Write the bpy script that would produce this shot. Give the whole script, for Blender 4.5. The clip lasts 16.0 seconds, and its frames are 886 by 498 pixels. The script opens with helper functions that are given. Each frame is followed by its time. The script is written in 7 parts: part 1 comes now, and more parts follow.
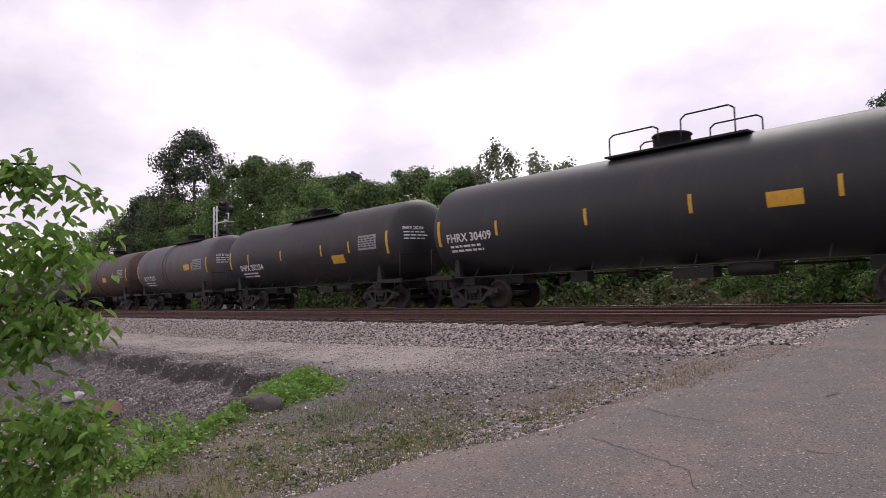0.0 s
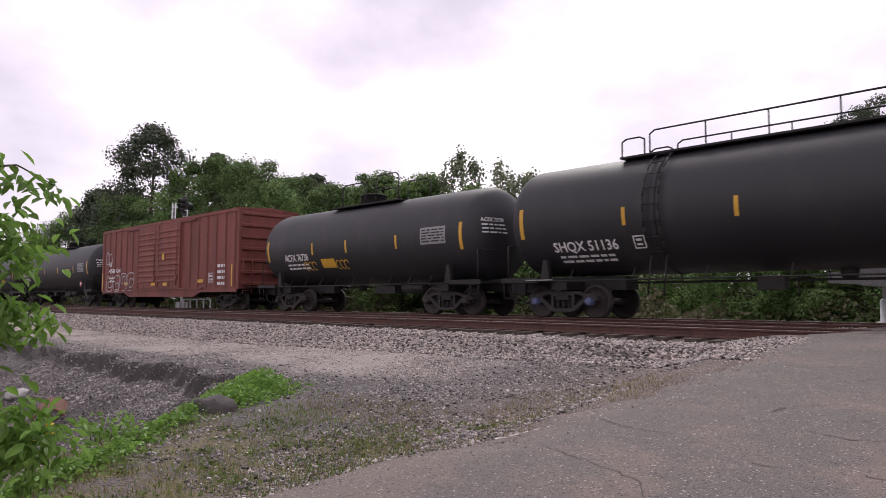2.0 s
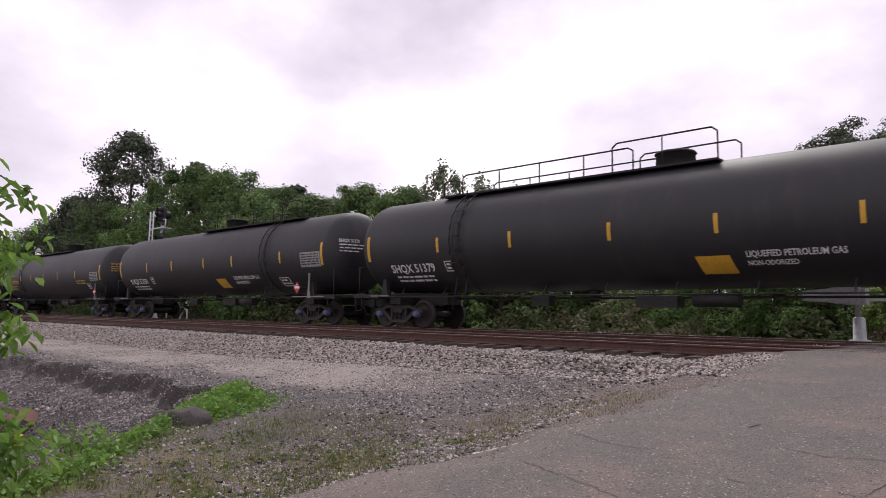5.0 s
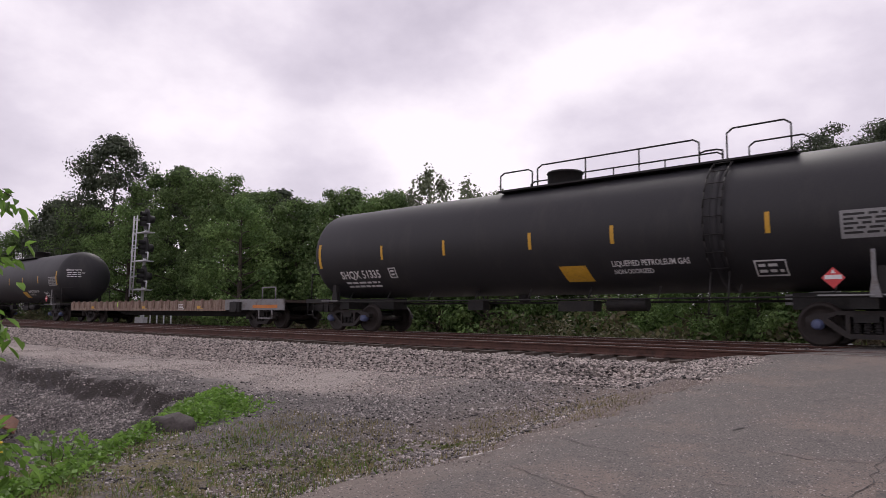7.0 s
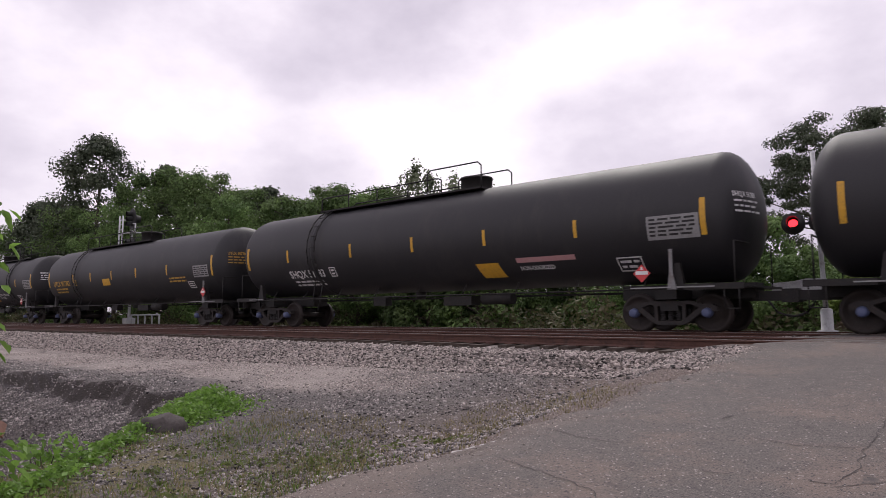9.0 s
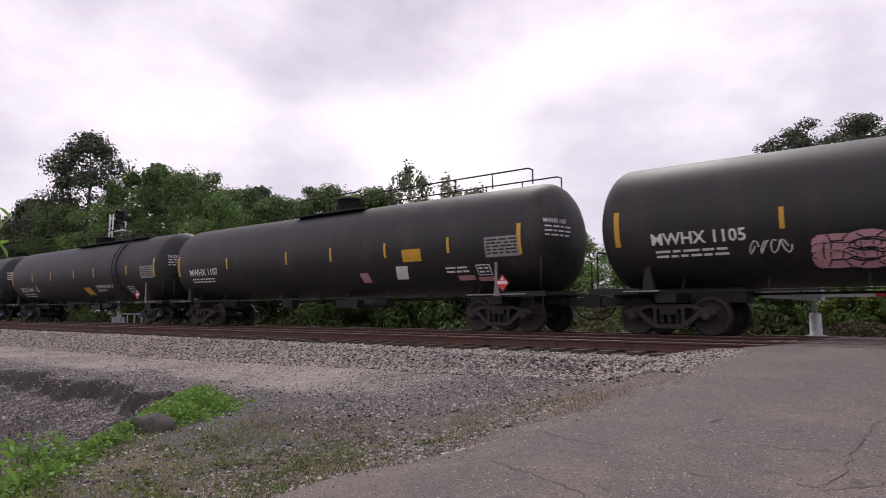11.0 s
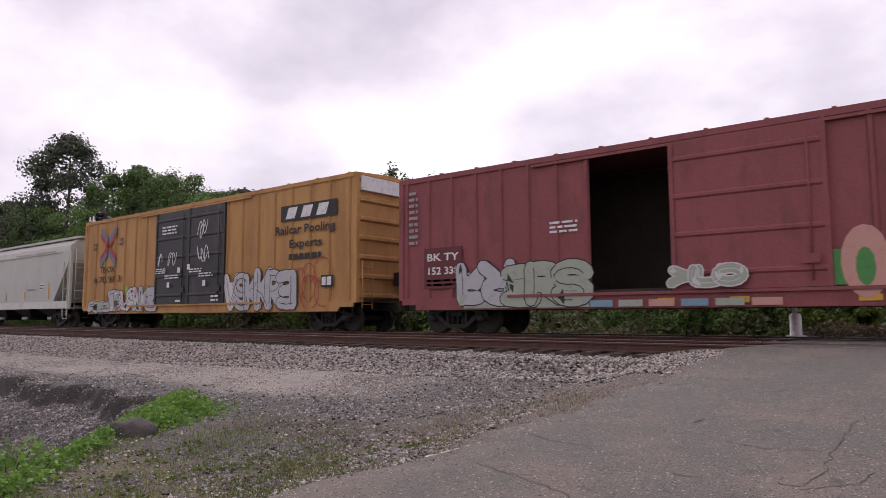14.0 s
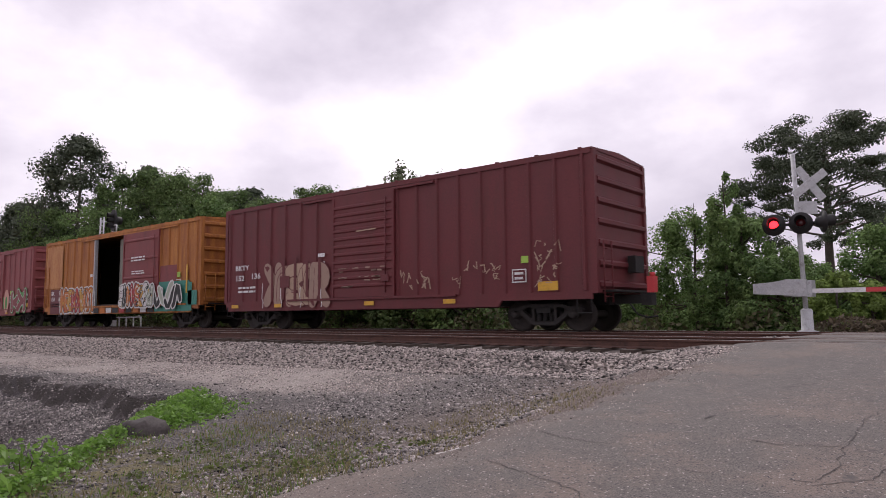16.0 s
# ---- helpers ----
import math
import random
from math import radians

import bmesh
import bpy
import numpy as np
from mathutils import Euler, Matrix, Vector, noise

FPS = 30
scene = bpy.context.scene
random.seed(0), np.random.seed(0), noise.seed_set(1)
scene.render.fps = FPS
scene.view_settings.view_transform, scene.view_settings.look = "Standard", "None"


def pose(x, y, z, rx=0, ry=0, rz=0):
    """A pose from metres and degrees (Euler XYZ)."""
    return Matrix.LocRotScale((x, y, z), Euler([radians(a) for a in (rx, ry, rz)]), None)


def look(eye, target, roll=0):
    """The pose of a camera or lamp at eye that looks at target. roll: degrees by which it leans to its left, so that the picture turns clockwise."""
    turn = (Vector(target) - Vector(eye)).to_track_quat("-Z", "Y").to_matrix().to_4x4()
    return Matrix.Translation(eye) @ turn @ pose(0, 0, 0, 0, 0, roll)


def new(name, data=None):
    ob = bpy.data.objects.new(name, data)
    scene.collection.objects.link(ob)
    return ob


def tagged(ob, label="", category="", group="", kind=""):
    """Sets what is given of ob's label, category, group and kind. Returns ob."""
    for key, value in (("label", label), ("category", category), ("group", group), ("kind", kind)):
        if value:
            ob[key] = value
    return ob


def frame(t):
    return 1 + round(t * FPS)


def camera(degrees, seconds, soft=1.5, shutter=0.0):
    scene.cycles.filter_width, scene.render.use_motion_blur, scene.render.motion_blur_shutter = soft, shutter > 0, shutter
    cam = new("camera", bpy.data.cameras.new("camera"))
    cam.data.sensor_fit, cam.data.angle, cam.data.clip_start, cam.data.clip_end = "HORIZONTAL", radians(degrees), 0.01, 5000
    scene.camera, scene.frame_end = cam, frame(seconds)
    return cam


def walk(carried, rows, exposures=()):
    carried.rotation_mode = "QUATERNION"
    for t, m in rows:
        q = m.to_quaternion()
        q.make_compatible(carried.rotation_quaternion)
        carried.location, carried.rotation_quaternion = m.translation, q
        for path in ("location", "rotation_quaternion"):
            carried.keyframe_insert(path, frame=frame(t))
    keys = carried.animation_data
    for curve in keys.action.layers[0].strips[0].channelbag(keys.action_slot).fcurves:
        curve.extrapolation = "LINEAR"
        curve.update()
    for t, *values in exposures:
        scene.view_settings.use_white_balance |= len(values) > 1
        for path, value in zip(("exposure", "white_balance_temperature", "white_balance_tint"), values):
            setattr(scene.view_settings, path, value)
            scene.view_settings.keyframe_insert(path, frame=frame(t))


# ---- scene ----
# The eye stands still on the road beside the crossing; it only turns. z = 0 is the top of the rails.
EYE = (0.0, 0.0, 0.52)
cam = camera(66.01, 16.0, 0.85, 0.05)
TURNS = [
    (0.0, 47.80, 3.74, 1.74),
    (0.5, 46.11, 3.36, 1.54),
    (1.0, 45.12, 3.95, 0.79),
    (1.5, 44.51, 4.06, 0.23),
    (2.0, 44.49, 4.20, -0.07),
    (2.5, 44.24, 4.14, 0.18),
    (3.0, 44.09, 4.03, 0.22),
    (3.5, 44.17, 3.96, 0.19),
    (4.0, 43.82, 4.58, -0.11),
    (6.5, 41.81, 5.59, -0.95),
    (7.0, 41.63, 5.71, -0.64),
    (7.5, 41.48, 5.65, -0.13),
    (8.0, 41.27, 5.55, 0.21),
    (8.5, 41.16, 5.39, 0.50),
    (9.0, 40.78, 5.28, 0.46),
    (11.5, 39.92, 5.61, -0.00),
    (12.0, 39.68, 5.87, 0.23),
    (12.5, 39.41, 5.76, 0.34),
    (13.0, 39.14, 5.78, 0.15),
    (13.5, 38.94, 5.75, 0.26),
    (14.0, 38.73, 5.59, 0.23),
    (14.5, 38.37, 5.55, -0.07),
    (15.0, 38.07, 5.51, -0.09),
    (15.5, 37.99, 5.44, 0.14),
    (16.0, 39.49, 5.39, 0.62),
]
walk(cam, [(t, pose(*EYE, 90 + pitch, roll, yaw)) for t, yaw, pitch, roll in TURNS],
     [(0.0, 0.26), (1.0, 0.36), (4.2, 0.36), (6.5, 0.0), (9.0, 0.12), (11.5, 0.12), (16.0, 0.18)])

# ---- light: an overcast sky, brightest behind the train ----
world = bpy.data.worlds.new("overcast_sky")
scene.world = world
world.use_nodes = True
wn, wl = world.node_tree.nodes, world.node_tree.links
wn.clear()
w_out = wn.new("ShaderNodeOutputWorld")
w_bg = wn.new("ShaderNodeBackground")
w_sky = wn.new("ShaderNodeTexSky")
w_sky.sky_type = "NISHITA"
w_sky.sun_disc = False
w_sky.sun_elevation, w_sky.sun_rotation = radians(52), radians(-35)
w_scale = wn.new("ShaderNodeVectorMath")
w_scale.operation = "SCALE"
w_scale.inputs["Scale"].default_value = 0.05
wl.new(w_sky.outputs[0], w_scale.inputs[0])
w_co = wn.new("ShaderNodeTexCoord")
w_map = wn.new("ShaderNodeMapping")
w_map.inputs["Scale"].default_value = (1.0, 1.0, 1.7)
w_map.inputs["Location"].default_value = (0.35, 0.2, 0.1)
wl.new(w_co.outputs["Generated"], w_map.inputs[0])
w_noise = wn.new("ShaderNodeTexNoise")
w_noise.inputs["Scale"].default_value = 2.0
w_noise.inputs["Detail"].default_value = 7.0
w_noise.inputs["Roughness"].default_value = 0.52
wl.new(w_map.outputs[0], w_noise.inputs["Vector"])
w_ramp = wn.new("ShaderNodeValToRGB")
cr = w_ramp.color_ramp
cr.elements[0].position, cr.elements[0].color = 0.34, (0.53, 0.47, 0.58, 1)
cr.elements[1].position, cr.elements[1].color = 0.62, (1.13, 1.03, 1.12, 1)
mid = cr.elements.new(0.5)
mid.color = (0.84, 0.755, 0.87, 1)
wl.new(w_noise.outputs["Fac"], w_ramp.inputs[0])
w_mix = wn.new("ShaderNodeMixRGB")
w_mix.inputs[0].default_value = 0.9
wl.new(w_scale.outputs[0], w_mix.inputs[1])
wl.new(w_ramp.outputs[0], w_mix.inputs[2])
wl.new(w_mix.outputs[0], w_bg.inputs[0])
w_bg.inputs[1].default_value = 1.0
wl.new(w_bg.outputs[0], w_out.inputs[0])

sun = new("sun", bpy.data.lights.new("sun", "SUN"))
sun.data.energy, sun.data.angle, sun.data.color = 1.3, radians(25), (1.0, 0.95, 0.9)
sun.matrix_world = look((-30, 45, 60), (0, 0, 0))


# ---- materials ----
def node_mat(name):
    m = bpy.data.materials.new(name)
    m.use_nodes = True
    return m, m.node_tree.nodes, m.node_tree.links, m.node_tree.nodes["Principled BSDF"]


def rgb(c):
    return (c[0], c[1], c[2], 1)


def surface(name, c1, c2, rough=0.7, metal=0.0, grain=30.0, blotch=1.5, bump=0.2, dirt=None, dirt_amount=0.35, streak=1.0, island=0.0, translucent=0.0):
    """Two colours mixed by fine and coarse noise, a dirt layer of blotches or streaks, fine relief."""
    m, n, l, p = node_mat(name)
    co = n.new("ShaderNodeTexCoord")
    fine = n.new("ShaderNodeTexNoise")
    fine.inputs["Scale"].default_value, fine.inputs["Detail"].default_value = grain, 4
    l.new(co.outputs["Object"], fine.inputs["Vector"])
    mp = n.new("ShaderNodeMapping")
    mp.inputs["Scale"].default_value = (1, 1, 1 / streak)
    l.new(co.outputs["Object"], mp.inputs[0])
    coarse = n.new("ShaderNodeTexNoise")
    coarse.inputs["Scale"].default_value, coarse.inputs["Detail"].default_value = blotch, 6
    coarse.inputs["Roughness"].default_value = 0.62
    l.new(mp.outputs[0], coarse.inputs["Vector"])
    add = n.new("ShaderNodeMath")
    add.operation = "MULTIPLY_ADD"
    add.inputs[1].default_value = 0.5
    l.new(fine.outputs["Fac"], add.inputs[0])
    half = n.new("ShaderNodeMath")
    half.operation = "MULTIPLY"
    half.inputs[1].default_value = 0.5
    l.new(coarse.outputs["Fac"], half.inputs[0])
    l.new(half.outputs[0], add.inputs[2])
    r1 = n.new("ShaderNodeMapRange")
    r1.inputs["From Min"].default_value, r1.inputs["From Max"].default_value = 0.36, 0.64
    l.new(add.outputs[0], r1.inputs["Value"])
    mix = n.new("ShaderNodeMixRGB")
    mix.inputs[1].default_value, mix.inputs[2].default_value = rgb(c1), rgb(c2)
    l.new(r1.outputs[0], mix.inputs[0])
    colour = mix.outputs[0]
    if dirt:
        d = n.new("ShaderNodeTexNoise")
        d.inputs["Scale"].default_value, d.inputs["Detail"].default_value = blotch * 1.7, 8
        d.inputs["Roughness"].default_value = 0.7
        l.new(mp.outputs[0], d.inputs["Vector"])
        r2 = n.new("ShaderNodeMapRange")
        r2.inputs["From Min"].default_value, r2.inputs["From Max"].default_value = 0.62 - 0.3 * dirt_amount, 0.74
        l.new(d.outputs["Fac"], r2.inputs["Value"])
        mix2 = n.new("ShaderNodeMixRGB")
        l.new(r2.outputs[0], mix2.inputs[0])
        l.new(colour, mix2.inputs[1])
        mix2.inputs[2].default_value = rgb(dirt)
        colour = mix2.outputs[0]
    if island:
        g = n.new("ShaderNodeNewGeometry")
        hs = n.new("ShaderNodeHueSaturation")
        r3 = n.new("ShaderNodeMapRange")
        r3.inputs["To Min"].default_value, r3.inputs["To Max"].default_value = 1 - island, 1 + island
        l.new(g.outputs["Random Per Island"], r3.inputs["Value"])
        l.new(r3.outputs[0], hs.inputs["Value"])
        l.new(colour, hs.inputs["Color"])
        colour = hs.outputs[0]
    l.new(colour, p.inputs["Base Color"])
    rr = n.new("ShaderNodeMapRange")
    rr.inputs["To Min"].default_value, rr.inputs["To Max"].default_value = max(0.02, rough - 0.1), min(1, rough + 0.1)
    l.new(coarse.outputs["Fac"], rr.inputs["Value"])
    l.new(rr.outputs[0], p.inputs["Roughness"])
    p.inputs["Metallic"].default_value = metal
    if bump:
        b = n.new("ShaderNodeBump")
        b.inputs["Strength"].default_value, b.inputs["Distance"].default_value = bump, 0.01
        l.new(fine.outputs["Fac"], b.inputs["Height"])
        l.new(b.outputs[0], p.inputs["Normal"])
    if translucent:
        t = n.new("ShaderNodeBsdfTranslucent")
        l.new(colour, t.inputs[0])
        ms = n.new("ShaderNodeMixShader")
        ms.inputs[0].default_value = translucent
        l.new(p.outputs[0], ms.inputs[1])
        l.new(t.outputs[0], ms.inputs[2])
        l.new(ms.outputs[0], n["Material Output"].inputs[0])
    return m


def glowing(name, c, strength):
    m, n, l, p = node_mat(name)
    p.inputs["Base Color"].default_value = rgb(c)
    p.inputs["Emission Color"].default_value = rgb(c)
    p.inputs["Emission Strength"].default_value = strength
    return m


m_tank = surface("black_tank_paint", (0.011, 0.011, 0.013), (0.019, 0.0185, 0.021), 0.55, 0, 40, 0.5, 0.05, (0.032, 0.029, 0.028), 0.25, 3)
m_tank_dull = surface("dull_black_tank_paint", (0.009, 0.0088, 0.0095), (0.017, 0.016, 0.0165), 0.55, 0, 40, 0.6, 0.05, (0.04, 0.031, 0.027), 0.35, 3)
m_tank_grey = surface("grey_weathered_tank_paint", (0.055, 0.057, 0.065), (0.09, 0.088, 0.092), 0.6, 0, 30, 0.7, 0.05, (0.075, 0.036, 0.022), 0.6, 2)
m_tank_brown = surface("rusty_tank_paint", (0.03, 0.022, 0.02), (0.07, 0.04, 0.03), 0.6, 0, 30, 0.8, 0.05, (0.11, 0.05, 0.025), 0.6, 2)
m_under = surface("black_running_gear_grime", (0.006, 0.0055, 0.0055), (0.014, 0.012, 0.011), 0.7, 0, 20, 3, 0.3, (0.03, 0.023, 0.018), 0.3)
m_frame = surface("dusty_cast_steel", (0.013, 0.011, 0.0105), (0.028, 0.023, 0.021), 0.75, 0.0, 20, 4, 0.3, (0.05, 0.036, 0.028), 0.35)
m_wheel = surface("brown_wheel_steel", (0.014, 0.010, 0.009), (0.028, 0.02, 0.016), 0.7, 0.0, 20, 4, 0.2)
m_blue = surface("blue_bearing_cap", (0.06, 0.08, 0.16), (0.09, 0.11, 0.2), 0.5)
m_yellow = surface("yellow_reflector", (0.55, 0.30, 0.02), (0.65, 0.37, 0.04), 0.5, 0, 60, 6, 0.05, (0.3, 0.18, 0.05), 0.3)
m_white = surface("white_stencil_paint", (0.62, 0.62, 0.62), (0.78, 0.78, 0.77), 0.7, 0, 60, 6, 0.05, (0.35, 0.33, 0.32), 0.35)
m_plate = surface("grey_data_plate", (0.22, 0.22, 0.22), (0.3, 0.3, 0.3), 0.6, 0, 40, 8, 0.05)
m_ink = surface("black_ink", (0.012, 0.012, 0.012), (0.02, 0.02, 0.02), 0.6, 0, 40, 8, 0)
m_gold = surface("gold_stencil_paint", (0.4, 0.24, 0.04), (0.5, 0.3, 0.06), 0.7)
m_red = surface("red_placard", (0.5, 0.04, 0.05), (0.6, 0.06, 0.06), 0.5)
m_galv = surface("bright_galvanised_steel", (0.55, 0.56, 0.57), (0.68, 0.69, 0.7), 0.5, 0.1, 40, 5, 0.05)
m_steel = surface("galvanised_steel", (0.38, 0.39, 0.4), (0.52, 0.53, 0.54), 0.5, 0.3, 40, 5, 0.05, (0.25, 0.24, 0.23), 0.3)
m_rail_top = surface("polished_rail_head", (0.32, 0.31, 0.30), (0.45, 0.44, 0.43), 0.35, 1.0, 30, 2, 0.05)
m_rail = surface("rusty_rail", (0.062, 0.029, 0.022), (0.105, 0.05, 0.036), 0.85, 0, 40, 3, 0.3, (0.03, 0.019, 0.015), 0.4)
m_tie = surface("creosoted_timber", (0.035, 0.026, 0.02), (0.08, 0.06, 0.048), 0.9, 0, 25, 4, 0.5, (0.12, 0.1, 0.085), 0.4)
m_box_red = surface("faded_red_boxcar_paint", (0.17, 0.042, 0.032), (0.23, 0.062, 0.046), 0.65, 0, 30, 0.9, 0.05, (0.09, 0.03, 0.023), 0.65, 5)
m_box_maroon = surface("pinkish_maroon_boxcar_paint", (0.20, 0.052, 0.055), (0.27, 0.076, 0.078), 0.65, 0, 30, 0.8, 0.05, (0.13, 0.04, 0.04), 0.4, 3)
m_box_dark = surface("dark_oxide_boxcar_paint", (0.10, 0.014, 0.018), (0.14, 0.023, 0.026), 0.6, 0, 30, 0.8, 0.05, (0.09, 0.02, 0.018), 0.45, 3)
m_box_yellow = surface("ochre_yellow_boxcar_paint", (0.40, 0.21, 0.065), (0.50, 0.28, 0.095), 0.65, 0, 30, 0.9, 0.05, (0.27, 0.125, 0.045), 0.6, 5)
m_box_orange = surface("rusting_orange_boxcar_paint", (0.36, 0.12, 0.022), (0.50, 0.22, 0.04), 0.65, 0, 30, 1.3, 0.05, (0.17, 0.04, 0.02), 0.75, 7)
m_box_black = surface("black_door_paint", (0.02, 0.02, 0.023), (0.04, 0.04, 0.043), 0.55, 0, 30, 1.0, 0.05, (0.07, 0.06, 0.055), 0.3, 3)
m_inside = surface("dark_boxcar_lining", (0.03, 0.022, 0.018), (0.06, 0.045, 0.035), 0.9, 0, 20, 2, 0.2)
m_hopper = surface("pale_grey_hopper_paint", (0.41, 0.41, 0.37), (0.5, 0.5, 0.455), 0.6, 0, 30, 0.7, 0.03, (0.37, 0.345, 0.30), 0.25, 3)
m_sill = surface("white_sill_paint", (0.52, 0.52, 0.485), (0.62, 0.62, 0.58), 0.6, 0, 30, 1.5, 0.03, (0.4, 0.36, 0.3), 0.3, 2)
m_hopper_dark = surface("shaded_grey_hopper_paint", (0.13, 0.13, 0.13), (0.2, 0.2, 0.2), 0.7, 0, 30, 1.5, 0.05)
m_flat = surface("rust_streaked_beige_sill", (0.26, 0.19, 0.14), (0.42, 0.35, 0.28), 0.75, 0, 30, 4.0, 0.1, (0.09, 0.032, 0.02), 0.95, 6)
m_grey = surface("grey_sill_paint", (0.17, 0.17, 0.175), (0.24, 0.24, 0.24), 0.65, 0, 30, 2, 0.05, (0.1, 0.07, 0.05), 0.4)
m_pink = surface("faded_pink_sticker", (0.45, 0.22, 0.22), (0.5, 0.3, 0.3), 0.6)
m_lime = surface("lime_sticker", (0.30, 0.5, 0.06), (0.36, 0.56, 0.1), 0.6)
m_emblem_blue = surface("blue_grey_emblem_paint", (0.11, 0.15, 0.22), (0.15, 0.19, 0.27), 0.65)
m_panel = surface("dark_maroon_panel_paint", (0.10, 0.016, 0.02), (0.13, 0.024, 0.028), 0.6, 0, 30, 2, 0.03)
m_panel_red = surface("maroon_door_paint", (0.17, 0.032, 0.035), (0.22, 0.05, 0.05), 0.6, 0, 30, 1.5, 0.03, (0.12, 0.03, 0.03), 0.4, 3)
m_rust_pale = surface("faded_orange_paint", (0.42, 0.17, 0.05), (0.52, 0.28, 0.12), 0.7, 0, 30, 1.2, 0.05, (0.3, 0.09, 0.03), 0.7, 3)
m_trunk = surface("bark", (0.05, 0.04, 0.032), (0.11, 0.09, 0.075), 0.95, 0, 12, 2, 0.6)


# ---- mesh helpers ----
def quad_box(bm, x0, x1, y0, y1, z0, z1):
    v = [bm.verts.new(p) for p in ((x0, y0, z0), (x1, y0, z0), (x1, y1, z0), (x0, y1, z0), (x0, y0, z1), (x1, y0, z1), (x1, y1, z1), (x0, y1, z1))]
    for f in ((0, 3, 2, 1), (4, 5, 6, 7), (0, 1, 5, 4), (1, 2, 6, 5), (2, 3, 7, 6), (3, 0, 4, 7)):
        bm.faces.new([v[i] for i in f])
    return v


def prism(bm, outline, a, b, axis="y"):
    """A closed outline of (u, v) pushed from a to b along an axis; u, v are the two others in order."""
    def at(u, v, w):
        return {"y": (u, w, v), "x": (w, u, v), "z": (u, v, w)}[axis]
    r0 = [bm.verts.new(at(u, v, a)) for u, v in outline]
    r1 = [bm.verts.new(at(u, v, b)) for u, v in outline]
    bm.faces.new(r0)
    bm.faces.new(r1[::-1])
    for i in range(len(outline)):
        j = (i + 1) % len(outline)
        bm.faces.new((r0[j], r0[i], r1[i], r1[j]))


def tube(bm, p0, p1, r0, r1=None, seg=8, caps=True):
    p0, p1 = Vector(p0), Vector(p1)
    r1 = r0 if r1 is None else r1
    d = (p1 - p0).normalized()
    u = d.orthogonal().normalized()
    w = d.cross(u)
    rings = []
    for p, r in ((p0, r0), (p1, r1)):
        rings.append([bm.verts.new(p + r * (math.cos(a) * u + math.sin(a) * w)) for a in (2 * math.pi * i / seg for i in range(seg))])
    for i in range(seg):
        j = (i + 1) % seg
        f = bm.faces.new((rings[0][i], rings[0][j], rings[1][j], rings[1][i]))
        f.smooth = True
    if caps:
        bm.faces.new(rings[0][::-1])
        bm.faces.new(rings[1])


def pipe(bm, points, r, seg=6):
    for a, b in zip(points, points[1:]):
        tube(bm, a, b, r, r, seg)


def lathe(bm, profile, seg=32, axis="y", centre=(0, 0, 0)):
    """Rings (a, r) round an axis; closed where r is 0."""
    rings = []
    cx, cy, cz = centre
    for a, r in profile:
        ring = []
        for i in range(seg if r > 1e-6 else 1):
            t = 2 * math.pi * i / seg
            c, s = r * math.cos(t), r * math.sin(t)
            ring.append(bm.verts.new({"y": (cx + c, cy + a, cz + s), "x": (cx + a, cy + c, cz + s), "z": (cx + c, cy + s, cz + a)}[axis]))
        rings.append(ring)
    for A, B in zip(rings, rings[1:]):
        for i in range(seg):
            j = (i + 1) % seg
            vs = [A[i % len(A)], A[j % len(A)], B[j % len(B)], B[i % len(B)]]
            vs = [v for k, v in enumerate(vs) if v not in vs[:k]]
            if len(vs) > 2:
                bm.faces.new(vs).smooth = True


MESHES = {}


def mesh_of(key, build):
    """A mesh made once under a key and shared by all the objects that ask for it."""
    if key not in MESHES:
        bm = bmesh.new()
        build(bm)
        bmesh.ops.recalc_face_normals(bm, faces=bm.faces)
        me = bpy.data.meshes.new(str(key[0] if isinstance(key, tuple) else key))
        bm.to_mesh(me)
        bm.free()
        MESHES[key] = me
    return MESHES[key]


def part(name, shape, material, parent, label="", m=None):
    """One mesh object under a thing or part. shape: a bmesh, a mesh, or a function that fills a bmesh."""
    if isinstance(shape, bmesh.types.BMesh):
        me = bpy.data.meshes.new(name)
        bmesh.ops.recalc_face_normals(shape, faces=shape.faces)
        shape.to_mesh(me)
        shape.free()
    elif isinstance(shape, bpy.types.Mesh):
        me = shape
    else:
        bm = bmesh.new()
        shape(bm)
        bmesh.ops.recalc_face_normals(bm, faces=bm.faces)
        me = bpy.data.meshes.new(name)
        bm.to_mesh(me)
        bm.free()
    if not me.materials:
        me.materials.append(material)
    ob = new(name, me)
    ob.parent = parent
    if m is not None:
        ob.matrix_basis = m
    if label:
        ob["label"] = label
    if me.materials[0] != material:
        ob.material_slots[0].link = "OBJECT"
        ob.material_slots[0].material = material
    return ob


def thing(name, label, category, group="", kind="", at=None):
    ob = new(name)
    ob.empty_display_size = 0.2
    if at is not None:
        ob.matrix_basis = at
    return tagged(ob, label, category, group, kind)


def text_mesh(words, size, wrap=None, align="LEFT"):
    """Lettering in the x-z plane, facing -y; wrap maps (x, z) to the y of a curved side."""
    cu = bpy.data.curves.new("lettering", "FONT")
    cu.body, cu.size, cu.align_x, cu.resolution_u = words, size, align, 2
    cu.offset = 0.02 * size
    ob = bpy.data.objects.new("lettering", cu)
    scene.collection.objects.link(ob)
    bpy.context.view_layer.update()
    me = bpy.data.meshes.new_from_object(ob.evaluated_get(bpy.context.evaluated_depsgraph_get()))
    bpy.data.objects.remove(ob)
    bpy.data.curves.remove(cu)
    return me


# ---- ground ----
def smooth(a, b, v):
    t = np.clip((v - a) / (b - a), 0, 1)
    return t * t * (3 - 2 * t)


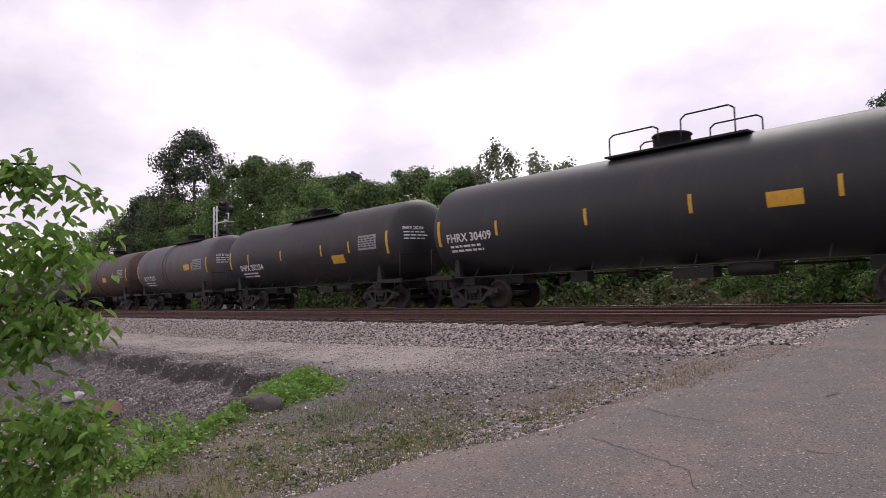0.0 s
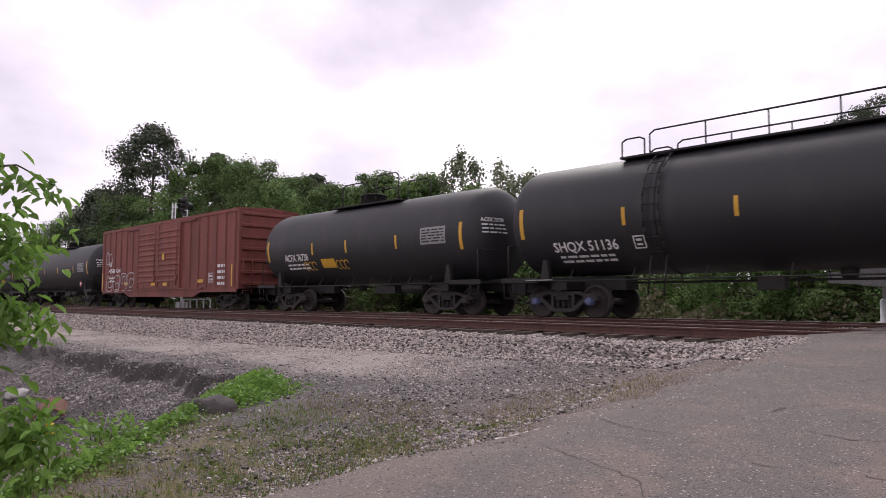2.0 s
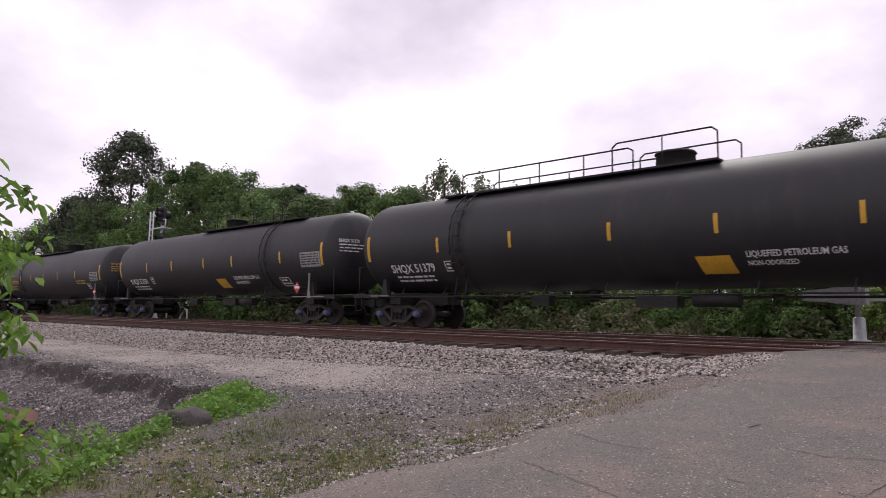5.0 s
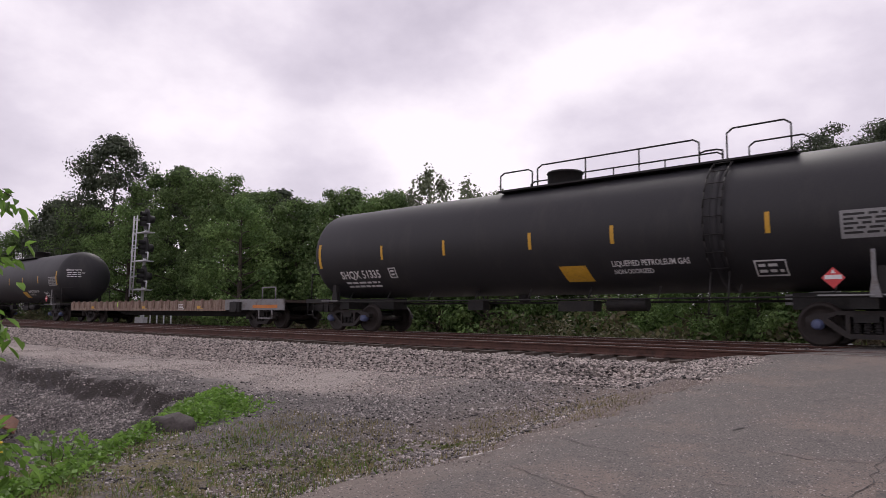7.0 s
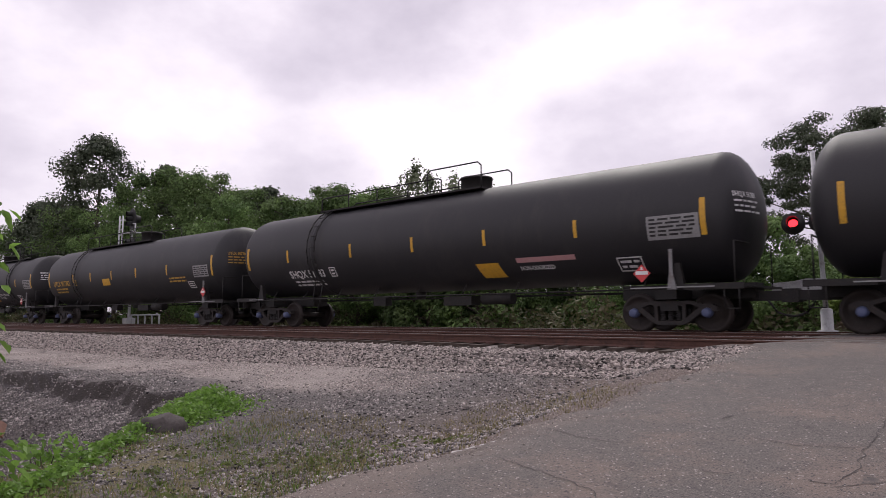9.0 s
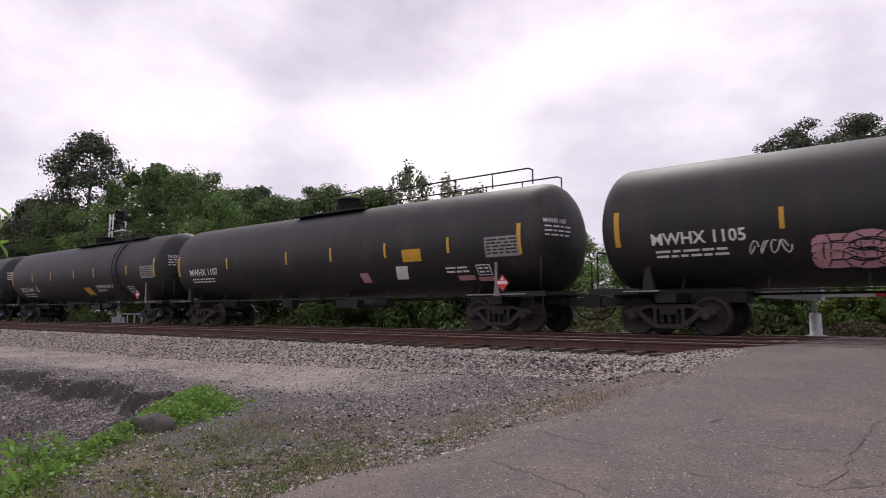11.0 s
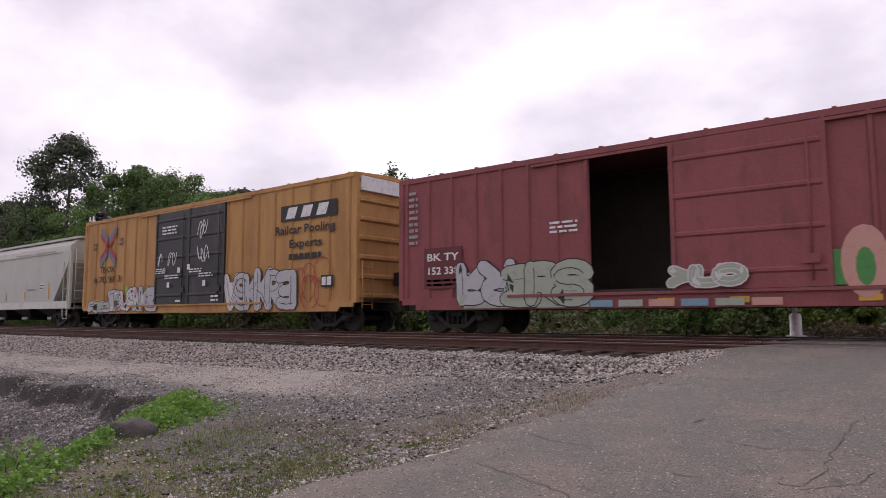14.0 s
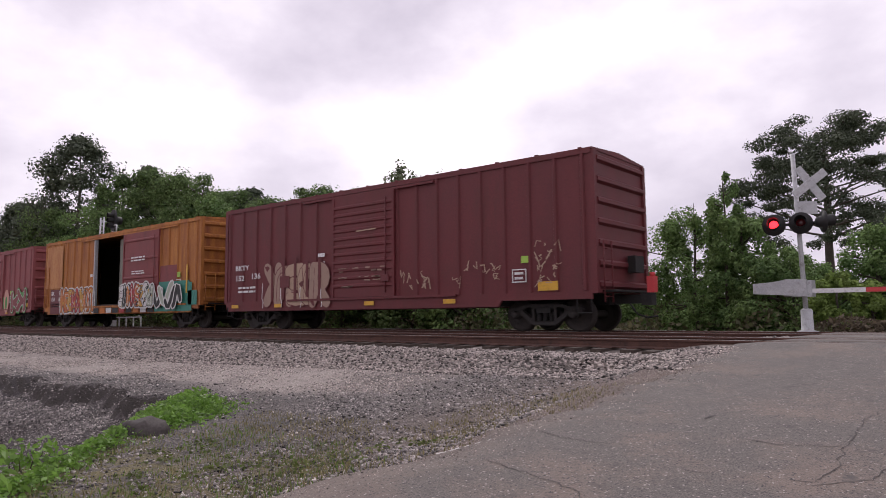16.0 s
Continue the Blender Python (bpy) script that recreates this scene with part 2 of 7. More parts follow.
def road_z(y):
    return np.interp(y, [-60, 0, 3, 6, 9, 10.5, 11.6, 12.0, 18.2, 20, 26, 80], [-3.0, -1.1, -0.86, -0.58, -0.3, -0.16, -0.05, 0.0, 0.0, -0.1, -0.5, -1.5])


def wobble(x, y, f, seed):
    return (np.sin(x * f + seed) * np.cos(y * f * 1.13 + 2 * seed) + 0.6 * np.sin(x * f * 2.3 + y * f * 1.7 + 3 * seed) + 0.35 * np.cos(x * f * 4.9 - y * f * 4.1 + seed)) / 2


def flat_z(x, y):
    left = np.interp(x, [-60, -26, -18, -10, -4], [-0.95, -0.85, -0.7, -0.55, -0.45])
    ramp = np.interp(y, [-60, 0, 3, 6, 10.2], [-2.6, -1.15, -1.02, -0.86, 0.0])
    near = np.where(y < 6, ramp, -0.86 + (left + 0.86) * np.clip((y - 6) / 4.2, 0, 1))
    return near


def gully(x, y):
    """Depth of the washed-out gully beside the lane."""
    d = np.minimum(6.15 + 0.18 * np.sin(x * 1.7) + 0.1 * np.sin(x * 4.3) - y, (-4.9 + 0.2 * np.sin(y * 2.1) - (x + y)) / 1.414)
    edge = smooth(0.0, 0.2, d + 0.16 * wobble(x, y, 3.1, 0.7) + 0.05 * wobble(x, y, 11.0, 0.2))
    return 0.36 * edge + 1.15 * smooth(0.1, 3.0, d) + 0.06 * edge * wobble(x, y, 2.3, 5.0)


def ground_z(x, y):
    x, y = np.asarray(x, float), np.asarray(y, float)
    z = flat_z(x, y) - gully(x, y)
    z = z + 0.02 * wobble(x, y, 1.7, 0.4) + 0.05 * wobble(x, y, 0.45, 1.1) * smooth(10, 8, y)
    shoulder = np.interp(y, [9.6, 10.75, 11.7, 12.1, 19.4, 20.9, 24], [-0.75, -0.29, -0.27, -0.22, -0.2, -0.85, -0.95])
    z = np.where(y > 19.5, shoulder + 0.12 * wobble(x, y, 0.3, 2.0) * smooth(22, 30, y), np.where(y > 9.4, np.maximum(z, shoulder), z))
    on_road = smooth(-5.2, -3.9, x) * smooth(5.4, 3.9, x)
    return z * (1 - on_road) + (road_z(y) - 0.07) * on_road


def grid_mesh(name, xs, ys, height):
    X, Y = np.meshgrid(xs, ys, indexing="ij")
    Z = height(X, Y)
    co = np.stack([X, Y, Z], -1).reshape(-1, 3)
    a, b = len(xs), len(ys)
    i = (np.arange(a - 1)[:, None] * b + np.arange(b - 1)[None, :]).ravel()
    quads = np.stack([i, i + b, i + b + 1, i + 1], -1)
    me = bpy.data.meshes.new(name)
    me.vertices.add(len(co))
    me.vertices.foreach_set("co", co.ravel())
    me.loops.add(quads.size)
    me.loops.foreach_set("vertex_index", quads.ravel())
    me.polygons.add(len(quads))
    me.polygons.foreach_set("loop_start", np.arange(0, quads.size, 4))
    me.polygons.foreach_set("use_smooth", np.ones(len(quads), bool))
    me.update(calc_edges=True)
    me.validate()
    return me


def axis_steps(parts):
    out = []
    for a, b, step in parts:
        out += list(np.arange(a, b, step))
    return np.array(out + [parts[-1][1]])


def ground_material():
    """Grey crushed stone by the track, brown soil with dry grass near the road, green beyond the line; painted shade on
    the steep gully banks.
    """
    m, n, l, p = node_mat("gravel_soil_and_grass")
    g = n.new("ShaderNodeNewGeometry")
    sep = n.new("ShaderNodeSeparateXYZ")
    l.new(g.outputs["Position"], sep.inputs[0])

    def noise_at(scale, detail=5, rough=0.6):
        t = n.new("ShaderNodeTexNoise")
        t.inputs["Scale"].default_value, t.inputs["Detail"].default_value, t.inputs["Roughness"].default_value = scale, detail, rough
        l.new(g.outputs["Position"], t.inputs["Vector"])
        return t.outputs["Fac"]

    def ranged(v, a, b):
        r = n.new("ShaderNodeMapRange")
        r.interpolation_type = "SMOOTHSTEP"
        r.inputs["From Min"].default_value, r.inputs["From Max"].default_value = a, b
        l.new(v, r.inputs["Value"])
        return r.outputs[0]

    def mixed(f, c1, c2):
        x = n.new("ShaderNodeMixRGB")
        l.new(f, x.inputs[0])
        for i, c in ((1, c1), (2, c2)):
            if isinstance(c, tuple):
                x.inputs[i].default_value = rgb(c)
            else:
                l.new(c, x.inputs[i])
        return x.outputs[0]

    def maths(op, a, b):
        x = n.new("ShaderNodeMath")
        x.operation = op
        x.use_clamp = op == "MULTIPLY"
        for i, v in ((0, a), (1, b)):
            if isinstance(v, (int, float)):
                x.inputs[i].default_value = v
            else:
                l.new(v, x.inputs[i])
        return x.outputs[0]

    vor = n.new("ShaderNodeTexVoronoi")
    vor.inputs["Scale"].default_value = 34
    l.new(g.outputs["Position"], vor.inputs["Vector"])
    vs = n.new("ShaderNodeSeparateXYZ")
    l.new(vor.outputs["Color"], vs.inputs[0])
    stone = mixed(vs.outputs[0], (0.042, 0.037, 0.036), (0.18, 0.16, 0.15))
    stone = mixed(ranged(noise_at(0.9), 0.45, 0.68), stone, (0.085, 0.078, 0.076))
    pale = mixed(vs.outputs[1], (0.23, 0.197, 0.18), (0.40, 0.355, 0.322))
    lane = maths("MULTIPLY", ranged(maths("ADD", sep.outputs[1], maths("MULTIPLY", noise_at(0.8), 1.6)), 7.3, 8.6), ranged(maths("ADD", sep.outputs[0], maths("MULTIPLY", noise_at(0.6), 3.0)), -4.5, -9.5))
    base = mixed(lane, stone, pale)
    soil = mixed(noise_at(24, 8, 0.75), (0.095, 0.071, 0.06), (0.24, 0.19, 0.16))
    near_road = maths("MULTIPLY", ranged(maths("ADD", sep.outputs[0], maths("MULTIPLY", noise_at(1.2), 3.0)), -6.0, -3.6), 0.85)
    base = mixed(near_road, base, soil)
    dark = maths("MULTIPLY", ranged(noise_at(0.55, 6, 0.7), 0.52, 0.66), 0.7)
    base = mixed(dark, base, (0.055, 0.05, 0.05))
    grass = mixed(noise_at(9), (0.045, 0.075, 0.018), (0.11, 0.13, 0.04))
    far = ranged(sep.outputs[1], 20.2, 21.6)
    base = mixed(far, base, grass)
    verge = maths("MULTIPLY", ranged(maths("ADD", sep.outputs[1], maths("MULTIPLY", noise_at(1.6), 3.0)), 5.6, 4.4), ranged(sep.outputs[0], -3.6, -4.6))
    verge = maths("MULTIPLY", verge, ranged(noise_at(3.5, 6, 0.7), 0.42, 0.58))
    base = mixed(verge, base, mixed(noise_at(30), (0.085, 0.08, 0.03), (0.19, 0.155, 0.08)))
    # steep gully faces are coloured dark: the shade under the crest, painted in
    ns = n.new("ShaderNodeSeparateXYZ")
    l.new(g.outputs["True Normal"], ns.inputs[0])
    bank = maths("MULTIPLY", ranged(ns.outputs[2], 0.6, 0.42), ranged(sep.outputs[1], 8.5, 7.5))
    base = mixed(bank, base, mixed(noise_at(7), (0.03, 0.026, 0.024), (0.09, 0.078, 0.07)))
    l.new(base, p.inputs["Base Color"])
    p.inputs["Roughness"].default_value = 0.92
    b = n.new("ShaderNodeBump")
    b.inputs["Strength"].default_value, b.inputs["Distance"].default_value = 0.9, 0.03
    l.new(vor.outputs["Distance"], b.inputs["Height"])
    l.new(b.outputs[0], p.inputs["Normal"])
    return m


xs = axis_steps([(-3000, -300, 300), (-300, -80, 20), (-80, -30, 1.0), (-30, -16, 0.25), (-16, -3, 0.1), (-3, 6, 0.3), (6, 40, 2), (40, 300, 20), (300, 3000, 300)])
ys = axis_steps([(-3000, -300, 300), (-300, -20, 20), (-20, 0, 1.0), (0, 11, 0.1), (11, 24, 0.3), (24, 80, 2), (80, 300, 20), (300, 3000, 300)])
ground = new("ground", grid_mesh("ground", xs, ys, ground_z))
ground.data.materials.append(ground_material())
tagged(ground, "grey crushed stone lane, washed-out gully and weedy verge", "ground", kind="structure")


def asphalt_material():
    m, n, l, p = node_mat("worn_asphalt")
    g = n.new("ShaderNodeNewGeometry")

    def noise_at(scale, detail=5, rough=0.6):
        t = n.new("ShaderNodeTexNoise")
        t.inputs["Scale"].default_value, t.inputs["Detail"].default_value, t.inputs["Roughness"].default_value = scale, detail, rough
        l.new(g.outputs["Position"], t.inputs["Vector"])
        return t.outputs["Fac"]

    def mixed(f, a, b, c1, c2):
        r = n.new("ShaderNodeMapRange")
        r.inputs["From Min"].default_value, r.inputs["From Max"].default_value = a, b
        l.new(f, r.inputs["Value"])
        x = n.new("ShaderNodeMixRGB")
        l.new(r.outputs[0], x.inputs[0])
        for i, c in ((1, c1), (2, c2)):
            if isinstance(c, tuple):
                x.inputs[i].default_value = rgb(c)
            else:
                l.new(c, x.inputs[i])
        return x.outputs[0]

    fine = noise_at(75, 4, 0.8)
    c = mixed(fine, 0.36, 0.64, (0.042, 0.037, 0.034), (0.178, 0.155, 0.142))
    grit = mixed(fine, 0.36, 0.64, (0.09, 0.068, 0.058), (0.215, 0.170, 0.145))
    c = mixed(noise_at(0.7, 8, 0.7), 0.47, 0.62, c, grit)
    c = mixed(noise_at(5.0, 6, 0.7), 0.56, 0.72, c, (0.07, 0.061, 0.057))
    sep = n.new("ShaderNodeSeparateXYZ")
    l.new(g.outputs["Position"], sep.inputs[0])
    drift = n.new("ShaderNodeMath")
    drift.operation = "MULTIPLY_ADD"
    drift.inputs[1].default_value = -2.2
    l.new(noise_at(1.7, 8, 0.72), drift.inputs[0])
    l.new(sep.outputs[0], drift.inputs[2])
    dust = mixed(noise_at(40, 6, 0.8), 0.35, 0.65, (0.085, 0.066, 0.056), (0.225, 0.18, 0.153))
    c = mixed(drift.outputs[0], -4.5, -5.5, c, dust)
    chips = n.new("ShaderNodeTexVoronoi")
    chips.inputs["Scale"].default_value = 80
    l.new(g.outputs["Position"], chips.inputs["Vector"])
    cs = n.new("ShaderNodeSeparateXYZ")
    l.new(chips.outputs["Color"], cs.inputs[0])
    c = mixed(cs.outputs[0], 0.975, 0.98, c, (0.32, 0.285, 0.265))
    c = mixed(cs.outputs[1], 0.92, 0.95, c, (0.045, 0.04, 0.04))
    l.new(c, p.inputs["Base Color"])
    p.inputs["Roughness"].default_value = 0.85
    b = n.new("ShaderNodeBump")
    b.inputs["Strength"].default_value, b.inputs["Distance"].default_value = 0.5, 0.006
    l.new(fine, b.inputs["Height"])
    l.new(b.outputs[0], p.inputs["Normal"])
    return m


def road_edge(y):
    return np.interp(y, [-60, 0, 3, 5, 8, 11.5, 80], [-6.5, -5.4, -4.55, -4.05, -3.65, -3.55, -3.55]) + 0.08 * np.sin(y * 2.9) + 0.05 * np.sin(y * 7.3 + 1) + 0.03 * np.sin(y * 17.0 + 2)


def road_sheet(bm):
    """The road in three lengths that leave slots for the four rails."""
    gaps = [(-60, 12.28), (12.42, 13.72), (13.86, 16.21), (16.35, 17.65), (17.79, 75)]
    for a, b in gaps:
        cuts = [a] + [v for v in np.arange(-2, 12.2, 0.25) if a < v < b] + [v for v in np.arange(-60, 75, 3.0) if a < v < b and not -2 < v < 12.2] + [b]
        cuts = sorted(set(cuts))
        rows = []
        for y in cuts:
            e = float(road_edge(y))
            us = [e] + list(np.linspace(e + 0.5, 3.4, 9))
            rows.append([(bm.verts.new((u, y, float(road_z(y)) - (0.0 if k else 0.04) - 0.012 * abs(u) * 0.2)), bm.verts.new((u, y, float(road_z(y)) - 0.22))) for k, u in enumerate(us)])
        for A, B in zip(rows, rows[1:]):
            for i in range(len(A) - 1):
                bm.faces.new((A[i][0], A[i + 1][0], B[i + 1][0], B[i][0])).smooth = True
            bm.faces.new((A[0][1], A[0][0], B[0][0], B[0][1]))
        for R in (rows[0], rows[-1]):
            for i in range(len(R) - 1):
                bm.faces.new((R[i][0], R[i + 1][0], R[i + 1][1], R[i][1]))


m_asphalt = asphalt_material()
road = part("road", road_sheet, m_asphalt, None)
tagged(road, "worn grey asphalt road with cracks rising to the crossing", "road", kind="structure")


# ---- the two tracks ----
RAIL = [(-0.075, -0.17), (0.075, -0.17), (0.075, -0.158), (0.012, -0.135), (0.010, -0.045), (0.036, -0.034), (0.036, -0.008), (0.026, 0.0), (-0.026, 0.0), (-0.036, -0.008), (-0.036, -0.034), (-0.010, -0.045), (-0.012, -0.135), (-0.075, -0.158)]


def make_track(name, yc, label):
    tr = thing(name, label, "railway track", kind="structure", at=pose(0, yc, 0))
    for side in (-0.755, 0.755):
        r = part("rail", mesh_of("rail", lambda bm: prism(bm, RAIL, -1500, 600, "x")), m_rail, tr, "rust-brown steel rail", pose(0, side, 0))
        part("rail_head", mesh_of("rail_head", lambda bm: quad_box(bm, -1500, 600, -0.024, 0.024, -0.003, 0.0025)), m_rail_top, r, "polished running surface")
    rnd = random.Random(int(yc * 10))
    tie = mesh_of("tie", lambda bm: quad_box(bm, -0.115, 0.115, -1.3, 1.3, -0.36, -0.18))
    for i in range(220):
        x = -4.4 - i * 0.53
        part("tie", tie, m_tie, tr, "", pose(x + rnd.uniform(-0.03, 0.03), rnd.uniform(-0.13, 0.13), rnd.uniform(-0.012, 0.012), 0, 0, rnd.uniform(-1.2, 1.2)))
    plate = mesh_of("tie_plate", lambda bm: quad_box(bm, -0.1, 0.1, -0.17, 0.17, -0.181, -0.163))
    for i in range(70):
        part("tie_plate", plate, m_rail, tr, "", pose(-4.4 - i * 0.53, -0.755, 0))
    return tr


TRACK_NEAR, TRACK_FAR = 13.07, 17.0
make_track("near_track", TRACK_NEAR, "empty track with rusty rails on dark timber ties")
make_track("far_track", TRACK_FAR, "track under the train with rusty rails on timber ties")


# ---- railway cars ----
SPEED = 22.8
CARS = []          # (thing, place of its middle at the start)
WHEELSETS = []     # (part, local x)
WHEEL_R = 0.457


def wheelset_shape(bm):
    lathe(bm, [(-1.08, 0), (-1.08, 0.085), (-0.86, 0.085), (-0.86, 0.1), (0.86, 0.1), (0.86, 0.085), (1.08, 0.085), (1.08, 0)], 12, "y")
    for s in (-1, 1):
        prof = [(0.70, 0.1), (0.70, 0.14), (0.725, 0.2), (0.725, 0.36), (0.69, 0.385), (0.69, 0.485), (0.72, 0.485), (0.735, 0.462), (0.825, 0.452), (0.825, 0.385), (0.785, 0.36), (0.77, 0.2), (0.80, 0.14), (0.80, 0.1)]
        lathe(bm, [(s * a, r) for a, r in prof], 36, "y")
        for k in range(3):
            a = 2.1 * k
            tube(bm, (0.27 * math.cos(a), s * 0.762, 0.27 * math.sin(a)), (0.27 * math.cos(a), s * 0.79, 0.27 * math.sin(a)), 0.03, 0.03, 6)


def side_frame_shape(bm):
    out = [(-1.12, 0.50), (-1.12, 0.60), (-0.98, 0.66), (-0.78, 0.66), (-0.5, 0.74), (0.5, 0.74), (0.78, 0.66), (0.98, 0.66), (1.12, 0.60), (1.12, 0.50), (0.74, 0.46), (0.42, 0.22), (0.30, 0.17), (-0.30, 0.17), (-0.42, 0.22), (-0.74, 0.46)]
    inner = [(-0.30, 0.27), (0.30, 0.27), (0.30, 0.62), (-0.30, 0.62)]
    hl = [(-0.70, 0.585), (-0.38, 0.33), (-0.38, 0.655), (-0.52, 0.655)]
    hr = [(-u, v) for u, v in hl][::-1]
    edges = []
    for loop in (out, inner, hl, hr):
        vs = [bm.verts.new((u, -0.09, v)) for u, v in loop]
        edges += [bm.edges.new((vs[i], vs[(i + 1) % len(vs)])) for i in range(len(vs))]
    made = bmesh.ops.triangle_fill(bm, use_beauty=True, edges=edges)
    faces = [f for f in made["geom"] if isinstance(f, bmesh.types.BMFace)]
    ext = bmesh.ops.extrude_face_region(bm, geom=faces)
    bmesh.ops.translate(bm, vec=(0, 0.18, 0), verts=[v for v in ext["geom"] if isinstance(v, bmesh.types.BMVert)])


def spring_shape(bm):
    rings = [(0.27, 0.0)]
    for k in range(5):
        rings += [(0.275 + k * 0.055, 0.055), (0.29 + k * 0.055, 0.082), (0.31 + k * 0.055, 0.082), (0.325 + k * 0.055, 0.055)]
    lathe(bm, rings + [(0.56, 0.0)], 8, "z")


def bolster_shape(bm):
    quad_box(bm, -0.22, 0.22, -1.12, 1.12, 0.50, 0.66)
    tube(bm, (0, 0, 0.66), (0, 0, 0.78), 0.2, 0.2, 12)
    quad_box(bm, -0.06, 0.06, -0.9, 0.9, 0.36, 0.46)
    for s in (-1, 1):
        quad_box(bm, s * 0.42, s * 0.47, -0.85, 0.85, 0.28, 0.42)


def bearing_shape(bm):
    lathe(bm, [(-0.14, 0), (-0.14, 0.07), (-0.12, 0.1), (0.0, 0.12), (0.08, 0.12), (0.08, 0)], 14, "y")


def add_truck(car, x, cap=None, deep=0.0):
    t = part("truck", mesh_of("bolster", bolster_shape), m_under, car, "black cast steel truck", pose(x, 0, 0))
    for s in (-1, 1):
        part("side_frame", mesh_of("side_frame", side_frame_shape), m_frame, t, "", pose(0, s * 1.0, 0))
        for u in (-0.19, 0, 0.19):
            part("spring", mesh_of("spring", spring_shape), m_under, t, "", pose(u, s * 1.0, 0))
    for a in (-0.89, 0.89):
        w = part("wheelset", mesh_of("wheelset", wheelset_shape), m_wheel, t, "brown steel wheels with worn treads", pose(a, 0, WHEEL_R))
        WHEELSETS.append((w, a))
        for s in (-1, 1):
            part("bearing", mesh_of("bearing", bearing_shape), cap or m_frame, t, "blue bearing cap" if cap else "", pose(a, s * 1.08, WHEEL_R, 0, 0, 0 if s < 0 else 180))
        part("brake_shoe", mesh_of(("brake_shoe", a > 0), lambda bm, q=a: quad_box(bm, q - math.copysign(0.52, q) - 0.05, q - math.copysign(0.52, q) + 0.05, -0.86, 0.86, 0.38, 0.55)), m_under, t)
    return t


def coupler_shape(bm):
    quad_box(bm, -0.55, 0.45, -0.11, 0.11, 0.72, 0.95)
    quad_box(bm, 0.35, 0.62, -0.18, 0.16, 0.68, 0.99)
    pipe(bm, [(0.1, -0.3, 0.72), (0.3, -0.32, 0.45), (0.55, -0.28, 0.36), (0.8, -0.2, 0.4)], 0.025)


def add_couplers(car, half):
    for s in (-1, 1):
        part("coupler", mesh_of("coupler", coupler_shape), m_under, car, "", pose(s * (half + 0.15), 0, 0, 0, 0, 0 if s > 0 else 180))


def ladder_shape(bm, x0, x1, y, z0, z1, rungs):
    for x in (x0, x1):
        quad_box(bm, x - 0.02, x + 0.02, y - 0.03, y + 0.01, z0, z1)
    for i in range(rungs):
        z = z0 + (i + 0.5) * (z1 - z0) / rungs
        tube(bm, (x0, y - 0.02, z), (x1, y - 0.02, z), 0.012, 0.012, 5)


def start_car(name, label, category, s_left, s_right, group="cars of the freight train"):
    car = thing(name, label, category, group)
    mid = (s_left + s_right) / 2
    CARS.append((car, mid))
    car.matrix_basis = pose(mid, TRACK_FAR, 0)
    return car, (s_right - s_left) / 2


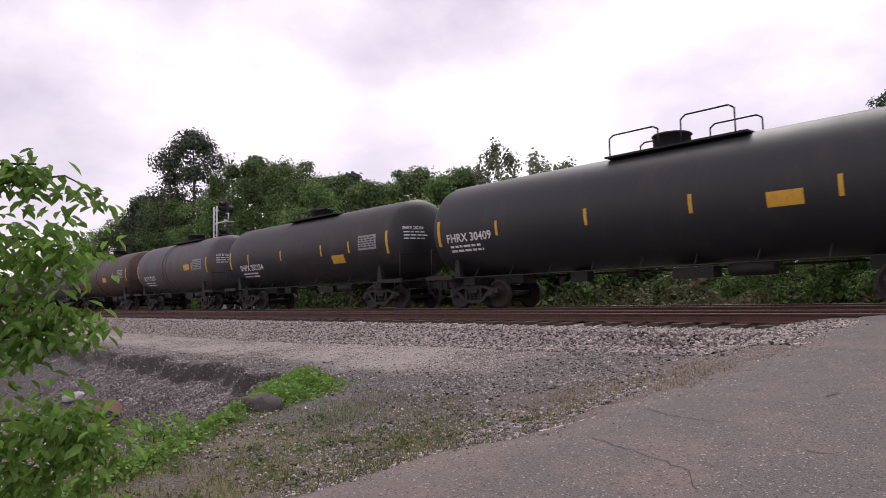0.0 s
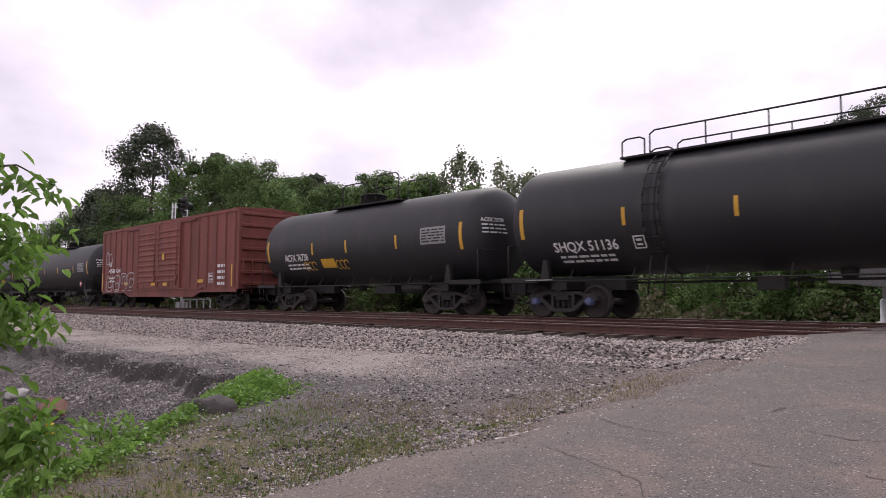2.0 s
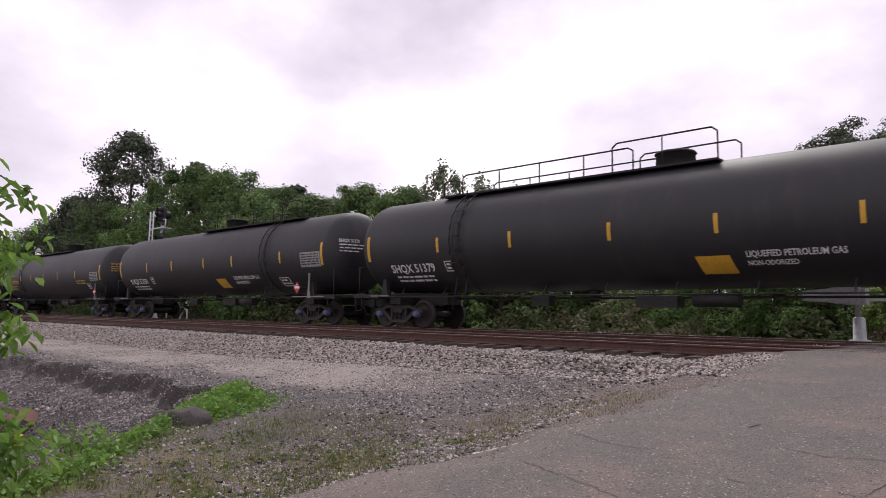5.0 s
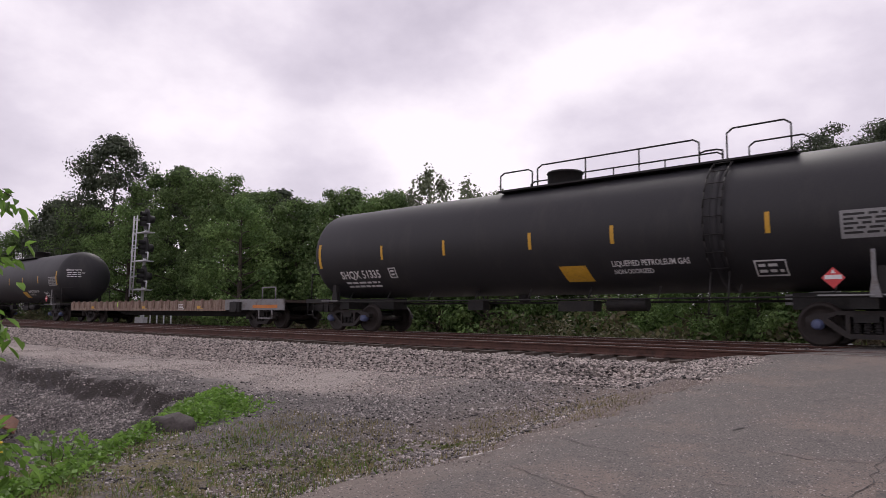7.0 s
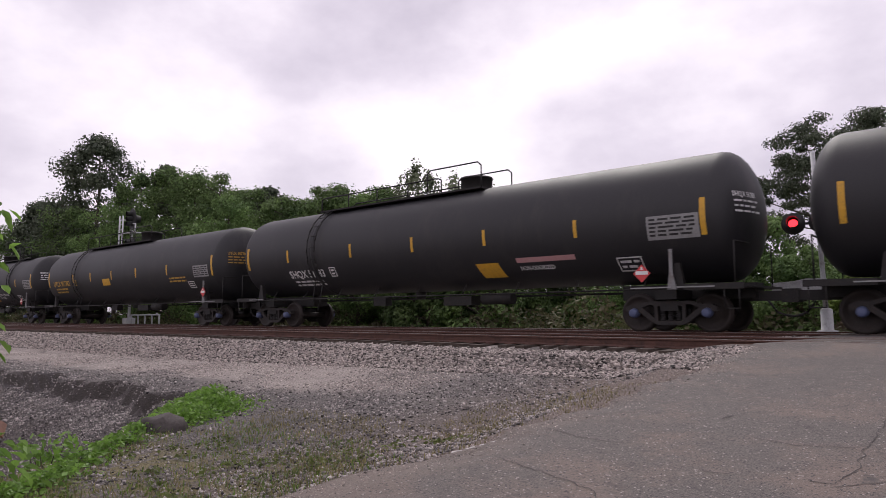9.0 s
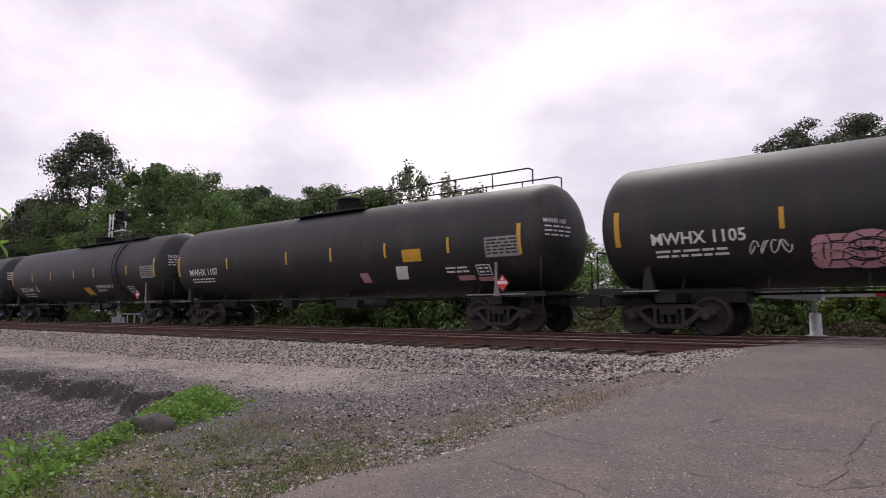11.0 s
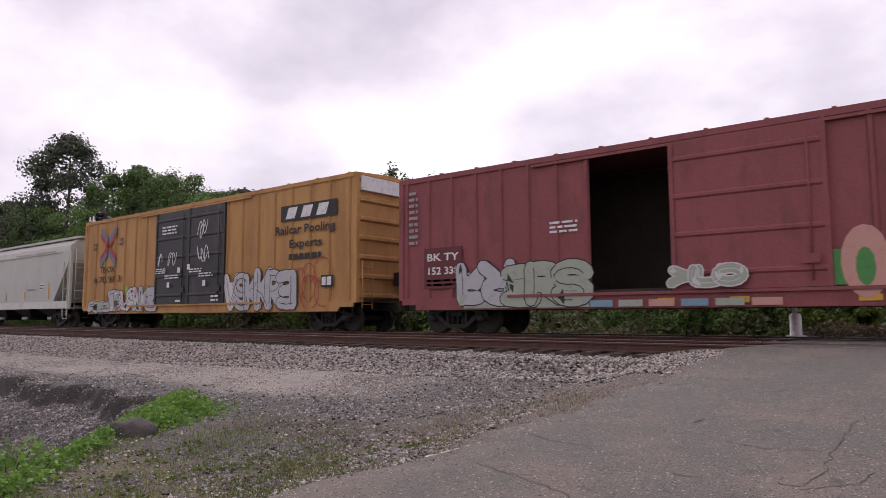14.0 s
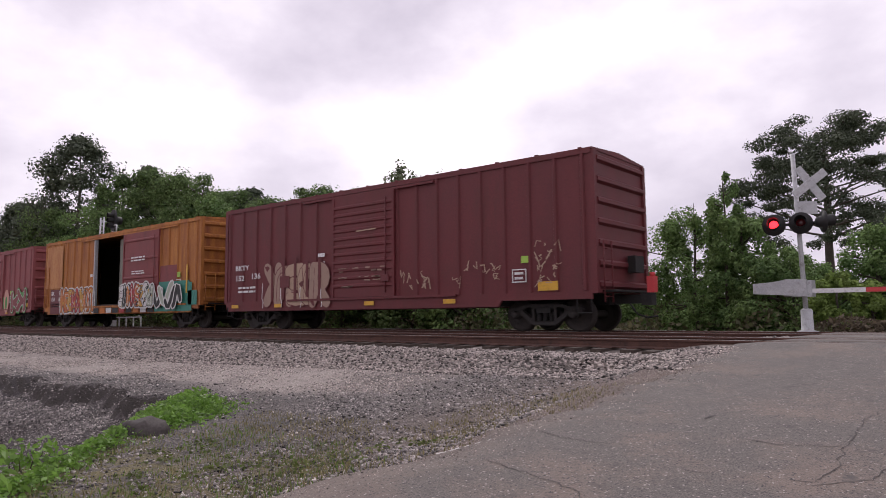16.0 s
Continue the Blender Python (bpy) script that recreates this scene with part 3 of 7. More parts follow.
class Side:
    """Signs, lettering and stripes on a car's near side: flat (r = 0) or round a tank."""
    def __init__(self, car, half, y=-1.6, r=0.0, zc=0.0):
        self.car, self.half, self.y, self.r, self.zc = car, half, y, r, zc

    def depth(self, z, off=0.006):
        if not self.r:
            return self.y - off
        d = max(0.0, (self.r + off) ** 2 - (z - self.zc) ** 2)
        return -math.sqrt(d)

    def patch(self, name, x, z, w, h, material, label="", off=0.006, skew=0.0, parent=None):
        """A rectangle from (x, z), measured from the car's left end."""
        bm = bmesh.new()
        n = 6 if self.r else 1
        cols = []
        for i in range(n + 1):
            zz = z + h * i / n
            cols.append([bm.verts.new((-self.half + x + u * w + skew * h * i / n, self.depth(zz, off), zz)) for u in (0, 1)])
        for a, b in zip(cols, cols[1:]):
            bm.faces.new((a[0], a[1], b[1], b[0]))
        back = bmesh.ops.extrude_face_region(bm, geom=list(bm.faces))
        bmesh.ops.translate(bm, vec=(0, 0.003, 0), verts=[v for v in back["geom"] if isinstance(v, bmesh.types.BMVert)])
        return part(name, bm, material, parent or self.car, label)

    def shape(self, name, pts, material, label="", off=0.006):
        """A filled outline of (x, z) from the car's left end."""
        bm = bmesh.new()
        vs = [bm.verts.new((-self.half + x, self.depth(z, off), z)) for x, z in pts]
        bm.faces.new(vs)
        bmesh.ops.triangulate(bm, faces=bm.faces)
        return part(name, bm, material, self.car, label)

    def words(self, text, x, z, size, material, name="lettering", width=None):
        """Lettering from (x, z); width: how long the line is to be."""
        me = text_mesh(text, size)
        squeeze = width / max(v.co.x for v in me.vertices) if width else 1.0
        for v in me.vertices:
            zz = z + v.co.y
            v.co = (-self.half + x + v.co.x * squeeze, self.depth(zz, 0.012), zz)
        return part(name, me, material, self.car, "stencilled lettering")

    def bars(self, x, z, w, h, rows, material, seed=1):
        """Unreadable small print as plain bars."""
        rnd = random.Random(seed)
        bm = bmesh.new()
        step = h / rows
        for i in range(rows):
            u = x
            zz = z + h - (i + 0.75) * step
            while u < x + w - 0.05:
                ln = min(rnd.uniform(0.12, 0.4), x + w - u)
                c = [bm.verts.new((-self.half + a, self.depth(b, 0.008), b)) for a, b in ((u, zz), (u + ln, zz), (u + ln, zz + step * 0.5), (u, zz + step * 0.5))]
                bm.faces.new(c)
                u += ln + 0.06
        return tagged(part("small_print", bm, material, self.car, "lines of small unreadable stencilling"), kind="stuff")

    def stroke(self, pts, w, material, off=0.02, name="paint_stroke", label=""):
        """A brushed line of even width through (x, z) points."""
        bm = bmesh.new()
        row = []
        for i, (x, z) in enumerate(pts):
            a, c = pts[max(0, i - 1)], pts[min(len(pts) - 1, i + 1)]
            d = Vector((c[0] - a[0], c[1] - a[1])).normalized()
            row.append([bm.verts.new((-self.half + x + k * d.y * w / 2, self.depth(z - k * d.x * w / 2, off), z - k * d.x * w / 2)) for k in (-1, 1)])
        for a, c in zip(row, row[1:]):
            bm.faces.new((a[0], a[1], c[1], c[0]))
        return part(name, bm, material, self.car, label)

    def fat(self, bm, pts, w, off):
        """A thick sprayed bar with round ends through (x, z) points."""
        left, right = [], []
        for i, (x, z) in enumerate(pts):
            a, c = pts[max(0, i - 1)], pts[min(len(pts) - 1, i + 1)]
            t = math.atan2(c[1] - a[1], c[0] - a[0])
            left.append((x - math.sin(t) * w / 2, z + math.cos(t) * w / 2))
            right.append((x + math.sin(t) * w / 2, z - math.cos(t) * w / 2))

        def cap(p, q, sign):
            t = math.atan2(q[1] - p[1], q[0] - p[0])
            return [(p[0] + w / 2 * math.cos(t + sign * u), p[1] + w / 2 * math.sin(t + sign * u)) for u in (2.5, math.pi, 3.78)]
        def vert(p):
            return bm.verts.new((-self.half + p[0], self.depth(p[1], off), p[1]))
        lv, rv = [vert(p) for p in left], [vert(p) for p in right]
        for k in range(len(pts) - 1):
            bm.faces.new((rv[k], rv[k + 1], lv[k + 1], lv[k]))
        bm.faces.new([lv[0]] + [vert(p) for p in cap(pts[0], pts[1], 1)] + [rv[0]])
        bm.faces.new([rv[-1]] + [vert(p) for p in cap(pts[-1], pts[-2], 1)] + [lv[-1]])

    def graffiti(self, x0, x1, z0, z1, letters, fills, outline, seed, off=0.014, halo=None, strokes=3, line=None, chips=0, thick=0.6):
        """Fat outlined letters that mean nothing: stems, bowls, legs and hooks, with thin lines and facets on them."""
        rnd = random.Random(seed)
        w = (x1 - x0) / letters
        bar = thick * w
        layer = 0
        for i in range(letters):
            cx = x0 + (i + 0.5) * w
            m = bar / 2
            lo, hi = z0 + m + rnd.uniform(0, 0.06) * (z1 - z0), z1 - m - rnd.uniform(0, 0.16) * (z1 - z0)
            lean = rnd.uniform(-0.12, 0.22)

            mirror, flip = rnd.random() < 0.5, rnd.random() < 0.5

            def at(u, v):
                u, v = 1 - u if mirror else u, 1 - v if flip else v
                return (cx + (u - 0.5) * (w - 0.4 * bar) * 1.45 + lean * (v - 0.5) * (hi - lo) * 0.5, lo + v * (hi - lo))

            def arc(cu, cv, ru, rv, a0, a1, n=9):
                return [at(cu + ru * math.cos(a), cv + rv * math.sin(a)) for a in np.linspace(a0, a1, n)]
            kind = rnd.randrange(7)
            if kind == 0:
                bars = [[at(0, 0), at(0.02, 0.5), at(0, 1)], arc(0.35, 0.72, 0.55, 0.27, 1.9, -1.9), [at(0.4, 0.45), at(0.7, 0.2), at(1, 0)]]
            elif kind == 1:
                bars = [arc(0.5, 0.75, 0.48, 0.25, 0.3, 4.4) + arc(0.5, 0.26, 0.48, 0.26, 1.4, -2.9)]
            elif kind == 2:
                bars = [[at(0, 0), at(0.25, 0.55), at(0.5, 1)], [at(0.5, 1), at(0.78, 0.5), at(1, 0)], [at(0.2, 0.32), at(0.8, 0.34)]]
            elif kind == 3:
                bars = [[at(0, 1), at(0.0, 0.5)] + arc(0.5, 0.3, 0.5, 0.3, 3.1, 6.3) + [at(1, 0.7), at(1, 1)]]
            elif kind == 4:
                bars = [[at(0, 0), at(0, 0.5), at(0.04, 1)], [at(0, 0.96), at(0.5, 1), at(1, 0.94)], [at(0, 0.5), at(0.8, 0.54)], [at(0, 0.04), at(0.5, 0), at(1, 0.06)]]
            elif kind == 5:
                bars = [[at(0.02, 0), at(0, 1)], [at(0.95, 1), at(0.5, 0.62), at(0.1, 0.5)], [at(0.3, 0.55), at(0.7, 0.3), at(1, 0)]]
            else:
                bars = [arc(0.5, 0.5, 0.46, 0.48, 0.0, 6.2, 15)]
            if halo:
                bm = bmesh.new()
                for k, b in enumerate(bars):
                    self.fat(bm, b, bar + 0.2, off - 0.004 + 0.0003 * k + 0.0001 * i)
                part("graffiti_halo", bm, halo, self.car)
            for name, grow, paint in (("graffiti_outline", 0.06, outline), ("graffiti_letter", 0.0, rnd.choice(fills))):
                bm = bmesh.new()
                for b in bars:
                    layer += 1
                    self.fat(bm, b, bar + grow, off + 0.0003 * layer)
                part(name, bm, paint, self.car, "sprayed block letter" if grow == 0 else "")
            for k in range(strokes):
                b = bars[k % len(bars)]
                shift = rnd.uniform(-0.25, 0.25) * bar
                self.stroke([(x + shift, z + 0.3 * shift) for x, z in b], rnd.uniform(0.016, 0.035), line or outline, off + 0.0003 * layer + 0.001 + 0.0004 * k, "graffiti_line")
            for k in range(chips):
                p = rnd.choice(rnd.choice(bars))
                t0, r0 = rnd.uniform(0, 6), rnd.uniform(0.3, 0.55) * bar
                ring = [(p[0] + r0 * q * math.cos(t0 + t), max(z0, p[1] + 1.3 * r0 * q * math.sin(t0 + t))) for t, q in ((0, 1), (1.3, 0.5), (2.6, 1.1), (4.4, 0.6))]
                self.shape("graffiti_facet", ring, rnd.choice(fills + [outline, line or outline]), "", off + 0.0003 * layer + 0.003 + 0.0004 * k)


def tank_profile(half, r, bulge=0.75):
    pr = [(-half - bulge, 0)]
    for i in range(1, 9):
        a = math.pi / 2 * i / 8
        pr.append((-half - bulge * math.cos(a), r * math.sin(a)))
    for i in range(1, 8):
        pr.append((-half + 2 * half * i / 8, r))
    for i in range(8, 0, -1):
        a = math.pi / 2 * i / 8
        pr.append((half + bulge * math.cos(a), r * math.sin(a)))
    pr.append((half + bulge, 0))
    return pr


def tank_car(s0, s1, label, r=1.55, zc=2.65, paint=None, dome=0.45, dome_x=0.0, rail=(), platform=None, ladder=None, cap=None, seams=(), stripes=(), tall_ends=True):
    """A tank on two stub sills. s0, s1: the seams where its heads begin. Places along it run from the left seam."""
    car, half = start_car("tank_car", label, "tank car", s0, s1)
    paint = paint or m_tank
    end = half + 0.62
    part("tank", mesh_of(("tank", round(half, 2), r, zc), lambda bm: lathe(bm, tank_profile(half, r), 56, "x", (0, 0, zc))), paint, car, "black welded steel tank")
    for x in seams:
        part("band", lambda bm, q=x: lathe(bm, [(-half + q - 0.09, r), (-half + q - 0.09, r + 0.02), (-half + q + 0.09, r + 0.02), (-half + q + 0.09, r)], 48, "x", (0, 0, zc)), paint, car)
    for s in (-1, 1):
        part("stub_sill", mesh_of(("stub_sill", round(half, 2), s), lambda bm, q=s: [quad_box(bm, min(q * (end - 3.3), q * end), max(q * (end - 3.3), q * end), -0.33, 0.33, 0.78, 1.15), quad_box(bm, q * (end - 1.75) - 0.25, q * (end - 1.75) + 0.25, -1.25, 1.25, 0.78, 1.0)]), m_under, car)
        part("end_platform", mesh_of(("end_platform", round(half, 2), s), lambda bm, q=s: [quad_box(bm, min(q * (half - 0.6), q * (end + 0.1)), max(q * (half - 0.6), q * (end + 0.1)), -1.5, 1.5, 1.02, 1.07), quad_box(bm, min(q * (half - 0.6), q * (end + 0.1)), max(q * (half - 0.6), q * (end + 0.1)), -1.52, -1.46, 0.98, 1.12)]), m_under, car)
        for side in (-1, 1):
            def saddle(bm, q=s, w=side):
                xx = q * (end - 1.75)
                xx += q * 0.35
                prism(bm, [(xx - 0.16, 1.0), (xx + 0.16, 1.0), (xx + 0.06, 1.62), (xx - 0.06, 1.62)], w * (r - 0.3), w * (r - 0.16), "y")
            part("saddle", mesh_of(("saddle", round(half, 2), r, zc, s, side), saddle), m_under, car)
        part("end_rail", mesh_of(("end_rail", round(half, 2), s), lambda bm, q=s: pipe(bm, [(q * (end - 0.1), -1.42, 1.05), (q * (end - 0.1), -1.42, 2.05), (q * (end + 0.02), 0, 2.05), (q * (end - 0.1), 1.42, 2.05), (q * (end - 0.1), 1.42, 1.05)], 0.02)), m_under, car)
        part("stirrup", mesh_of(("stirrup", round(half, 2), s), lambda bm, q=s: pipe(bm, [(q * (half + 0.3), -1.5, 1.0), (q * (half + 0.3), -1.5, 0.55), (q * (half + 0.62), -1.5, 0.55), (q * (half + 0.62), -1.5, 1.0)], 0.016)), m_under, car)
        add_truck(car, s * (end - 1.75), cap)
    add_couplers(car, end)
    # the long handrail under the tank, with its brackets
    def side_rail(bm):
        for y in (-1.45, 1.45):
            tube(bm, (-half + 0.6, y, 1.02), (half - 0.6, y, 1.02), 0.02, 0.02, 6)
            for k in range(9):
                x = -half + 1.6 + k * (2 * half - 3.2) / 8
                pipe(bm, [(x, y, 1.02), (x, y * 0.86, 1.32)], 0.018)
    part("side_rail", mesh_of(("side_rail", round(half, 2)), side_rail), m_under, car)
    # pipes and valves under the belly
    def belly(bm):
        tube(bm, (-1.1, 0, zc - r - 0.22), (-1.1, 0, zc - r + 0.1), 0.16, 0.2, 10)
        quad_box(bm, 0.5, 1.6, -0.7, -0.25, 0.72, 1.0)
        tube(bm, (2.0, -0.6, 0.9), (3.1, -0.6, 0.9), 0.17, 0.17, 10)
        tube(bm, (-half + 2.5, 0.2, 0.98), (half - 2.5, 0.2, 0.98), 0.03, 0.03, 6)
        quad_box(bm, -2.9, -2.3, -0.5, -0.2, 0.75, 1.05)
    part("brake_gear", mesh_of(("belly", round(half, 2), r, zc), belly), m_under, car)
    top = zc + r
    if dome:
        x = dome_x
        part("dome", lambda bm: lathe(bm, [(top - 0.12, 0.50), (top + dome * 0.85, 0.50), (top + dome * 0.86, 0.54), (top + dome, 0.50), (top + dome * 1.06, 0.0)], 20, "z", (-half + x, 0, 0)), m_under, car, "black valve housing")
    if platform:
        a, b = platform
        part("platform", lambda bm: [quad_box(bm, -half + a, -half + b, -0.85, -0.45, top - 0.10, top - 0.05), quad_box(bm, -half + a, -half + b, 0.45, 0.85, top - 0.10, top - 0.05)], m_under, car, "grated walkway along the tank top")
    for a, b, h in rail:
        for y in (-0.8, 0.8):
            def hand(bm, a=a, b=b, h=h, y=y):
                z0 = top - 0.08
                pipe(bm, [(-half + a, y, z0), (-half + a, y, z0 + h * 0.86), (-half + a + 0.14, y, z0 + h), (-half + b - 0.14, y, z0 + h), (-half + b, y, z0 + h * 0.86), (-half + b, y, z0)], 0.022)
                n = max(1, int((b - a) / 1.3))
                for k in range(1, n):
                    x = -half + a + (b - a) * k / n
                    pipe(bm, [(x, y, z0), (x, y, z0 + h)], 0.02)
            part("handrail", hand, m_under, car, "black pipe handrail on the tank top")
    if ladder is not None:
        def climb(bm):
            for x in (-half + ladder, -half + ladder + 0.42):
                pts = [(x, -(r + 0.09) * math.cos(a), zc + (r + 0.09) * math.sin(a)) for a in np.linspace(-0.75, 1.1, 9)]
                pipe(bm, [(x, -1.45, 0.62)] + pts, 0.022)
            for a in np.linspace(-0.7, 1.05, 8):
                tube(bm, (-half + ladder, -(r + 0.09) * math.cos(a), zc + (r + 0.09) * math.sin(a)), (-half + ladder + 0.42, -(r + 0.09) * math.cos(a), zc + (r + 0.09) * math.sin(a)), 0.014, 0.014, 5)
        part("ladder", climb, m_under, car)
    side = Side(car, half, r=r, zc=zc)
    if tall_ends:
        side.patch("reflector", 0.02, zc - 0.55, 0.13, 0.85, m_yellow, "tall yellow reflector strip")
        side.patch("reflector", 2 * half - 0.15, zc - 0.55, 0.13, 0.85, m_yellow, "tall yellow reflector strip")
    for x in stripes:
        side.patch("reflector", x, zc - 0.38, 0.10, 0.46, m_yellow, "yellow reflector strip")
    return car, side


def boxcar(s0, s1, label, paint, top=4.55, sill=0.95, doors=(6.2, 9.4), open_door=None, posts=8, door_ribs=5, door_paint=None, belly=True, roof_paint=None, post_d=0.055, corr=7):
    """A hollow boxcar. doors: where the doorway begins and ends, from the left end; open_door: the part of it that gapes."""
    car, half = start_car("boxcar", label, "boxcar", s0, s1)
    y = 1.55
    d0, d1 = doors
    L = 2 * half
    gap = open_door or (0, 0)

    def wall(bm, a, b, z0=sill, z1=top, yy=-y):
        quad_box(bm, -half + a, -half + b, min(yy, yy + 0.06), max(yy, yy + 0.06), z0, z1)
    part("side_panel", lambda bm: wall(bm, 0, d0), paint, car)
    part("side_panel", lambda bm: wall(bm, d1, L), paint, car)
    part("far_side_panel", lambda bm: wall(bm, 0, L, yy=y - 0.06), paint, car)
    part("lintel", lambda bm: wall(bm, d0 + 0.001, d1 - 0.001, top - 0.16, top - 0.001), paint, car)
    part("floor", lambda bm: quad_box(bm, -half + 0.02, half - 0.02, -y + 0.07, y - 0.07, sill + 0.02, sill + 0.14), m_inside, car)
    part("lining", lambda bm: quad_box(bm, -half + 0.1, half - 0.1, y - 0.14, y - 0.08, sill + 0.15, top - 0.06), m_inside, car)

    def roof(bm):
        prism(bm, [(-y - 0.04, top), (-y - 0.04, top + 0.05), (0, top + 0.15), (y + 0.04, top + 0.05), (y + 0.04, top)], -half - 0.05, half + 0.05, "x")
        for k in range(13):
            x = -half + 0.3 + k * (L - 0.6) / 12
            prism(bm, [(-y - 0.05, top + 0.03), (-y - 0.05, top + 0.08), (0, top + 0.185), (y + 0.05, top + 0.08), (y + 0.05, top + 0.03), (0, top + 0.13)], x - 0.04, x + 0.04, "x")
    part("roof", roof, roof_paint or paint, car)
    for s in (-1, 1):
        e = part("end_wall", mesh_of(("end_wall", round(half, 2), top, sill, s), lambda bm, q=s: quad_box(bm, q * half - 0.03, q * half + 0.03, -y + 0.065, y - 0.065, sill, top - 0.002)), paint, car)
        for k in range(corr):
            z = sill + 0.25 + (top - sill - 0.4) * k / (corr - 1)
            part("corrugation", mesh_of(("corrugation", round(half, 2), s), lambda bm, q=s: prism(bm, [(q * (half + 0.02), -0.11), (q * (half + 0.12), -0.045), (q * (half + 0.12), 0.045), (q * (half + 0.02), 0.11)], -y + 0.12, y - 0.12, "y")), paint, e, "", pose(0, 0, z - 0.05))
        for yy in (-y, y - 0.1):
            part("corner_post", mesh_of(("corner_post", round(half, 2), top, sill, s, yy > 0), lambda bm, q=s, w=yy: quad_box(bm, q * half - 0.09, q * half + 0.09, w - 0.025, w + 0.125, sill - 0.02, top - 0.003)), paint, car)
        part("end_ladder", mesh_of(("end_ladder", round(half, 2), s), lambda bm, q=s: [[pipe(bm, [(q * (half + 0.2), w, 0.75), (q * (half + 0.2), w, 2.3)], 0.02) for w in (-1.4, -0.95)], [tube(bm, (q * (half + 0.2), -1.4, z), (q * (half + 0.2), -0.95, z), 0.014, 0.014, 5) for z in (0.9, 1.3, 1.7, 2.1)]]), paint, car)
        part("crossover_step", mesh_of(("crossover", round(half, 2), s), lambda bm, q=s: quad_box(bm, min(q * (half + 0.05), q * (half + 0.4)), max(q * (half + 0.05), q * (half + 0.4)), -1.2, 1.2, 1.02, 1.07)), m_under, car)
        part("brake_box" if s > 0 else "end_bracket", mesh_of(("brake_box", round(half, 2), s), lambda bm, q=s: quad_box(bm, min(q * (half + 0.1), q * (half + 0.32)), max(q * (half + 0.1), q * (half + 0.32)), 0.2, 0.75, 1.55, 2.0)), m_under, car)
        part("stirrup", mesh_of(("box_stirrup", round(half, 2), s), lambda bm, q=s: pipe(bm, [(q * (half - 0.1), -y, 1.0), (q * (half - 0.1), -y, 0.5), (q * (half - 0.5), -y, 0.5), (q * (half - 0.5), -y, 1.0)], 0.018)), m_under, car)
        add_truck(car, s * (half - 1.75))
    add_couplers(car, half + 0.1)
    for a, b in ((0.25, d0 - 0.05), (d1 + 0.05, L - 0.25)):
        n = max(2, int(round((b - a) / (L / (2 * posts + 3)))))
        for k in range(n + 1):
            x = a + (b - a) * k / n
            part("side_post", mesh_of(("side_post", top, sill, post_d), lambda bm: prism(bm, [(-0.07, -y), (-0.035, -y - post_d), (0.035, -y - post_d), (0.07, -y)], sill + 0.05, top - 0.06, "z")), paint, car, "", pose(-half + x, 0, 0))
    part("side_sill", lambda bm: [quad_box(bm, -half + 0.05, half - 0.05, w * y - 0.03, w * y + 0.03, sill - 0.16, sill + 0.03) for w in (-1, 1)], paint, car)
    if isinstance(belly, tuple):
        part("side_skirt", lambda bm: [prism(bm, [(-half + belly[0], sill), (-half + belly[1] + 0.25, sill), (-half + belly[1], 0.68), (-half + belly[0], 0.68)], w * y - 0.032, w * y + 0.032, "y") for w in (-1, 1)], paint, car)
    elif belly:
        part("fishbelly_sill", lambda bm: [prism(bm, [(-half + 3.4, sill - 0.1), (half - 3.4, sill - 0.1), (half - 4.3, sill - 0.38), (-half + 4.3, sill - 0.38)], w * y - 0.02, w * y + 0.02, "y") for w in (-1, 1)], paint, car)
    part("centre_sill", lambda bm: quad_box(bm, -half + 0.2, half - 0.2, -0.35, 0.35, 0.7, sill - 0.02), m_under, car)
    part("top_chord", lambda bm: [quad_box(bm, -half, half, w * y - 0.045, w * y + 0.045, top - 0.1, top + 0.0) for w in (-1, 1)], paint, car)
    part("door_rail", lambda bm: [quad_box(bm, -half + d0 - 2.4, -half + d1 + 2.4, -y - 0.11, -y - 0.03, sill + 0.0, sill + 0.07), quad_box(bm, -half + d0 - 1.6, -half + d1 + 1.6, -y - 0.1, -y - 0.03, top - 0.2, top - 0.13)], paint, car)

    def add_door(a, b, material, ribs):
        dr = part("door", lambda bm: quad_box(bm, -half + a, -half + b, -y - 0.10, -y - 0.05, sill + 0.08, top - 0.2), material, car, "sliding door")
        for k in range(ribs):
            z = sill + 0.45 + (top - sill - 1.0) * k / max(1, ribs - 1)
            part("door_rib", lambda bm, zz=z: prism(bm, [(-y - 0.10, zz - 0.07), (-y - 0.135, zz - 0.03), (-y - 0.135, zz + 0.03), (-y - 0.10, zz + 0.07)], -half + a + 0.06, -half + b - 0.06, "x"), material, dr)
        for x in (a, b - 0.1):
            part("door_edge", lambda bm, q=x: quad_box(bm, -half + q, -half + q + 0.1, -y - 0.13, -y - 0.10, sill + 0.08, top - 0.2), material, dr)
        part("lock_bar", lambda bm: [tube(bm, (-half + b - 0.35, -y - 0.15, sill + 0.2), (-half + b - 0.35, -y - 0.15, top - 0.4), 0.02, 0.02, 6), quad_box(bm, -half + b - 0.55, -half + b - 0.2, -y - 0.17, -y - 0.13, sill + 0.55, sill + 0.75)], material, dr)
    return car, Side(car, half, -y - post_d), add_door


# ---- the train, from its head to its last car ----
def framed(side, x, z, w, h, material, ground, label):
    """A thin painted frame with small print in it."""
    for name, bx, bz, bw, bh in (("frame_line", x, z, w, 0.03), ("frame_line", x, z + h - 0.03, w, 0.03), ("frame_line", x, z, 0.03, h), ("frame_line", x + w - 0.03, z, 0.03, h)):
        side.patch(name, bx, bz, bw, bh, material, label)
    side.bars(x + 0.08, z + 0.05, w - 0.16, h - 0.1, 2, material, int(x * 10))


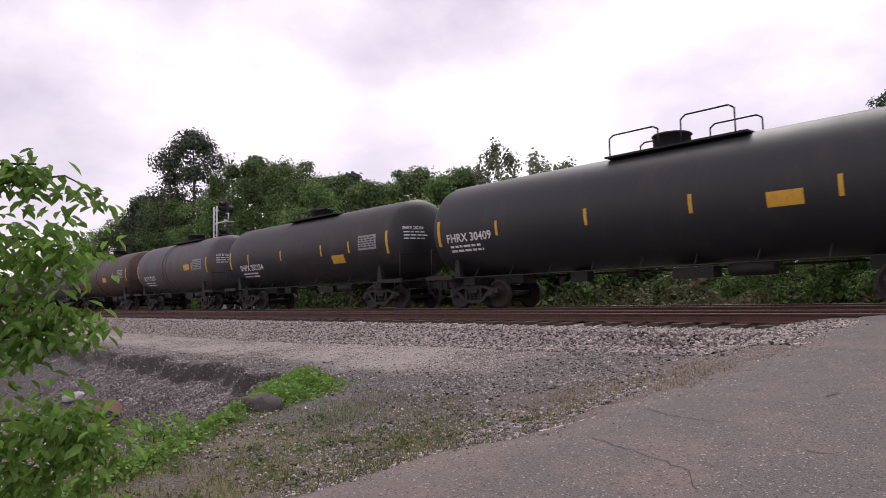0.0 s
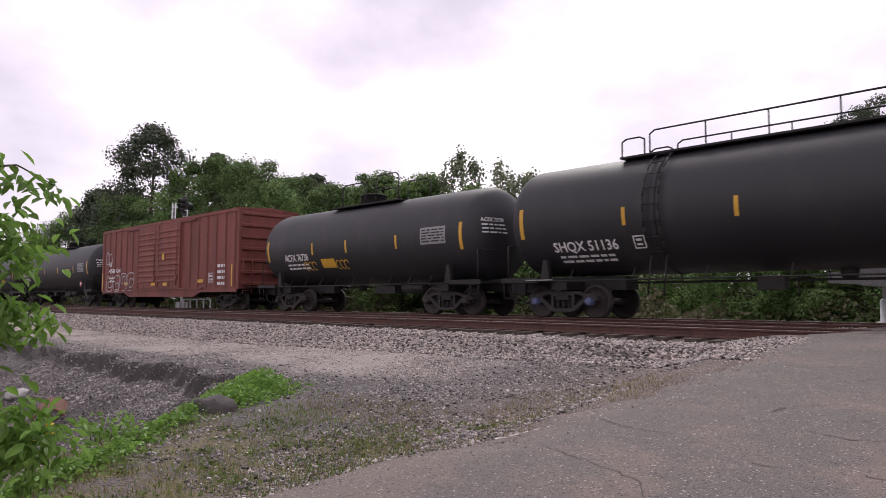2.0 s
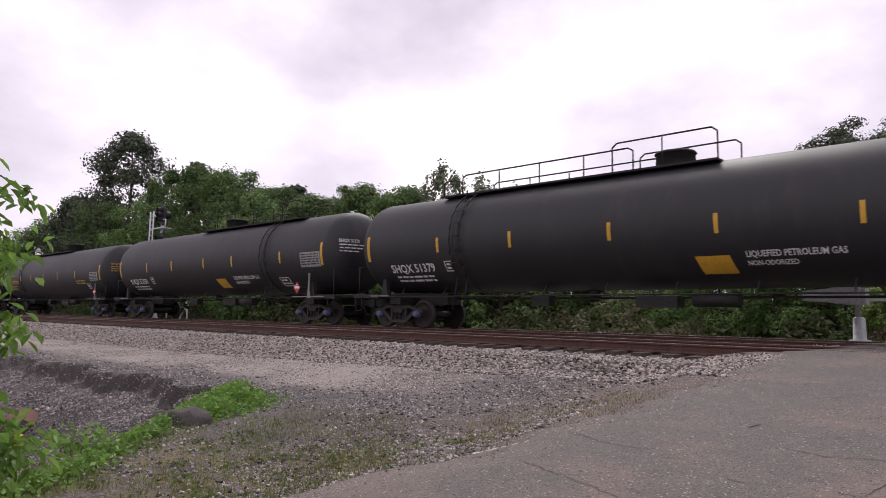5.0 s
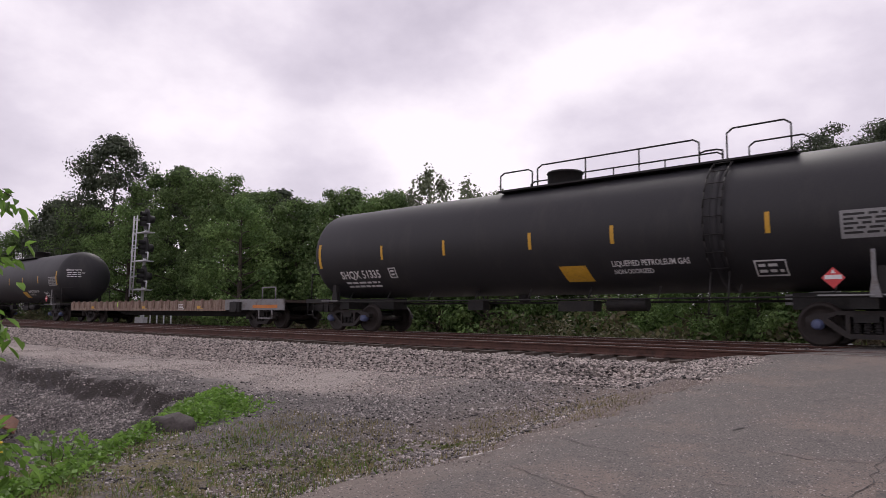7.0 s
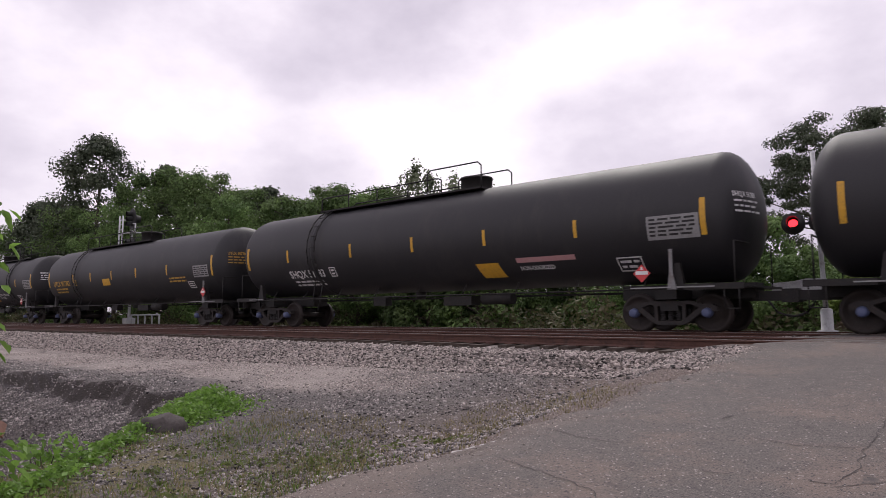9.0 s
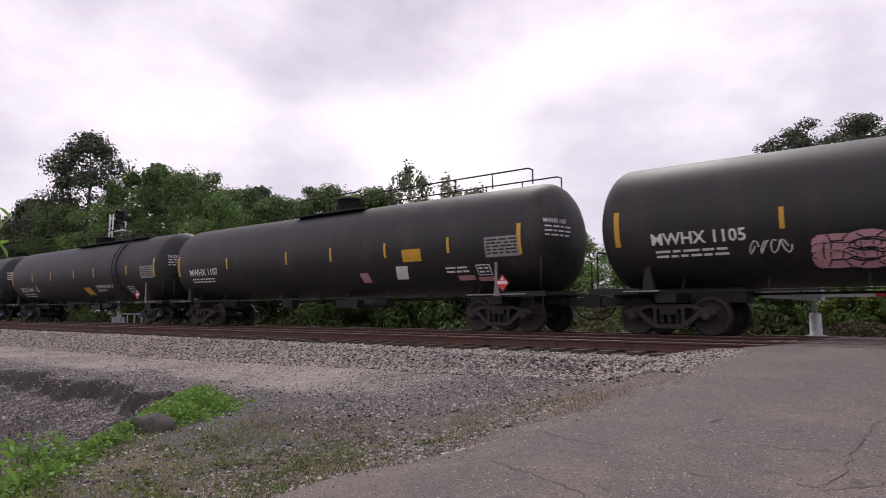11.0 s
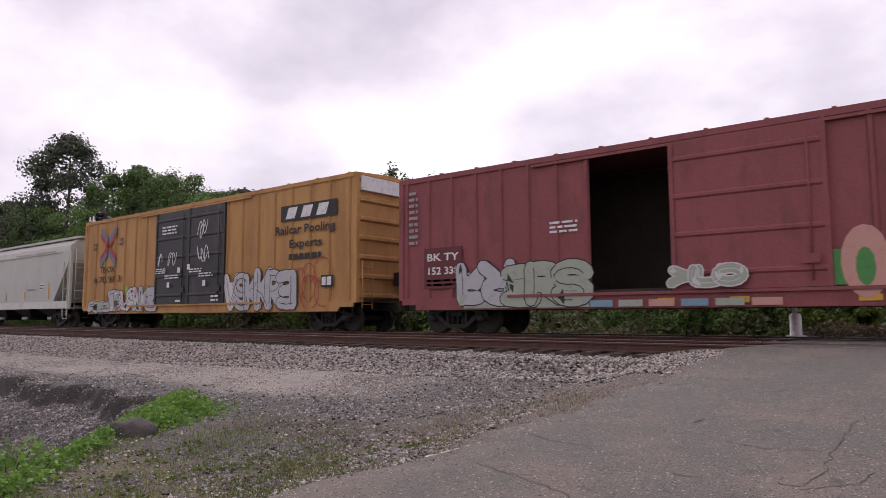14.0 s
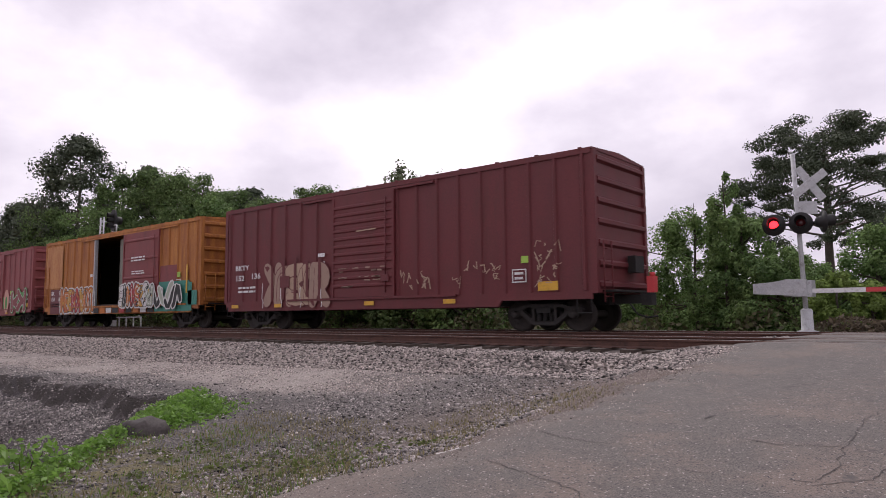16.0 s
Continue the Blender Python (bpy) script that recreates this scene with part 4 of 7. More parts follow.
def placard(side, x, z, h):
    """A flat diamond on a holder that stands out from the tank."""
    part("placard_holder", lambda bm: tube(bm, (-side.half + x, -1.52, z), (-side.half + x, side.depth(z, -0.05), z), 0.03, 0.03, 6), m_under, side.car)
    flat = Side(side.car, side.half, -1.5)
    flat.shape("placard", [(x - h, z), (x, z - h), (x + h, z), (x, z + h)], m_red, "red diamond placard", 0.03)
    flat.shape("placard_band", [(x - 0.72 * h, z - 0.14 * h), (x + 0.72 * h, z - 0.14 * h), (x + 0.72 * h, z + 0.26 * h), (x - 0.72 * h, z + 0.26 * h)], m_white, "white band", 0.036)
    flat.shape("placard_mark", [(x - 0.2 * h, z + 0.4 * h), (x + 0.2 * h, z + 0.4 * h), (x, z + 0.8 * h)], m_white, "", 0.036)


def head_marks(side, mark, material, seed):
    """The car's mark and lines of small print on the curved head that faces the crossing."""
    rnd = random.Random(seed)

    def on_head(u, z):
        q = max(0.0, 1 - (u * u + (z - side.zc) ** 2) / side.r ** 2)
        return (side.half + 0.75 * math.sqrt(q) + 0.012, u, z)
    if mark:
        me = text_mesh(mark, 0.17)
        squeeze = 0.8 / max(v.co.x for v in me.vertices)
        for v in me.vertices:
            v.co = on_head(-1.2 + v.co.x * squeeze, side.zc + 0.32 + v.co.y)
        part("head_lettering", me, material, side.car, "stencilled lettering on the tank head")
    bm = bmesh.new()
    for k in range(3):
        u, z = -1.18, side.zc + 0.2 - 0.12 * k
        while u < -0.4:
            ln = rnd.uniform(0.1, 0.26)
            bm.faces.new([bm.verts.new(on_head(a, b)) for a, b in ((u, z), (u + ln, z), (u + ln, z + 0.045), (u, z + 0.045))])
            u += ln + 0.05
    tagged(part("small_print", bm, material, side.car, "lines of small unreadable stencilling"), kind="stuff")


def sill_marks(side):
    """Bright strips on the sill over the trucks, and the post under the data plate."""
    L = 2 * side.half
    for x, w in ((0.2, 0.9), (L - 1.9, 1.0), (L - 0.75, 0.85)):
        part("sill_strip", lambda bm, a=x, b=w: quad_box(bm, -side.half + a, -side.half + a + b, -1.545, -1.522, 1.035, 1.065), m_plate, side.car, "worn white strip on the sill")
    part("plate_post", lambda bm: prism(bm, [(side.half - 1.0, 1.0), (side.half - 0.78, 1.0), (side.half - 0.86, 1.4), (side.half - 0.86, 1.95), (side.half - 0.94, 1.95), (side.half - 0.94, 1.4)], -1.5, -1.46, "y"), m_grey, side.car, "grey bracket under the data plate")


def lpg_car(s0, mark, seed, back=False, mid=False):
    """A long pressure tank car with a walkway to its valve housing; back: the walkway lies on the other side of it."""
    slide = 0.0
    if mid:
        rails, plat, lad, dome = [(2.9, 3.55, 0.5), (3.7, 9.6, 0.62), (9.0, 11.8, 0.8)], (2.85, 11.8), 3.9, 10.4
        st, shift, slide = [3.28, 6.1, 9.25, 11.95, 14.85], 0.0, 1.0
    elif back:
        rails, plat, lad, dome = [(3.7, 9.6, 0.5), (9.0, 11.2, 0.8)], (3.65, 11.2), 3.9, 10.4
        st, shift = [2.6, 6.08, 8.96, 11.79, 14.74], 1.5
    else:
        rails, plat, lad, dome = [(7.66, 8.8, 0.55), (8.98, 13.64, 0.62), (13.64, 14.2, 0.3), (14.3, 15.7, 0.75)], (7.6, 15.8), 14.0, 9.4
        st, shift = [3.28, 6.02, 9.17, 11.64, 15.3], 0.0
    car, side = tank_car(s0, s0 + 18.15, "long black pressure tank car with white lettering", 1.58, 2.77, m_tank, 0.42, dome, rails, plat, lad, m_blue, (lad + 0.2,), st)
    side.words(mark, 1.05 + shift, 1.82, 0.36, m_white, "car_number", 2.0)
    side.bars(1.15 + shift, 1.5, 1.7, 0.24, 2, m_white, seed)
    framed(side, 3.5 + 0.9 * shift, 1.80, 0.32, 0.32, m_white, m_tank, "small white outlined square")
    side.patch("label", 10.1 + 0.9 * shift + 1.4 * slide, 1.50, 0.8, 0.40, m_yellow, "tilted yellow hazard label", skew=-0.25)
    if back:
        side.patch("sticker_strip", 12.8, 1.86, 1.85, 0.13, m_pink, "faded pink stencil strip")
        side.words("NON-ODORIZED", 12.85, 1.66, 0.15, m_white, width=1.1)
    else:
        side.words("LIQUEFIED PETROLEUM GAS", 11.56 + slide, 1.84, 0.19, m_white, width=2.0)
        side.words("NON-ODORIZED", 11.56 + slide, 1.66, 0.15, m_white, width=1.05)
    side.patch("data_plate", 16.72, 2.18, 1.25, 0.56, m_plate, "grey data plate")
    side.bars(16.78, 2.24, 1.1, 0.46, 5, m_ink, seed + 1)
    framed(side, 14.95 + 0.55 * shift + 0.35 * slide, 1.50, 0.66, 0.34, m_white, m_tank, "white framed test stencil")
    placard(side, 16.55, 1.40, 0.22)
    head_marks(side, mark, m_white, seed + 5)
    sill_marks(side)
    return car, side


def utlx_car(s0, mark, seed):
    car, side = tank_car(s0, s0 + 18.1, "long black tank car with gold lettering", 1.62, 2.69, m_tank, 0.5, 9.4, [(3.5, 9.2, 0.62), (8.7, 11.0, 0.75)], (3.5, 11.0), 3.6, m_blue, (), [3.54, 5.82, 8.37, 11.06, 14.12])
    side.words(mark, 0.78, 2.16, 0.40, m_gold, "car_number", 2.3)
    side.bars(0.95, 1.75, 1.6, 0.34, 2, m_gold, seed)
    framed(side, 3.7, 2.14, 0.3, 0.32, m_gold, m_tank, "small gold outlined square")
    side.patch("label", 7.3, 2.04, 0.86, 0.34, m_yellow, "yellow hazard label")
    side.bars(14.3, 1.94, 1.45, 0.28, 2, m_gold, seed + 1)
    side.patch("data_plate", 16.5, 2.12, 1.2, 0.5, m_plate, "grey data plate")
    side.bars(16.56, 2.16, 1.08, 0.42, 5, m_ink, seed + 2)
    framed(side, 15.84, 1.68, 0.5, 0.28, m_white, m_tank, "white framed test stencil")
    placard(side, 17.25, 1.46, 0.22)
    head_marks(side, mark, m_gold, seed + 5)
    sill_marks(side)
    return car, side


def short_car(s0, s1, label, paint, mark, seed, stripes, num, lab, dome, rails, ink=None, seams=(), r=1.55, zc=2.62):
    L = s1 - s0
    car, side = tank_car(s0, s1, label, r, zc, paint, 0.4, dome, rails, (dome - 1.6, dome + 2.4), None, None, seams, stripes)
    if mark:
        side.words(mark, num[0], num[2], 0.38, ink or m_white, "car_number", num[1] - num[0])
    side.bars(num[0] + 0.1, num[2] - 0.36, 1.5, 0.28, 2, ink or m_white, seed)
    side.patch("label", lab[0], lab[2], lab[1] - lab[0], 0.34, m_yellow, "yellow hazard label")
    side.patch("data_plate", L - 1.9, 2.3, 1.15, 0.56, m_plate, "grey data plate")
    side.bars(L - 1.84, 2.35, 1.03, 0.46, 5, m_ink, seed + 1)
    if mark:
        head_marks(side, mark, ink or m_white, seed + 5)
    return car, side


# cars far ahead, mostly behind the leaves at the start
for k, s in enumerate((-145.0, -126.5, -108.5, -91.5)):
    short_car(s, s + 13.6, "black tank car far up the train", m_tank_dull, "", 300 + k, [2.5, 6.0, 9.5], (1.0, 3.0, 2.0), (8.0, 8.8, 2.1), 7.0, [(5.6, 8.4, 0.7)])
short_car(-78.0, -64.9, "pale grey weathered tank car", m_tank_grey, "", 310, [2.5, 6.0, 9.5], (1.0, 3.0, 2.0), (8.0, 8.8, 2.1), 6.5, [(5.2, 8.0, 0.7)])
short_car(-62.0, -49.6, "rust-brown tank car with a pale band", m_tank_brown, "", 311, [2.5, 9.5], (1.0, 3.0, 2.0), (7.0, 7.8, 2.1), 6.2, [(5.0, 7.4, 0.7)], m_gold, (5.6,))
short_car(-47.2, -36.2, "grey tank car with rust streaks and dark bands", m_tank_grey, "ACFX 73079", 312, [8.9], (1.0, 3.0, 1.9), (7.8, 8.6, 2.3), 6.0, [], None, (4.4, 4.9))
short_car(-33.3, -20.0, "dull black tank car with white lettering", m_tank_dull, "SHPX 202154", 313, [2.0, 5.2, 8.62, 10.67], (1.06, 3.4, 1.94), (9.4, 10.3, 1.88), 6.4, [(4.6, 8.4, 0.3)])
fh_car, fh = short_car(-17.2, -2.0, "black tank car with white lettering and top rails", m_tank, "FHRX 30409", 314, [2.69, 6.04, 9.10, 12.4], (0.45, 2.5, 2.2), (10.94, 11.72, 2.2), 7.9, [(6.45, 7.95, 0.6), (8.6, 10.0, 0.72)], r=1.6, zc=2.65)
placard(fh, 13.9, 1.5, 0.22)

# the red boxcar
ns_car, ns, add_door = boxcar(0.75, 17.45, "red boxcar with ribbed sides and white scrawls", m_box_red, 4.62, 1.0, (5.6, 11.0))
add_door(5.6, 8.3, m_box_red, 10)
add_door(8.3, 11.0, m_box_red, 10)
ns.words("NS", 1.15, 2.45, 0.38, m_white, "railway_initials")
ns.words("458 04", 1.15, 2.05, 0.36, m_white, "car_number", 1.9)
ns.bars(1.2, 1.45, 1.0, 0.4, 2, m_white, 4)
ns.patch("reflector", 16.2, 1.1, 0.1, 1.0, m_yellow, "tall yellow reflector strip")
ns.patch("reflector", 0.1, 1.1, 0.1, 1.0, m_yellow, "tall yellow reflector strip")
ns.patch("label", 12.9, 1.3, 0.6, 0.16, m_yellow, "yellow reflector strip")
ns.patch("label", 3.6, 1.3, 0.6, 0.16, m_yellow, "yellow reflector strip")
framed(ns, 14.0, 1.3, 0.5, 0.45, m_white, m_box_red, "white framed stencil")
ns.bars(14.9, 1.1, 0.7, 1.1, 4, m_white, 9)
ns.patch("label", 7.7, 1.22, 0.5, 0.16, m_yellow, "yellow label", 0.13)
ns.patch("label", 9.2, 1.2, 0.5, 0.16, m_yellow, "yellow label", 0.13)
ns.patch("label", 9.0, 2.55, 0.3, 0.35, m_yellow, "faded yellow label", 0.13)
for k, (x, z, w, h) in enumerate(((1.0, 2.95, 0.2, 0.35), (1.5, 2.9, 0.25, 0.3), (1.4, 1.42, 0.5, 0.46), (1.5, 1.4, 0.3, 0.22), (2.55, 1.42, 0.45, 0.46), (2.6, 1.25, 0.28, 0.2), (3.55, 1.48, 0.45, 0.5), (3.6, 1.6, 0.22, 0.2), (4.6, 1.5, 0.5, 0.5), (4.7, 1.42, 0.26, 0.24))):
    ring = [(math.cos(a), math.sin(a)) for a in np.linspace(0.4 + 0.7 * k, 5.9 + 0.7 * k, 18)]
    ns.stroke([(x + w * u * (abs(u) ** 5 + abs(v) ** 5) ** -0.2 + 0.1 * v * w, z + h * v * (abs(u) ** 5 + abs(v) ** 5) ** -0.2) for u, v in ring], 0.05, m_steel, 0.03, "scrawl", "thin pale sprayed outline")

ac_car, ac = short_car(19.9, 31.25, "short black tank car with scrawled tags", m_tank, "ACFX 76738", 320, [3.24, 5.38, 8.18], (1.3, 2.95, 2.04), (3.75, 4.6, 1.72), 5.2, [(4.3, 5.7, 0.85), (6.3, 7.55, 1.0)])
for x in (2.7, 3.0, 3.25, 4.8, 5.05, 5.3):
    ac.stroke([(x + 0.14 * math.cos(a), 1.82 + 0.16 * math.sin(a)) for a in np.linspace(0.2, 5.2, 9)], 0.035, m_yellow, 0.02, "scrawl", "yellow sprayed scrawl")
lpg_car(33.5, "SHQX 51136", 21, mid=True)
utlx_car(54.6, "UTLX 957908", 31)
lpg_car(75.45, "SHQX 51330", 41)
lpg_car(96.1, "SHQX 51379", 51, mid=True)


def flatcar(s0, s1):
    car, half = start_car("flatcar", "empty flatcar with rust-streaked beige side sills", "flatcar", s0, s1)
    L = 2 * half
    part("deck", lambda bm: quad_box(bm, -half, half, -1.38, 1.38, 1.02, 1.12), m_tie, car, "dark timber deck")
    for w in (-1, 1):
        part("side_sill", lambda bm, q=w: quad_box(bm, -half, half - 4.2, q * 1.42 - 0.03, q * 1.42 + 0.03, 0.68, 1.14), m_flat, car, "beige side sill streaked with rust")
        part("end_sill", lambda bm, q=w: quad_box(bm, half - 4.19, half, q * 1.42 - 0.03, q * 1.42 + 0.03, 0.72, 1.16), m_grey, car, "grey repainted sill")
    for k in range(22):
        x = -half + 0.5 + k * (L - 5.0) / 21
        part("stake_pocket", mesh_of("stake_pocket", lambda bm: quad_box(bm, -0.07, 0.07, -1.52, -1.45, 0.8, 1.19)), m_flat, car, "rust-streaked stake pocket", pose(x, 0, 0))
    part("centre_sill", lambda bm: prism(bm, [(-half + 0.3, 1.0), (half - 0.3, 1.0), (half - 3.5, 0.72), (half - 5.0, 0.45), (-half + 5.0, 0.45), (-half + 3.5, 0.72), (-half + 0.3, 0.72)], -0.4, 0.4, "y"), m_under, car)
    part("brake_housing", lambda bm: [quad_box(bm, half - 3.6, half - 2.9, -1.6, -1.47, 0.65, 1.05), tube(bm, (half - 3.2, -1.65, 0.85), (half - 3.2, -1.45, 0.85), 0.22, 0.22, 14)], m_under, car)
    part("end_step_rail", lambda bm: [pipe(bm, [(half - 1.6, -1.35, 1.12), (half - 1.6, -1.35, 1.62), (half - 0.7, -1.35, 1.62), (half - 0.7, -1.35, 1.12)], 0.025)], m_grey, car)
    part("step", lambda bm: pipe(bm, [(half - 1.7, -1.42, 0.72), (half - 1.7, -1.42, 0.4), (half - 0.8, -1.42, 0.4), (half - 0.8, -1.42, 0.72)], 0.03), m_grey, car)
    side = Side(car, half, -1.455)
    side.patch("stripe", L - 2.1, 0.8, 1.7, 0.13, surface("orange_stripe", (0.5, 0.16, 0.03), (0.55, 0.2, 0.05), 0.6), "orange stripe")
    side.patch("sticker", 6.3, 0.86, 0.28, 0.24, m_lime, "lime green sticker", 0.012)
    framed(side, 12.9, 0.74, 0.5, 0.24, m_white, m_flat, "white framed stencil")
    for x in (3.0, 9.2, 14.6):
        side.patch("stripe", x, 0.78, 0.5, 0.12, m_yellow, "faded yellow reflector")
    for s in (-1, 1):
        add_truck(car, s * (half - 2.0))
    add_couplers(car, half)
    return car


flatcar(116.5, 137.6)
lpg_car(139.8, "SHQX 51335", 61)
utlx_car(161.0, "UTLX 957782", 71)
lpg_car(181.6, "SHQX 51283", 81, True)
lpg_car(202.35, "SHQX 51444", 91)


def mwhx_car(s0, mark, seed):
    car, side = tank_car(s0, s0 + 18.0, "long black tank car with graffiti and white lettering", 1.58, 2.68, m_tank_dull, 0.5, 9.45, [(7.5, 10.85, 0.6), (10.9, 17.9, 0.46)], (7.2, 10.9), None, None, (), [3.76, 7.63, 10.11, 12.74, 15.36])
    side.words(mark, 0.92, 2.12, 0.38, m_white, "car_number", 2.15)
    side.bars(1.0, 1.8, 1.7, 0.22, 2, m_white, seed)
    side.patch("label", 13.53, 2.12, 0.78, 0.38, m_yellow, "yellow hazard label")
    side.patch("data_plate", 16.75, 2.1, 1.15, 0.56, m_plate, "grey data plate")
    side.bars(16.8, 2.16, 1.05, 0.46, 5, m_ink, seed + 2)
    side.bars(15.15, 1.7, 0.9, 0.22, 2, m_white, seed + 3)
    side.patch("sticker_strip", 15.5, 1.5, 0.6, 0.14, m_pink, "faded pink sticker")
    side.patch("sticker_strip", 16.2, 1.46, 0.6, 0.12, m_pink, "faded pink sticker")
    framed(side, 16.29, 1.62, 0.5, 0.3, m_white, m_tank_dull, "white framed test stencil")
    placard(side, 17.34, 1.36, 0.22)
    head_marks(side, mark, m_white, seed + 5)
    sill_marks(side)
    return car, side


m_spray = {k: surface("spray_paint_" + k, tuple(0.9 * v for v in c), c, 0.6, 0, 40, 3, 0.02, tuple(0.7 * v for v in c), 0.3) for k, c in {
    "pink": (0.55, 0.30, 0.33), "blue": (0.20, 0.33, 0.42), "silver": (0.45, 0.45, 0.47), "white": (0.6, 0.6, 0.58), "beige": (0.40, 0.28, 0.20), "sand": (0.33, 0.22, 0.17), "lime": (0.25, 0.45, 0.08),
    "orange": (0.48, 0.15, 0.025), "gold": (0.5, 0.28, 0.05), "crimson": (0.38, 0.04, 0.04), "teal": (0.045, 0.22, 0.17), "green": (0.07, 0.25, 0.06), "sage": (0.36, 0.40, 0.32), "salmon": (0.55, 0.30, 0.24)}.items()}
mw1_car, mw1 = mwhx_car(222.6, "MWHX 1107", 101)
mw2_car, mw2 = mwhx_car(243.3, "MWHX 1105", 111)
mw2.graffiti(4.5, 6.7, 1.42, 2.22, 4, [m_spray["pink"], m_spray["silver"]], m_ink, 5, 0.06, strokes=2)
mw2.graffiti(7.95, 9.2, 1.42, 2.1, 2, [m_spray["blue"]], m_spray["white"], 6, 0.06, strokes=2)
for k in range(4):
    mw2.stroke([(9.35 + 0.2 * k + 0.1 * math.cos(a), 1.85 + 0.12 * math.sin(a * 1.3)) for a in np.linspace(0, 5, 8)], 0.03, m_white, 0.02, "scrawl", "white sprayed tag")
    mw2.stroke([(3.2 + 0.22 * k + 0.1 * math.cos(a), 1.95 + 0.14 * math.sin(a * 1.3 + k)) for a in np.linspace(0, 5, 8)], 0.03, m_white, 0.02, "scrawl", "white sprayed tag")
mw1.patch("sticker_strip", 11.4, 1.55, 0.4, 0.3, m_pink, "pink sticker")
mw1.patch("sticker_strip", 13.0, 1.6, 0.5, 0.4, m_white, "white patch", skew=0.4)


def hopper(s0, s1):
    car, half = start_car("covered_hopper", "pale grey covered hopper car with sloped end bays", "hopper car", s0, s1)
    L = 2 * half
    y = 1.55
    top = 4.43
    # the body: bulged side sheet, leaning roof edge, slopes down to the hoppers
    sec = [(-y, 1.32), (-y - 0.03, 2.4), (-y, 4.0), (-y + 0.07, 4.3), (-y + 0.45, top + 0.17), (0, top + 0.3), (y - 0.45, top + 0.17), (y - 0.07, 4.3), (y, 4.0), (y + 0.03, 2.4), (y, 1.32)]
    part("body", lambda bm: prism(bm, sec, -half + 1.9, half - 1.9, "x"), m_hopper, car, "smooth pale grey side sheets")
    for s in (-1, 1):
        def upper(bm, q=s):
            a, b = q * (half - 1.9), q * (half - 0.12)
            r0 = [bm.verts.new((a, u, v)) for u, v in sec]
            r1 = [bm.verts.new((b, u, max(v, 3.35))) for u, v in sec]
            for i in range(len(sec) - 1):
                bm.faces.new((r0[i], r0[i + 1], r1[i + 1], r1[i]))
            bm.faces.new(r1)
            bm.faces.new((r0[0], r0[-1], r1[-1], r1[0]))
        part("slope_sheet", upper, m_hopper, car, "end bay with a slope sheet")
        for yy in (-y - 0.01, y - 0.09):
            part("corner_post", lambda bm, q=s, w=yy: quad_box(bm, q * half - 0.09, q * half + 0.09, w, w + 0.12, 0.95, 4.05), m_hopper, car)
        part("end_ladder", lambda bm, q=s: ladder_shape(bm, min(q * (half - 0.12), q * (half - 0.62)), max(q * (half - 0.12), q * (half - 0.62)), -y - 0.02, 0.6, 3.4, 7), m_hopper, car)
        part("end_ladder", lambda bm, q=s: [[pipe(bm, [(q * (half + 0.1), w, 0.9), (q * (half + 0.1), w, 4.1)], 0.022) for w in (-1.3, -0.85)], [tube(bm, (q * (half + 0.1), -1.3, 1.1 + 0.4 * i), (q * (half + 0.1), -0.85, 1.1 + 0.4 * i), 0.015, 0.015, 5) for i in range(8)]], m_hopper, car)
        part("end_platform", lambda bm, q=s: quad_box(bm, min(q * (half - 1.9), q * (half + 0.1)), max(q * (half - 1.9), q * (half + 0.1)), -1.5, 1.5, 0.95, 1.05), m_hopper_dark, car)
        part("stirrup", lambda bm, q=s: pipe(bm, [(q * (half - 0.1), -y, 1.0), (q * (half - 0.1), -y, 0.45), (q * (half - 0.62), -y, 0.45), (q * (half - 0.62), -y, 1.0)], 0.02), m_hopper, car)
        part("gusset", lambda bm, q=s: prism(bm, [(q * (half - 1.9), 1.4), (q * (half - 1.0), 1.4), (q * (half - 1.0), 2.3), (q * (half - 0.4), 2.95), (q * (half - 1.6), 2.95)], -0.06, 0.06, "y"), m_hopper_dark, car)
        add_truck(car, s * (half - 1.9))
    for w in (-1, 1):
        part("side_sill", lambda bm, q=w: quad_box(bm, -half, half, q * (y + 0.02) - 0.05, q * (y + 0.02) + 0.05, 0.98, 1.36), m_sill, car, "white side sill")
    for k in range(4):
        x = -half + 4.0 + k * (L - 8.0) / 3
        def chute(bm, q=x):
            a = [bm.verts.new(p) for p in ((q - 1.7, -1.3, 1.3), (q + 1.7, -1.3, 1.3), (q + 1.7, 1.3, 1.3), (q - 1.7, 1.3, 1.3))]
            b = [bm.verts.new(p) for p in ((q - 0.45, -0.6, 0.5), (q + 0.45, -0.6, 0.5), (q + 0.45, 0.6, 0.5), (q - 0.45, 0.6, 0.5))]
            for i in range(4):
                bm.faces.new((a[i], a[(i + 1) % 4], b[(i + 1) % 4], b[i]))
            bm.faces.new(b)
            quad_box(bm, q - 0.55, q + 0.55, -0.7, 0.7, 0.36, 0.5)
        part("hopper_chute", chute, m_under, car, "dark bottom chute")
        part("chute_gate", lambda bm, q=x: quad_box(bm, q - 0.3, q + 0.3, -0.85, -0.72, 0.4, 0.55), m_hopper, car)
    walk_z = top + 0.34
    for w in (-0.95, 0.95):
        part("running_board", lambda bm, q=w: [quad_box(bm, -half - 0.1, half + 0.1, q - 0.22, q + 0.22, walk_z - 0.1, walk_z + 0.02)], m_hopper, car, "grated roof walkway")
    for k in range(13):
        x = -half + 0.4 + k * (L - 0.8) / 12
        part("walkway_bracket", mesh_of("walkway_bracket", lambda bm: quad_box(bm, -0.03, 0.03, -1.15, 1.15, top + 0.06, walk_z - 0.101)), m_hopper, car, "", pose(x, 0, 0))
